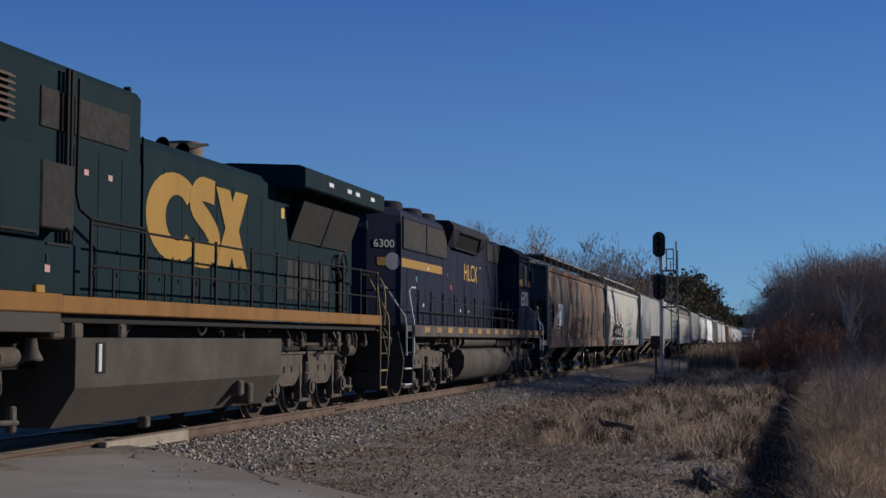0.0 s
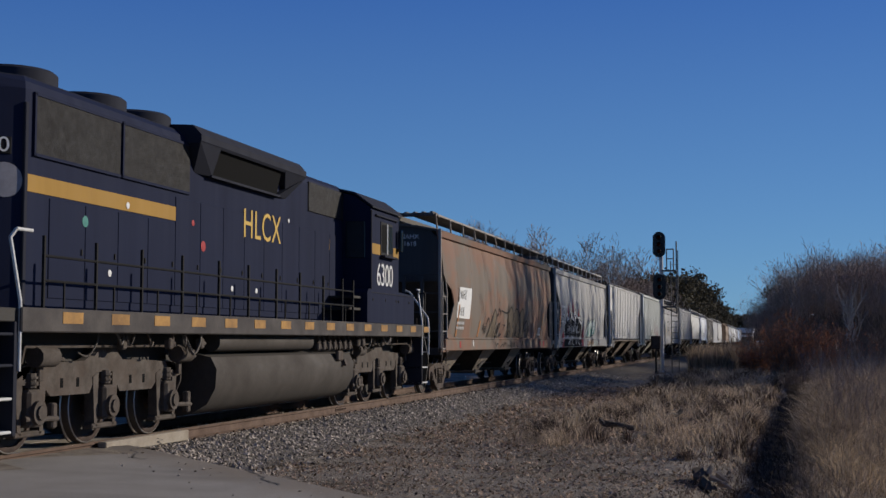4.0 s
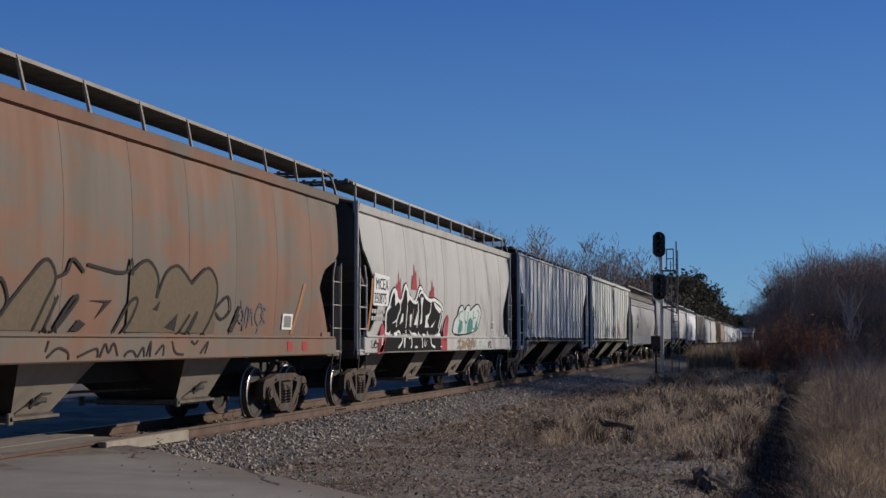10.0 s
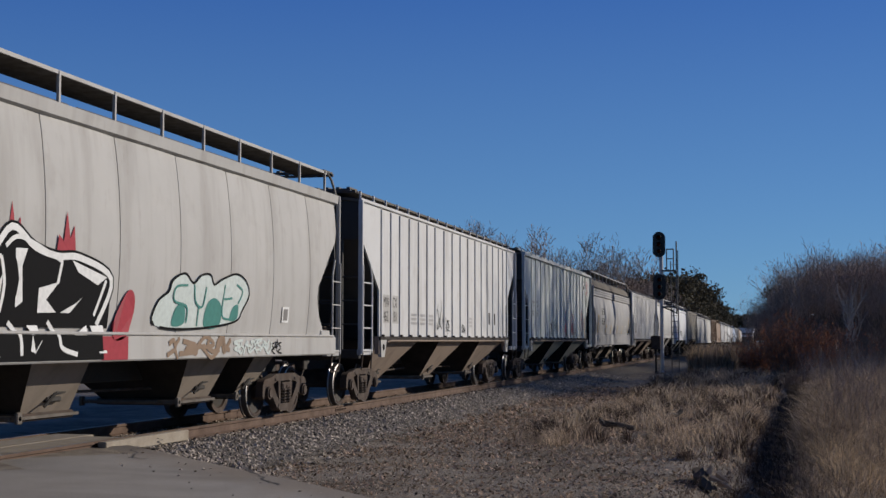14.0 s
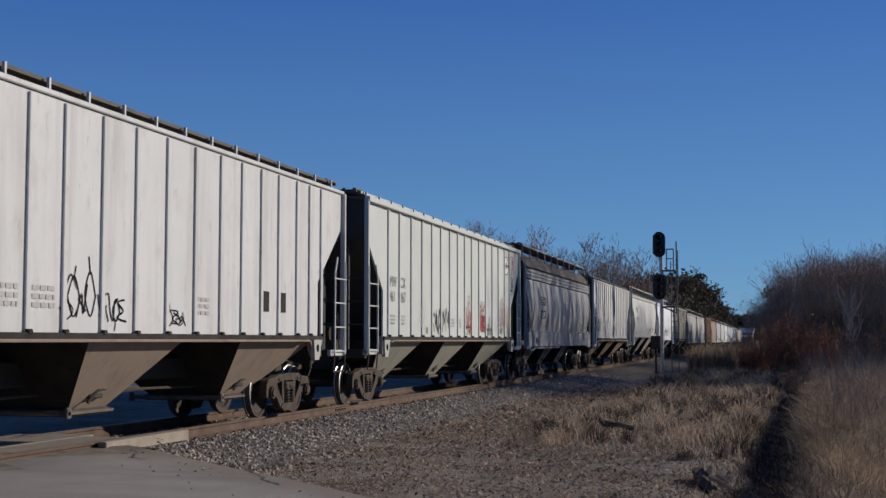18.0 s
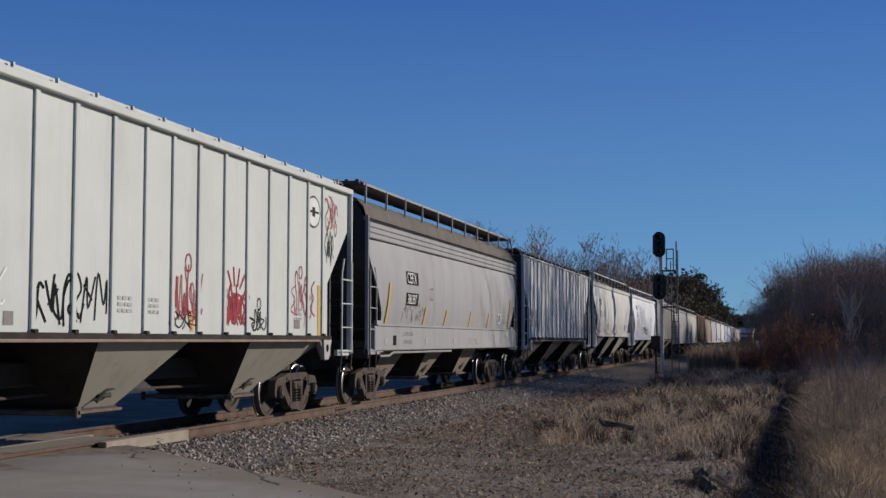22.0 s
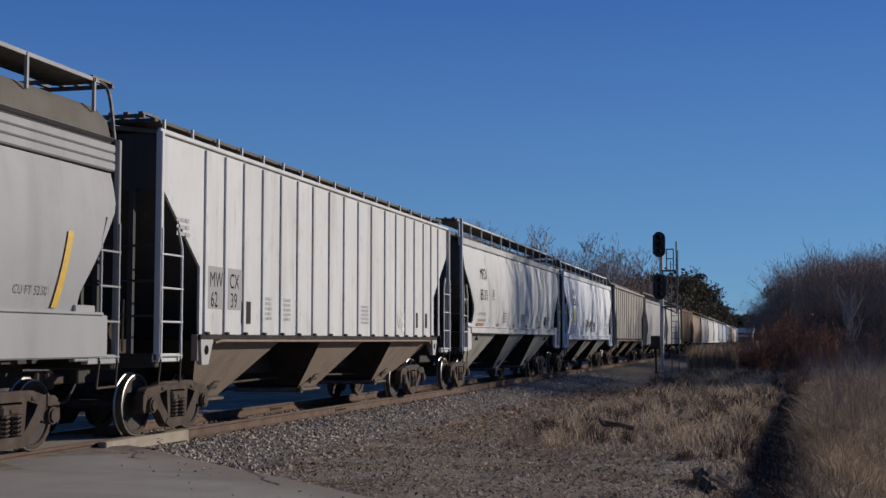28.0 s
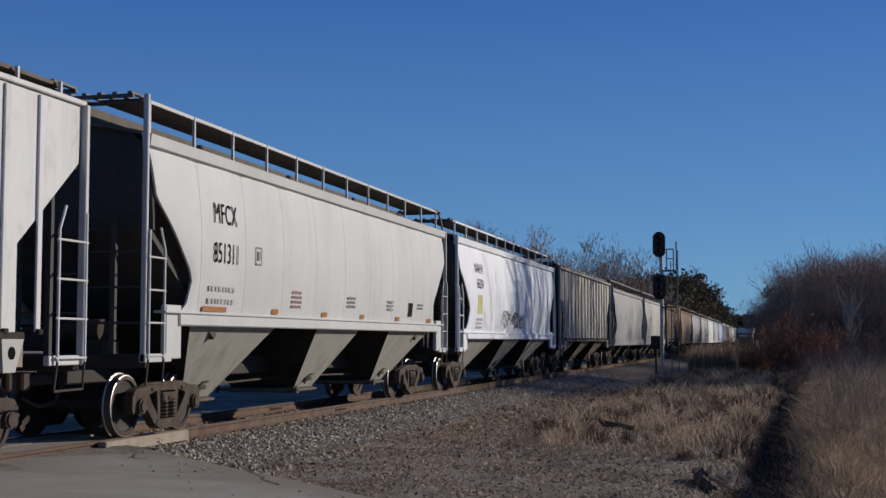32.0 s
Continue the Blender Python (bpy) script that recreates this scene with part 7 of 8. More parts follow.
def litter(name, n, seed, mat, lo, hi, x1):
    """Dead leaves, chips and broken stalks strewn over the dirt: small bent flakes."""
    rg = np.random.RandomState(seed)
    vs, fs = [], []
    while len(fs) < n:
        x, y = 9.5 + (x1 - 9.5)*rg.rand()**1.5, -6 + 13.2*rg.rand()
        if road_mask(x, y) > 0.3 or y > TRACK_Y - 2.6 or noise.noise((x*0.6, y*0.6, 2.0)) < rg.uniform(-0.6, 0.2):
            continue
        z = ground_z(x, y) + rg.uniform(0.0, 0.03)
        s = rg.uniform(lo, hi)*min(max(x/16, 1.0), 2.0)
        a = rg.uniform(0, 6.28)
        u = np.array((math.cos(a), math.sin(a), rg.uniform(-0.5, 0.7)))*s
        w = np.array((-math.sin(a), math.cos(a), rg.uniform(-0.6, 0.6)))*s*rg.uniform(0.15, 0.6)
        p = np.array((x, y, z))
        k = len(vs)
        vs += [tuple(p - u), tuple(p + w), tuple(p + u + np.array((0, 0, s*0.4))), tuple(p - w)]
        fs.append((k, k + 1, k + 2, k + 3))
    me = bpy.data.meshes.new(name)
    me.from_pydata(vs, [], fs)
    me.materials.append(mat)
    me.update()
    return me


LITTER = surface("dead_leaf_litter", (0.42, 0.300, 0.215), (0.19, 0.130, 0.095), 3.0, rough=0.95, island=0.9, world_space=True, thin=0.2)
stuff("leaf_litter", litter("leaf_litter", 52000, 31, LITTER, 0.010, 0.042, 52), "brown leaf litter strewn over the dirt", "litter")
stuff("pale_chips", litter("pale_chips", 12000, 32, STALK, 0.010, 0.048, 40), "pale chips and broken stalks on the dirt", "litter")


def right_bank(rg):
    while True:
        x = 14 + 52*rg.rand()**1.1
        d = rg.rand()
        y = ditch_y(x) - 0.62 - d*(2.2 + 0.10*x)
        v = noise.noise((x*0.55, y*0.9, 3.0))
        if v > rg.uniform(-0.32, 0.42):
            return x, y, (0.55 + 0.55*min(d*3.0, 1.0))*(0.8 + 0.5*v)*min(1.0, 0.35 + (x - 14)/32)


stuff("broom_grass", blades("broom_grass", 40000, right_bank, 0.20, 1.25, 0.0036, GRASSA, 4, 0.60, 9), "dense waist-high dead broom grass", "grass")
stuff("bank_edge_grass", blades("bank_edge_grass", 42000, lambda g: (lambda x: (x, ditch_y(x) - 0.55 - 0.75*g.rand() + 0.18*noise.noise((x*1.3, 2.0, 0)), (0.55 + 0.75*abs(noise.noise((x*0.9, 8.0, 0)))) * min(1.0, max(0.3, (x - 13)/16))))(11 + 40*g.rand()**1.2), 0.20, 0.70, 0.0042, BANKGRASS, 24, 0.75, 9), "dense tangled brown grass along the lip of the ditch", "grass")
# these dark blades carry the ditch's shadow in their colour
stuff("ditch_grass", blades("ditch_grass", 16000, lambda g: (lambda x: (x, ditch_y(x) + 0.85*g.rand() - 0.55, 1.0))(12 + 34*g.rand()**1.3), 0.05, 0.26, 0.006, TUSSOCK, 25, 0.9, 10), "matted dead grass, darkened for the shadow on the ditch floor", "grass")
# dark stems deepen the same painted shadow
stuff("ditch_tangle", thicket("ditch_tangle", 640, lambda g: (lambda x: (x, ditch_y(x) + g.uniform(-0.9, 0.85)))(g.uniform(12, 40)), 0.15, 0.5, DARKTWIG, 0.006, 18, 0.9, 4), "broken stems in the ditch, darkened for its shadow", "scrub")
stuff("bent_grass", blades("bent_grass", 40000, right_bank, 0.15, 0.65, 0.0040, STALK, 14, 1.5, 6), "bent and broken dead grass", "grass")
stuff("golden_grass", blades("golden_grass", 13000, lambda g: (15.0 + 13*g.rand(), -0.7 - 2.8*g.rand(), 0.6 + 0.5*g.rand()), 0.14, 0.55, 0.0045, GRASSB, 5, 1.2, 7), "golden dead grass in the sun", "grass")
stuff("tan_grass_mound", blades("tan_grass_mound", 9000, lambda g: (72 + 16*g.rand(), 2.0 + 2.4*g.rand(), 0.7 + 0.5*g.rand()), 0.6, 1.7, 0.012, GRASSB, 6, 0.18, 7), "tan tufts of tall dead grass beside the track", "grass")
stuff("pale_bank_stems", thicket("pale_bank_stems", 1100, lambda g: (lambda x: (x, ditch_y(x) - 0.7 - g.random()*(1.5 + 0.07*x)))(g.uniform(16, 52)), 0.4, 1.15, STALK, 0.0045, 28, 0.22, 4), "pale upright dead weed stems on the bank", "scrub")
stuff("bank_stems", thicket("bank_stems", 1500, lambda g: (g.uniform(20, 62), -1.2 - g.random()*6), 0.6, 1.7, TWIG, 0.0055, 8, 0.3, 5), "thin bare stems among the grass", "scrub")


def shrub(name, n, cx, cy, rx, ry, h, mat, seed, label, leaves=0, leaf_mat=None):
    t = thing(name, label, "shrub", "shrubs beside the meadow", pose(cx, cy, ground_z(cx, cy)))
    rg = random.Random(seed)
    segs, lv, lf = [], [], []
    for i in range(n):
        a, r = rg.uniform(0, 6.283), math.sqrt(rg.random())
        p = Vector((rx*r*0.6*math.cos(a), ry*r*0.6*math.sin(a), -0.05))
        d = Vector((math.cos(a)*0.45*r*rx/h*2, math.sin(a)*0.45*r*ry/h*2, 1)).normalized()
        hh = h*rg.uniform(0.55, 1.05)*(1 - 0.35*r)
        for k in range(3):
            q = p + d*hh/3
            segs.append((tuple(p), tuple(q), 0.022*(1 - k*0.3), 0.022*(0.7 - k*0.3)))
            for _ in range(4):
                s = (d*0.7 + Vector((rg.uniform(-1, 1), rg.uniform(-1, 1), rg.uniform(-0.2, 0.6)))).normalized()
                f = p.lerp(q, rg.random())
                e = f + s*hh*rg.uniform(0.10, 0.25)
                segs.append((tuple(f), tuple(e), 0.009, 0.004))
                for _ in range(leaves):
                    c = f.lerp(e, rg.random()) + Vector((rg.uniform(-1, 1), rg.uniform(-1, 1), rg.uniform(-1, 1)))*0.06
                    u = Vector((rg.uniform(-1, 1), rg.uniform(-1, 1), rg.uniform(-1, 1)))*0.045
                    w = Vector((rg.uniform(-1, 1), rg.uniform(-1, 1), rg.uniform(-1, 1)))*0.045
                    m = len(lv)
                    lv.extend((tuple(c - u), tuple(c + w), tuple(c + u)))
                    lf.append((m, m + 1, m + 2))
            d = (d + Vector((rg.uniform(-1, 1), rg.uniform(-1, 1), 0.2))*0.25).normalized()
            p = q
    part("branchwork", sticks("branchwork", segs, mat, 3), None, t)
    if leaves:
        me = bpy.data.meshes.new("foliage")
        me.from_pydata(lv, [], lf)
        me.materials.append(leaf_mat or mat)
        me.update()
        part("foliage", me, None, t)
    return t


russet = "russet-leaved bush in dead grass"
shrub("russet_shrub", 130, 68, -0.9, 1.8, 1.3, 3.7, DARKTWIG, 1, russet, 6, REDTWIG)
shrub("russet_shrub", 150, 72, -2.3, 2.2, 1.5, 3.6, DARKTWIG, 2, russet, 6, REDTWIG)
shrub("russet_shrub", 120, 74, 0.6, 1.6, 1.2, 2.6, DARKTWIG, 3, russet, 4, REDTWIG)
shrub("russet_shrub", 110, 62, -3.6, 2.0, 1.3, 2.8, DARKTWIG, 4, russet, 3, REDTWIG)
shrub("bare_shrub", 150, 82, 2.0, 2.2, 1.5, 2.4, DARKTWIG, 5, "dark leafless bush beside the meadow")
shrub("bare_shrub", 150, 118, 2.6, 2.6, 1.8, 3.0, DARKTWIG, 10, "dark leafless bush beside the meadow")
shrub("bare_shrub", 150, 88, -1.5, 3.0, 2.2, 3.6, DARKTWIG, 6, "dark leafless bush beside the meadow")
shrub("bare_shrub", 150, 80, -5.0, 3.0, 2.2, 3.4, DARKTWIG, 7, "dark leafless bush beside the meadow")
shrub("bare_shrub", 110, 46, -1.0, 0.9, 0.7, 1.5, DARKTWIG, 8, "small dark leafless bush in the grass")
shrub("bare_shrub", 70, 50, 4.0, 0.6, 0.5, 0.9, DARKTWIG, 9, "small dark leafless bush in the grass")
# bushes at the meadow's edge towards the sun
for k, (x, y, h) in enumerate(((26.5, -5.2, 1.5),)):
    shrub("bare_shrub", 150, x, y, 1.4, 1.2, h, DARKTWIG, 20 + k, "dense leafless bush at the meadow's edge")

# the splintered stump and fallen wood in the ditch
WOOD = surface("weathered_wood", (0.135, 0.108, 0.084), (0.06, 0.047, 0.037), 5.0, rough=0.95, grain=35, bump=0.8)
gzs = ground_z(17.75, 0.84)
stump = thing("splintered_stump", "splintered pale-ended stump of wood in the grass", "stump", at=pose(17.75, 0.84, gzs + 0.02, 0, 0, -12) @ Matrix.Diagonal((0.95, 0.95, 0.95, 1)))
lump = lambda k, j, q: 1 + 0.45*noise.noise((k*0.8 + q, math.cos(j*0.628)*1.6, math.sin(j*0.628)*1.6))
part("log", loft([[(0.17*lump(k, j, 0)*math.cos(j*0.628)*(1 - 0.05*k*k*0.4), 0.03*k + 0.14*lump(k, j, 4)*math.sin(j*0.628)*(1 - 0.05*k*k*0.4), 0.052*k*lump(k, j, 9)) for j in range(10)] for k in range(6)]), WOOD, stump)
PALEWOOD = surface("split_pale_wood", (0.38, 0.30, 0.225), (0.20, 0.15, 0.11), 6.0, rough=0.95, grain=40, bump=0.6)
for k, (p, q, r) in enumerate((((0.05, -0.12, 0.20), (-0.02, -0.30, 0.10), 0.055), ((0.0, -0.16, 0.08), (-0.08, -0.36, 0.03), 0.06), ((-0.10, -0.06, 0.16), (-0.16, -0.24, 0.12), 0.05), ((0.02, 0.0, 0.2), (0.04, -0.03, 0.33), 0.05))):
    part("splinter", Form().cyl(p, q, r, 5, r*0.25), PALEWOOD, stump, "pale splintered wood", smooth=False)
part("root", Form().tube([(0.0, 0.05, 0.08), (0.05, 0.35, 0.07), (-0.02, 0.75, 0.02)], 0.04, 7), WOOD, stump)
for x, y, a in ((33.4, 1.55, 30), (29.8, 2.2, -20), (25.5, 2.9, 70)):
    lg = thing("fallen_branch", "dead branch lying in the grass", "branch", "dead branches", pose(x, y, ground_z(x, y) + 0.05, 0, 0, a))
    part("limb", Form().tube([(-0.35, 0, 0.02), (0.0, 0.05, 0.10), (0.3, 0.0, 0.08), (0.45, -0.05, 0.18)], 0.05, 6).tube([(0.0, 0.05, 0.1), (0.2, 0.2, 0.16)], 0.025, 5), WOOD, lg)

# ---- the low warehouse far down the line ----
WALLW = surface("white_sheet_metal", (0.80, 0.80, 0.79), (0.72, 0.71, 0.70), 1.0, rough=0.6, grain=8)
TANW = surface("tan_sheet_wall", (0.30, 0.26, 0.21), (0.24, 0.20, 0.16), 1.0, rough=0.7, grain=8)
wh = thing("warehouse", "low warehouse with a white parapet beyond the track", "building", at=pose(400, 7.6, -1.6))
part("wall", Form().box(0, 18, -2.4, 1.8, -1, 5.4), TANW, wh, smooth=False)
part("parapet", Form().box(-0.25, 18.25, -2.65, 2.05, 5.4, 6.9, 0.05), WALLW, wh, "white sheet-metal parapet")
part("canopy", Form().box(-2.2, -0.01, -2.4, 1.8, 4.2, 4.8, 0.05), WALLW, wh)
for y in (-1.0,):
    dr = part("loading_door", Form().box(-0.06, 0.0, y - 1.1, y + 1.1, 0.1, 3.3), plain("door_grey", (0.2, 0.2, 0.2), 0.6), wh)
    for k in range(5):
        part("door_rib", Form().box(-0.09, -0.06, y - 1.1, y + 1.1, 0.4 + k*0.6, 0.46 + k*0.6), WALLW, dr)
# ---- lettering, patches and sprayed tags on the cars ----
rs = random.Random(11)


def text_bars(car, x0, z0, rows, w, h, y_of, mat=None, name="small_print"):
    """Lettering too small to read: rows of short bars."""
    polys = []
    for r in range(rows):
        x = x0
        while x < x0 + w:
            d = rs.uniform(0.06, 0.16)
            polys += rect(x, min(x + d, x0 + w), z0 - r*h*1.7, z0 - r*h*1.7 + h)
            x += d + 0.035
    decal(name, polys, mat or INKPALE, car, y_of, 0.006)


# loose hand-drawn strokes in a unit box: hooks, loops, zigzags and forks
HOOKS = [
    [[(0.0, 0.2), (0.2, 0.95), (0.3, 0.4), (0.55, 1.0), (0.62, 0.1)]],
    [[(0.6, 0.9), (0.1, 0.72), (0.5, 0.42), (0.05, 0.15), (0.72, 0.0)]],
    [[(0.1, 0.0), (0.05, 0.6), (0.35, 1.0), (0.6, 0.6), (0.3, 0.35), (0.8, 0.1)]],
    [[(0.0, 0.5), (0.3, 0.9), (0.6, 0.5), (0.3, 0.1), (0.0, 0.5)], [(0.3, 0.9), (0.38, 1.2)]],
    [[(0.0, 1.0), (0.25, 0.2), (0.35, 0.8), (0.68, 0.15)], [(0.1, 0.3), (0.55, 0.6)]],
    [[(0.05, 0.0), (0.3, 0.6), (0.12, 1.05)], [(0.3, 0.6), (0.75, 0.98)], [(0.28, 0.58), (0.4, 0.2), (0.66, 0.3)]],
    [[(0.0, 0.35), (0.3, 0.0), (0.55, 0.4), (0.2, 0.75), (0.5, 1.05), (0.8, 0.7)]],
    [[(0.1, 0.95), (0.0, 0.3), (0.3, 0.12), (0.42, 0.7), (0.62, 0.95), (0.7, 0.35), (0.9, 0.2)]],
]


def scribble(car, x0, x1, z0, z1, mat, y_of, n=9, w=0.035, name="sprayed_tag", label="", lift=0.006):
    """A sprayed scrawl: a row of loose hooks and loops that lean and overlap."""
    count, w = max(3, n*3//4 + 1), w*0.78
    step = (x1 - x0)/count
    polys = []
    last = -1
    for i in range(count):
        k = rs.choice([j for j in range(len(HOOKS)) if j != last])
        last = k
        h, lean, drop = (z1 - z0)*rs.uniform(0.7, 1.0), rs.uniform(-0.06, 0.10), rs.uniform(0, 0.12)*(z1 - z0)
        fx, fz, wide = rs.random() < 0.5, rs.random() < 0.45, rs.uniform(1.6, 3.2)
        for line in HOOKS[k]:
            line = [(0.8 - p[0] if fx else p[0], 1 - p[1] if fz else p[1]) for p in line]
            pts = [(min(x0 + step*(i + p[0]*wide - 0.5) + lean*p[1]*h, x1 + 0.1), z0 + drop + p[1]*h + rs.uniform(-0.03, 0.03)) for p in line]
            polys += stroke(curve_pts(pts, 5), w*rs.uniform(0.8, 1.15))
    decal(name, polys, mat, car, y_of, lift, label)


def fan_fill(points, low):
    """Fills between a line of points and a straight base, strip by strip."""
    out = []
    for a, b in zip(points, points[1:]):
        if b[0] > a[0]:
            for k in range(6):
                za = [low + (a[1] - low)*q/6 for q in (k, k + 1)]
                zb = [low + (b[1] - low)*q/6 for q in (k, k + 1)]
                out.append([(a[0], za[0], 0), (b[0], zb[0], 0), (b[0], zb[1], 0), (a[0], za[1], 0)])
    return out


Y1 = lambda z: (y1_of(z) + 0.026) if z > 1.49 else 1.582
# brown car
decal("stencil_patch", [[(1.89, 2.89), (1.80, 2.47), (3.27, 2.47), (3.38, 2.90)], [(1.63, 2.47), (1.55, 2.03), (3.13, 2.02), (3.27, 2.47)]], INKW, car1, Y1, label="white stencil patch")
letters("NAHX", 0.40, INKB, car1, 1.92, 2.56, Y1, lean=0.2, width=0.62, spacing=1.1)
letters("61618", 0.38, INKB, car1, 1.74, 2.09, Y1, lean=0.2, width=0.62, spacing=1.1)
text_bars(car1, 1.6, 1.85, 2, 0.9, 0.08, Y1)
for x in (1.52, 4.24):
    decal("reflective_strip", slant(x, 0.15, 0.26, 1.52, 2.0 + (0.4 if x < 2 else 0)), ORANGE, car1, Y1)
decal("reflective_strip", rect(1.9, 2.05, 1.2, 1.39), REDDOT, car1, Y1)
decal("diamond_mark", [[(3.62, 1.22), (3.69, 1.33), (3.62, 1.44), (3.55, 1.33)]], INKW, car1, Y1)
decal("panel_mark", rect(14.5, 15.0, 1.60, 1.88), INKW, car1, Y1)
decal("panel_mark", rect(14.58, 14.92, 1.64, 1.84), INKGREY, car1, Y1, 0.008)
OUTLINE = ([(5.41, 1.63), (5.49, 1.86), (5.75, 2.10), (5.93, 1.87), (5.84, 1.70)],
           [(5.64, 1.52), (5.93, 1.80), (6.33, 2.14), (6.69, 2.37), (6.91, 2.16), (6.72, 1.86), (6.50, 1.52)],
           [(6.91, 2.16), (7.16, 2.24), (7.29, 2.41), (7.57, 2.26)],
           [(7.64, 2.36), (8.10, 2.32), (8.46, 2.30), (8.72, 2.34), (8.80, 2.50), (8.86, 2.28)],
           [(8.78, 2.30), (9.25, 2.51), (9.60, 2.30), (9.57, 2.00)],
           [(9.60, 2.00), (9.84, 2.36), (10.24, 2.48), (10.70, 2.25)],
           [(10.70, 2.25), (11.25, 2.51), (11.61, 2.29), (11.56, 1.88), (11.20, 1.48)],
           [(11.56, 1.88), (12.03, 2.10), (12.18, 1.89), (11.87, 1.74), (11.60, 1.84)])
SPRAYTAN = plain("spray_faded_tan", (0.128, 0.096, 0.062), 0.7)
SPRAYDARK = plain("spray_faded_black", (0.026, 0.022, 0.020), 0.8)
for line in OUTLINE:
    decal("sprayed_tag", stroke(curve_pts(line, 6), 0.050), SPRAYDARK, car1, Y1, 0.007, "black sprayed outline scrawl")
for line in (OUTLINE[1], OUTLINE[4], OUTLINE[5], OUTLINE[6]):
    top_ = [p for i, p in enumerate(curve_pts(line, 5)) if i == 0 or p[0] > max(q[0] for q in curve_pts(line, 5)[:i])]
    decal("sprayed_fill", fan_fill(top_, 1.52), SPRAYTAN, car1, Y1, 0.0035, "faded tan sprayed fill")
INNER = ([(6.71, 1.49), (6.99, 1.95)],
           [(6.93, 1.50), (7.33, 1.91), (7.46, 1.93), (7.23, 1.72), (6.98, 1.52)],
           [(8.44, 1.51), (8.82, 1.92), (9.04, 1.95), (8.89, 1.69), (8.68, 1.50)],
           [(10.61, 1.51), (10.95, 1.83), (10.87, 1.69), (10.68, 1.49)],
           [(10.38, 1.51), (10.71, 1.79)],
           [(12.23, 1.56), (12.58, 1.98)],
           [(12.31, 1.67), (12.54, 1.83), (12.27, 1.52)])
for line in INNER:
    decal("sprayed_tag", stroke(curve_pts(line, 4), 0.055), SPRAYDARK, car1, Y1, 0.0075)
WEDGES = ([(7.70, 1.91), (8.33, 1.93), (7.91, 1.67), (8.13, 1.89)],
           [(7.34, 1.52), (7.52, 1.67), (7.71, 1.61), (7.55, 1.52)],
           [(9.48, 1.83), (9.71, 1.97), (9.65, 1.82)],
           [(9.90, 1.59), (10.30, 1.80), (10.25, 1.54)])
for poly in WEDGES:
    decal("sprayed_tag", [poly], SPRAYDARK, car1, Y1, 0.0078)
SILLMARKS = ([(6.72, 1.27), (6.79, 1.40)],
           [(6.75, 1.20), (6.99, 1.31), (7.22, 1.26), (7.24, 1.17)],
           [(7.46, 1.20), (7.92, 1.30), (7.95, 1.19)],
           [(8.01, 1.19), (8.15, 1.36), (8.24, 1.25), (8.38, 1.37), (8.48, 1.20)],
           [(8.66, 1.19), (8.75, 1.25), (8.91, 1.26), (9.01, 1.18)],
           [(9.04, 1.18), (9.20, 1.31), (9.23, 1.18)],
           [(9.30, 1.19), (9.43, 1.39), (9.40, 1.18)],
           [(9.57, 1.21), (9.81, 1.34), (9.81, 1.19)],
           [(10.09, 1.40), (10.20, 1.23), (10.47, 1.20)],
           [(10.73, 1.40), (10.85, 1.35), (10.96, 1.40)],
           [(11.05, 1.21), (11.33, 1.39), (11.21, 1.21)])
for line in SILLMARKS:
    decal("sprayed_tag", stroke(curve_pts(line, 4), 0.035), SPRAYDARK, car1, Y1, 0.007)
scribble(car1, 4.95, 5.35, 1.62, 1.95, INKB, Y1, 4, 0.025)
decal("reflective_strip", slant(14.92, 0.13, 0.54, 1.52, 2.45), ORANGE, car1, Y1)
decal("reflective_strip", rect(14.70, 14.95, 1.22, 1.39), REDDOT, car1, Y1)
decal("reflective_strip", rect(15.45, 15.68, 1.22, 1.39), REDDOT, car1, Y1)
scribble(car1, 12.6, 13.6, 1.58, 2.05, plain("spray_faded_blue", (0.115, 0.110, 0.125), 0.7), Y1, 6, 0.045)
# stone grey car with the large piece
Y2 = lambda z: (y2_of(z) + 0.026) if z > 1.52 else 1.582
decal("stencil_patch", [[(0.93, 2.17), (2.08, 2.17), (2.13, 2.84), (1.0, 2.88)]], INKW, car2, Y2, label="white stencil patch")
letters("MCEX", 0.36, INKB, car2, 1.08, 2.53, Y2, width=1.0)
letters("350875", 0.34, INKB, car2, 0.98, 2.22, Y2, width=0.92)
text_bars(car2, 0.85, 2.0, 2, 1.0, 0.09, Y2)
decal("reflective_strip", slant(0.62, 0.13, 0.17, 1.62, 2.75), ORANGE, car2, Y2)
crown = [(2.03, 1.60), (1.93, 1.99), (2.15, 2.20), (2.29, 2.42), (2.57, 2.57), (2.86, 2.34), (3.12, 2.34), (3.45, 2.70), (3.77, 2.47), (4.3, 2.34), (4.76, 2.70), (5.24, 2.50), (5.75, 2.42), (6.29, 2.43), (7.09, 2.20), (6.80, 1.60)]
for k, (a, b) in enumerate(((2.85, 2.9), (4.25, 3.15), (5.95, 2.85), (4.75, 2.85), (7.5, 2.1), (1.6, 1.8))):
    blob = [(a - 0.24, b - 0.52), (a - 0.17, b - 0.16), (a - 0.06, b - 0.24), (a + 0.02, b + 0.14), (a + 0.09, b - 0.20), (a + 0.19, b - 0.02), (a + 0.25, b - 0.52)]
    if k > 3:
        blob = curve_pts([(a - 0.34, b - 0.66), (a - 0.16, b - 0.30), (a + 0.10, b - 0.02), (a + 0.28, b - 0.10), (a + 0.26, b - 0.40), (a, b - 0.66)], 4, True)
    decal("sprayed_glow", [blob], REDTAG, car2, Y2, 0.004, "red sprayed flame")
decal("sprayed_glow", rect(1.35, 2.0, 1.15, 1.46), REDTAG, car2, Y2, 0.004)
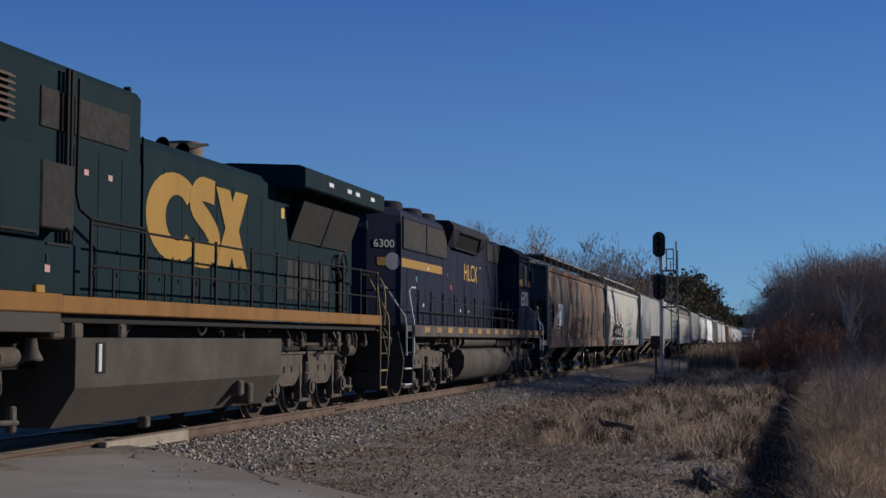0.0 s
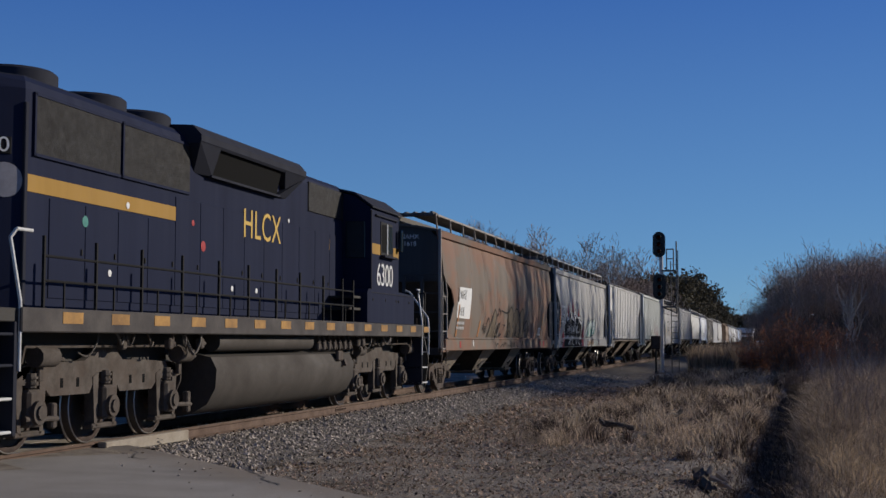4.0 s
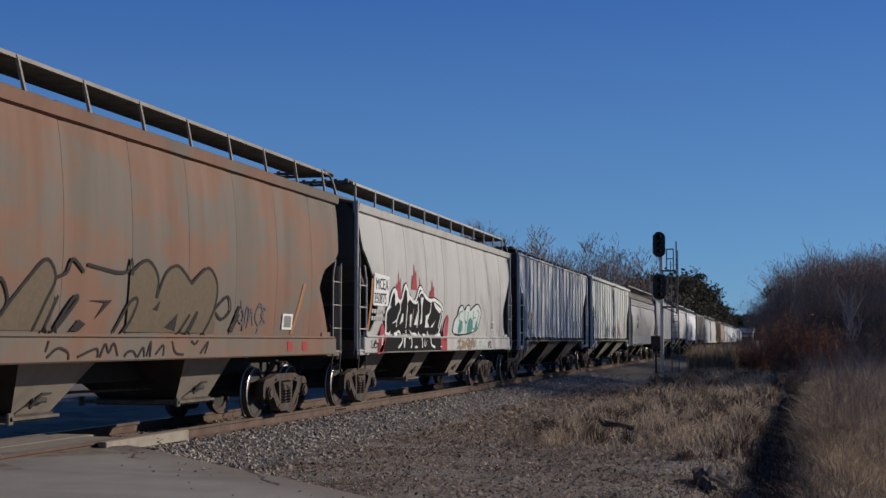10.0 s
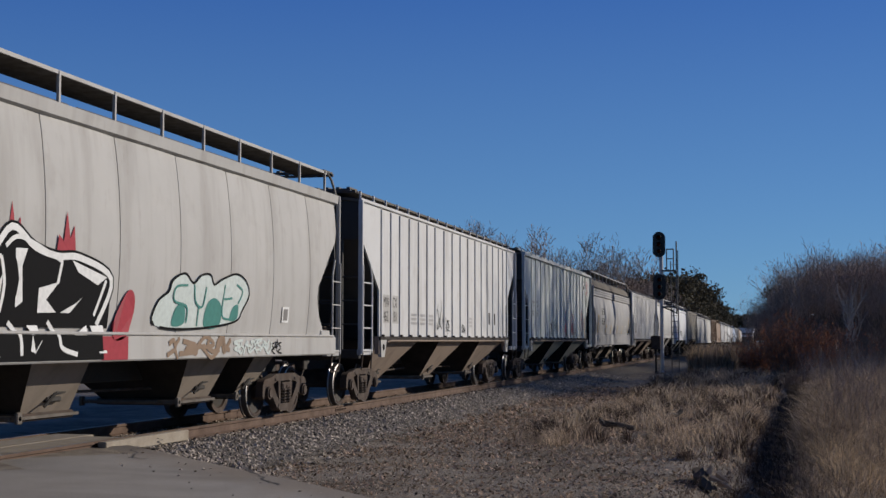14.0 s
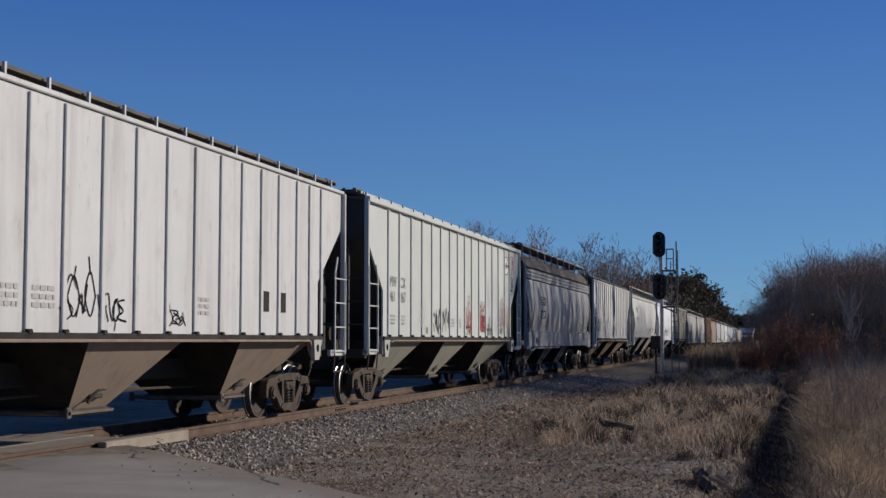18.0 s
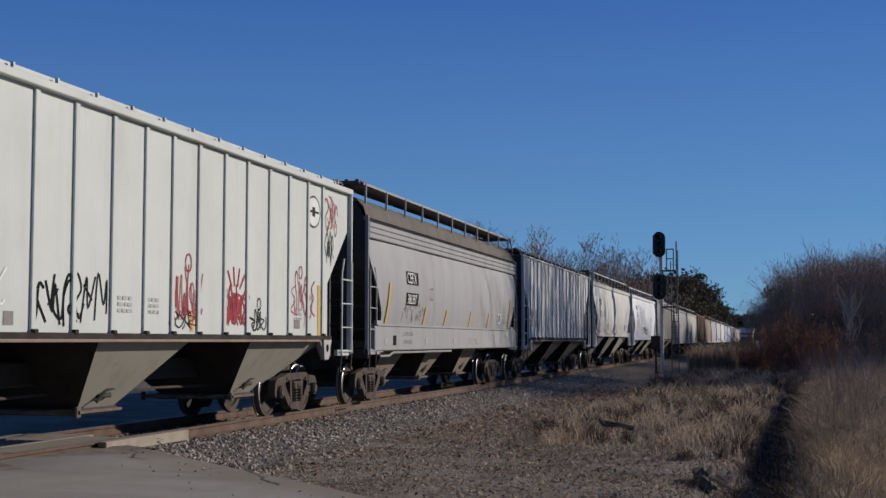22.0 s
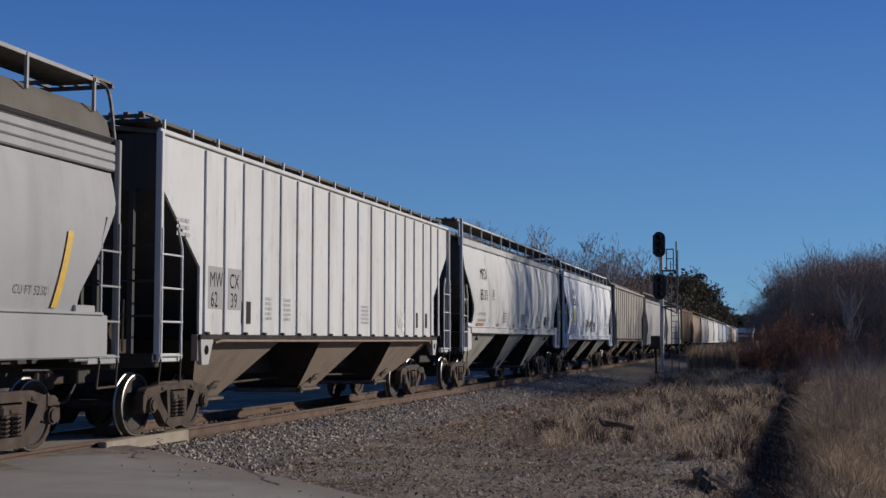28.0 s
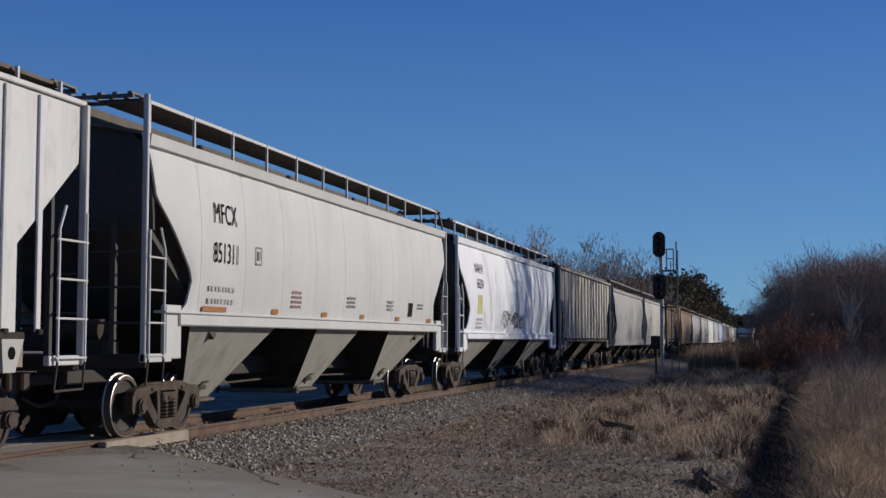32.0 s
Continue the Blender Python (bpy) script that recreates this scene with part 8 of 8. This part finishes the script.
decal("sprayed_glow", rect(6.9, 7.6, 1.15, 1.46), REDTAG, car2, Y2, 0.004)


decal("sprayed_fill", fan_fill(curve_pts(crown[1:], 5)[:], 1.56), INKB, car2, Y2, 0.006, "black sprayed block letters")
decal("sprayed_fill", [[(1.70, 1.16), (1.95, 1.47), (6.9, 1.47), (6.95, 1.16)]], INKB, car2, Y2, 0.006)
decal("sprayed_outline", stroke(curve_pts(crown, 5), 0.15), INKB, car2, Y2, 0.0056, "thin black outer line")
decal("sprayed_outline", stroke(curve_pts(crown, 5), 0.085), INKW, car2, Y2, 0.008, "white sprayed outline")
# white highlights, counters and gaps that cut the black field into letters
HIGH = ([(2.50, 2.53), (2.73, 2.55), (2.89, 2.31), (2.62, 2.20), (2.58, 2.41)],
        [(3.38, 2.62), (3.66, 2.65), (3.82, 2.45), (3.64, 2.26), (3.56, 2.58)],
        [(3.09, 1.77), (3.24, 2.04), (3.35, 2.02), (3.33, 1.86)],
        [(3.91, 2.01), (4.09, 2.05), (4.06, 1.77), (3.98, 1.71)],
        [(4.33, 1.79), (4.62, 2.15), (4.59, 1.78)],
        [(4.85, 2.46), (5.10, 2.47), (5.00, 2.26), (5.06, 1.85), (4.92, 1.78)])
for poly in HIGH:
    decal("sprayed_highlight", [poly], INKW, car2, Y2, 0.0092)
CUTS = ([(5.38, 2.02), (5.82, 2.11), (5.56, 1.89), (5.80, 1.74), (5.39, 1.73)],
        [(5.90, 1.74), (6.26, 1.87), (6.39, 1.94), (6.12, 1.74)],
        [(6.10, 2.39), (6.98, 2.22), (6.75, 2.11), (6.25, 2.25)],
        [(2.17, 2.17), (2.32, 2.19), (2.16, 2.10)],
        [(2.47, 1.80), (2.95, 1.93), (2.85, 1.85), (2.48, 1.79)])
for poly in CUTS:
    decal("sprayed_highlight", [poly], INKW, car2, Y2, 0.0092)
LOWCUTS = ([(2.59, 1.47), (2.69, 1.58), (2.95, 1.62), (2.79, 1.51)],
        [(3.38, 1.24), (3.36, 1.51), (3.47, 1.59), (3.51, 1.48), (3.44, 1.24)],
        [(3.92, 1.67), (4.22, 1.59), (4.52, 1.60), (4.60, 1.52), (4.22, 1.53)],
        [(4.29, 1.23), (4.47, 1.29), (4.61, 1.22)],
        [(5.19, 1.58), (5.42, 1.58), (5.47, 1.40), (5.33, 1.25), (5.23, 1.28), (5.26, 1.46)],
        [(6.20, 1.47), (6.56, 1.60), (6.50, 1.47)],
        [(6.65, 1.59), (6.97, 1.60), (7.02, 1.24), (6.83, 1.24)])
for poly in LOWCUTS:
    decal("sprayed_highlight", [poly], INKW, car2, Y2, 0.0092)
GAPS = ([(3.03, 2.33), (3.06, 2.14), (2.85, 1.92), (2.82, 1.72)],
        [(3.64, 2.25), (3.63, 1.70)],
        [(3.68, 2.35), (3.95, 2.43), (4.28, 2.31), (4.57, 2.35)],
        [(4.57, 2.35), (4.66, 2.04), (4.61, 1.72)],
        [(4.65, 2.47), (4.86, 2.59), (5.19, 2.55), (5.88, 2.36)],
        [(5.86, 2.36), (5.79, 2.09)],
        [(6.96, 2.18), (6.71, 1.72)])
for line in GAPS:
    decal("sprayed_outline", stroke(curve_pts(line, 4), 0.055), INKW, car2, Y2, 0.0094)
LOWGAPS = ([(1.59, 1.31), (1.70, 1.54), (1.88, 1.58), (2.30, 1.55), (2.33, 1.62)],
        [(2.95, 1.62), (3.18, 1.59), (3.24, 1.43), (3.11, 1.32), (2.90, 1.24)],
        [(3.66, 1.65), (3.81, 1.47), (4.01, 1.49), (4.06, 1.32), (3.97, 1.23)],
        [(4.80, 1.61), (5.00, 1.46), (5.04, 1.23)],
        [(5.63, 1.63), (5.84, 1.46), (5.92, 1.31), (6.28, 1.23)])
for line in LOWGAPS:
    decal("sprayed_outline", stroke(curve_pts(line, 4), 0.060), INKW, car2, Y2, 0.0094)
decal("sprayed_outline", stroke([(4.23, 2.17), (4.09, 1.71)], 0.05), C_TAN, car2, Y2, 0.0098, "brown drip")
AQUA = plain("spray_pale_aqua", (0.54, 0.60, 0.57), 0.6)
bubble = [(8.41, 1.62), (8.45, 1.94), (8.79, 2.11), (8.91, 2.28), (9.29, 2.39), (9.59, 2.26), (9.86, 2.39), (10.18, 2.41), (10.33, 2.27), (10.62, 2.36), (11.16, 2.47), (11.56, 2.38), (11.73, 2.16), (11.49, 1.90), (11.18, 1.70), (9.71, 1.58)]
decal("sprayed_fill", [curve_pts(bubble, 4, True)], AQUA, car2, Y2, 0.006, "pale aqua bubble lettering")
decal("sprayed_outline", stroke(curve_pts(bubble, 5, True), 0.035), INKB, car2, Y2, 0.010)
for pts in ([(8.95, 1.62), (9.05, 1.88), (9.30, 1.95), (9.36, 1.66)], [(10.05, 1.62), (10.12, 1.96), (10.40, 2.06), (10.66, 1.92), (10.60, 1.62)], [(11.0, 1.72), (11.08, 1.92), (11.3, 1.98), (11.3, 1.76)]):
    decal("sprayed_fill", [curve_pts(pts, 4, True)], TEALTAG, car2, Y2, 0.0085, "green shade between sprayed letters")
for pts in ([(9.40, 2.22), (9.02, 2.18), (8.98, 1.98), (9.40, 1.90), (9.42, 1.66)], [(9.62, 2.24), (9.70, 1.98), (9.95, 1.92), (10.05, 2.22)], [(9.82, 1.90), (9.80, 1.62)], [(10.75, 2.28), (10.70, 1.80), (11.1, 1.74)], [(10.75, 2.05), (11.05, 2.08)], [(11.2, 2.3), (11.45, 2.2), (11.3, 2.0)]):
    decal("sprayed_outline", stroke(curve_pts(pts, 5), 0.035), TEALTAG, car2, Y2, 0.011)
scribble(car2, 11.2, 12.7, 1.18, 1.42, AQUA, Y2, 9, 0.05)
scribble(car2, 8.9, 11.0, 1.17, 1.44, C_TAN, Y2, 7, 0.09)
scribble(car2, 12.8, 13.2, 1.2, 1.4, INKB, Y2, 4, 0.03)
scribble(car2, 0.9, 1.5, 1.2, 1.42, INKB, Y2, 3, 0.03)
decal("panel_mark", rect(13.3, 13.62, 1.72, 2.0), INKW, car2, Y2)
decal("panel_mark", rect(13.36, 13.56, 1.76, 1.96), INKGREY, car2, Y2, 0.008)
# first ribbed car
YR = flat_side(1.522)
for a, b, x in (("MW", "462", 1.76), ("CX", "181", 2.48)):
    decal("stencil_patch", rect(x - 0.06, x + 0.52, 1.80, 2.44), C_STONE, car3, YR)
    letters(a, 0.34, INKB, car3, x, 2.16, YR, width=0.74)
    letters(b, 0.34, INKB, car3, x, 1.84, YR, width=0.74)
for x in (4.1, 4.9, 5.7, 10.2):
    text_bars(car3, x, 2.0, 3, 0.5, 0.06, YR)
scribble(car3, 6.4, 7.1, 1.6, 2.3, INKB, YR, 5, 0.03)
scribble(car3, 7.3, 8.0, 1.6, 2.05, INKB, YR, 4, 0.03)
scribble(car3, 9.2, 9.8, 1.6, 1.85, INKB, YR, 4, 0.025)
decal("data_panel", rect(12.85, 13.15, 1.9, 2.25), SPRAYDARK, car3, YR)
decal("data_panel", rect(13.62, 13.95, 1.9, 2.25), SPRAYDARK, car3, YR)
# pale ribbed car with tags
for a, b, x in (("MW", "461", 1.85), ("CX", "467", 2.72)):
    letters(a, 0.36, INKGREY, car4, x, 2.64, YR, width=0.85)
    letters(b, 0.36, INKGREY, car4, x, 2.30, YR, width=0.85)
scribble(car4, 5.75, 7.3, 1.58, 2.35, INKB, YR, 9, 0.040, label="black sprayed tag")
scribble(car4, 9.3, 10.4, 1.6, 2.45, REDTAG, YR, 11, 0.030, label="red sprayed tag")
scribble(car4, 9.3, 10.1, 1.55, 1.85, INKB, YR, 4, 0.025)
scribble(car4, 11.2, 12.1, 1.65, 2.25, REDTAG, YR, 12, 0.042, label="red sprayed tag")
scribble(car4, 11.25, 12.05, 1.65, 2.15, REDTAG, YR, 9, 0.035)
scribble(car4, 12.3, 12.9, 1.55, 1.9, INKB, YR, 4, 0.03)
scribble(car4, 14.2, 15.4, 1.8, 2.6, REDTAG, YR, 8, 0.03, label="faded red sprayed tag")
scribble(car4, 15.95, 16.7, 3.5, 4.25, REDTAG, YR, 6, 0.03)
scribble(car4, 16.0, 16.5, 2.9, 3.6, INKB, YR, 5, 0.03)
scribble(car4, 4.4, 5.1, 1.7, 2.3, INKW, YR, 5, 0.05)
for cx, cz, r, mat_ in ((9.85, 2.56, 0.10, REDTAG), (14.62, 2.66, 0.085, REDTAG), (12.62, 2.02, 0.075, INKB)):
    decal("sprayed_tag", stroke([(cx + r*math.cos(k*math.pi/7), cz + 1.35*r*math.sin(k*math.pi/7)) for k in range(14)], 0.024, True), mat_, car4, YR, 0.0066)
for k in range(4):
    a = radians(125 - 26*k)
    decal("sprayed_tag", stroke([(11.62 + 0.26*math.cos(a), 2.18 + 0.10*math.sin(a)), (11.62 + 0.55*math.cos(a), 2.18 + 0.42*math.sin(a))], 0.04), REDTAG, car4, YR, 0.0066)
disc = [(15.3 + 0.36*math.cos(k*math.pi/12), 3.85 + 0.29*math.sin(k*math.pi/12)) for k in range(24)]
decal("round_emblem", [disc], INKW, car4, YR, 0.006, "white round emblem")
decal("round_emblem_rim", stroke(disc, 0.03, True) + rect(15.0, 15.6, 3.83, 3.87) + rect(15.22, 15.38, 3.76, 3.94), SPRAYDARK, car4, YR, 0.008)
decal("reflective_strip", rect(7.5, 7.62, 1.54, 2.02), YELLOWSTRIP, car4, YR)
decal("reflective_strip", rect(9.93, 10.06, 1.54, 1.86), YELLOWSTRIP, car4, YR)
decal("reflective_strip", rect(15.56, 15.70, 1.5, 2.46), YELLOWSTRIP, car4, YR)
for x in (1.9, 2.7, 7.7, 8.5, 14.3):
    text_bars(car4, x, 1.95, 3, 0.4, 0.05, YR)
decal("data_panel", rect(5.05, 5.25, 1.58, 1.74), INKGREY, car4, YR)
decal("data_panel", rect(14.3, 14.6, 1.62, 1.80), INKGREY, car4, YR)
# grey car with fluted eaves
Y5 = lambda z: (y5_of(z) + 0.026) if z > 1.78 else 1.582
decal("stencil_patch", [[(2.86, 2.74), (3.92, 2.74), (3.92, 3.05), (2.84, 3.05)], [(2.80, 2.24), (3.86, 2.24), (3.92, 2.54), (2.83, 2.54)]], INKB, car5, Y5, label="black stencil patch")
letters("CEFX", 0.37, INKW, car5, 2.90, 2.77, Y5, width=0.98)
letters("380387", 0.33, INKW, car5, 2.90, 2.28, Y5, lean=0.12, width=0.82)
for x, z in ((1.22, 2.71), (4.46, 2.24), (6.62, 2.22), (9.50, 2.22), (11.98, 2.25)):
    decal("reflective_strip", slant(x, 0.13, 0.2, 1.80, z), YELLOWSTRIP, car5, Y5)
decal("reflective_strip", slant(15.15, 0.13, 0.27, 1.80, 2.75), YELLOWSTRIP, car5, Y5)
letters("LD LMT 223300", 0.13, INKGREY, car5, 2.6, 1.52, Y5)
letters("LT WT 63700", 0.13, INKGREY, car5, 2.6, 1.33, Y5)
text_bars(car5, 9.5, 1.42, 2, 1.0, 0.05, Y5)
letters("CU FT 5250", 0.15, INKGREY, car5, 14.3, 1.95, Y5)
decal("panel_mark", rect(13.55, 13.95, 1.95, 2.25), INKW, car5, Y5)
decal("panel_mark", rect(13.62, 13.88, 1.99, 2.21), INKGREY, car5, Y5, 0.008)
decal("data_panel", rect(1.75, 2.0, 1.30, 1.52), INKB, car5, Y5)
decal("data_frame", stroke([(5.1, 2.45), (5.4, 2.45), (5.4, 2.72), (5.1, 2.72)], 0.025, True), INKGREY, car5, Y5)
part("train_pipe", Form().tube([(0.9, -1.50, 1.16), (1.0, -1.50, 1.06), (1.7, -1.50, 1.06), (2.0, -1.50, 1.13), (7.6, -1.50, 1.13)], 0.028, 6), C_GREY, car5, "grey painted air pipe under the sill")
for x in (1.1, 4.6, 7.6, 10.4, 13.0):
    decal("sill_plate", rect(x, x + 0.16, 1.32, 1.46), INKPALE, car5, Y5, 0.006)
for k in range(26):
    x, z = 2.1 + 2.6*rs.random(), 1.84 + 0.38*rs.random()**1.4
    decal("scuff", stroke(curve_pts([(x, z), (x + rs.uniform(-0.03, 0.05), z + 0.06), (x + rs.uniform(-0.05, 0.06), z + rs.uniform(0.08, 0.16))], 3), rs.uniform(0.012, 0.035)), ROOFSOOT, car5, Y5, 0.004)
# second ribbed white car
for a, b, x in (("MW", "62", 1.80), ("CX", "39", 2.56)):
    decal("stencil_patch", rect(x - 0.06, x + 0.52, 1.90, 2.56), C_GREY, car6, YR)
    letters(a, 0.34, INKB, car6, x, 2.24, YR, width=0.80)
    letters(b, 0.34, INKB, car6, x + 0.04, 1.93, YR, width=0.80)
decal("data_panel", rect(3.05, 3.45, 1.68, 2.05), SPRAYDARK, car6, YR)
decal("data_panel", rect(13.75, 14.05, 1.72, 2.08), SPRAYDARK, car6, YR)
decal("data_panel", rect(14.65, 14.95, 1.72, 2.08), SPRAYDARK, car6, YR)
scribble(car6, 12.3, 12.9, 1.6, 2.1, INKW, YR, 5, 0.07)
for x in (3.9, 4.8, 9.5):
    text_bars(car6, x, 2.1, 5, 0.5, 0.05, YR)
text_bars(car6, 0.62, 3.15, 3, 0.45, 0.06, YR)
# clean white car
Y7 = lambda z: (y7_of(z) + 0.026) if z > 1.84 else 1.582
letters("MFCX", 0.46, INKB, car7, 2.14, 3.24, Y7, width=0.72, spacing=1.05)
letters("851311", 0.46, INKB, car7, 2.12, 2.62, Y7, width=0.70, spacing=1.05)
text_bars(car7, 2.0, 2.17, 1, 1.0, 0.08, Y7)
text_bars(car7, 2.0, 1.98, 1, 1.0, 0.08, Y7)
decal("reflective_strip", rect(1.85, 2.75, 1.85, 1.93), ORANGE, car7, Y7)
decal("reflective_strip", rect(4.7, 5.0, 1.86, 1.95), ORANGE, car7, Y7)
decal("reflective_strip", rect(7.3, 7.6, 1.86, 1.95), ORANGE, car7, Y7)
decal("reflective_strip", rect(9.7, 10.0, 1.86, 1.95), ORANGE, car7, Y7)
decal("reflective_strip", rect(12.4, 12.7, 1.86, 1.95), ORANGE, car7, Y7)
decal("reflective_strip", rect(15.2, 15.6, 1.86, 1.95), ORANGE, car7, Y7)
decal("data_frame", stroke([(3.83, 2.68), (4.07, 2.68), (4.07, 2.96), (3.83, 2.96)], 0.03, True) + rect(3.90, 4.0, 2.75, 2.9), INKGREY, car7, Y7)
for x, n in ((5.6, 4), (8.8, 3), (11.6, 3), (14.2, 2)):
    text_bars(car7, x, 2.25, n, 0.5, 0.05, Y7, plain("print_red_grey", (0.30, 0.20, 0.18), 0.6) if x == 5.6 else INKGREY)
decal("panel_mark", rect(13.4, 13.75, 1.98, 2.30), INKB, car7, Y7)
# bright white car
Y8 = lambda z: (y8_of(z) + 0.026) if z > 1.66 else 1.582
letters("NAHX", 0.42, INKB, car8, 2.0, 3.40, Y8, width=0.95)
letters("66204", 0.42, INKB, car8, 2.2, 2.95, Y8, width=0.85)
scribble(car8, 6.0, 9.6, 1.8, 2.4, INKB, Y8, 10, 0.06)
decal("yellow_emblem", [[(2.3, 2.2), (2.9, 2.2), (2.9, 2.75), (2.3, 2.75)]], plain("pale_yellow_mark", (0.55, 0.52, 0.22), 0.6), car8, Y8)
text_bars(car8, 2.2, 2.0, 3, 0.8, 0.07, Y8)


def end_text(car, words, y, z, size):
    """Reporting marks on the car's end wall, which faces against the direction of view."""
    for i, word in enumerate(words):
        cu = bpy.data.curves.new("end_stencil", "FONT")
        cu.body, cu.size = word, size
        ob = bpy.data.objects.new("end_stencil", cu)
        me = bpy.data.meshes.new_from_object(ob)
        bpy.data.objects.remove(ob)
        me.materials.clear()
        me.materials.append(INKW)
        part("end_stencil", me, None, car, at=Matrix.Translation((0.085 if car in (car4, car6) else 0.20, y, z - i*size*1.05)) @ Matrix(((0, 0, -1), (-1, 0, 0), (0, 1, 0))).to_4x4())


end_text(car1, ("NAHX", "61618"), -0.35, 4.12, 0.18)
end_text(car4, ("MWCX", "461467"), 0.55, 4.18, 0.24)


# ---- what moves ----
def motions():
    times = [float(t) for t, _ in TRAVEL]
    for ob, start in moving:
        walk(ob, [(t, pose(start - travel(t), TRACK_Y, 0)) for t in times])
    turns = [i*0.1 for i in range(321)]
    gone = [travel(t) for t in turns]
    for ob, x, z, r in rolling:
        walk(ob, [(t, pose(x, 0, z, 0, -math.degrees(g/r), 0)) for t, g in zip(turns, gone)])


motions()
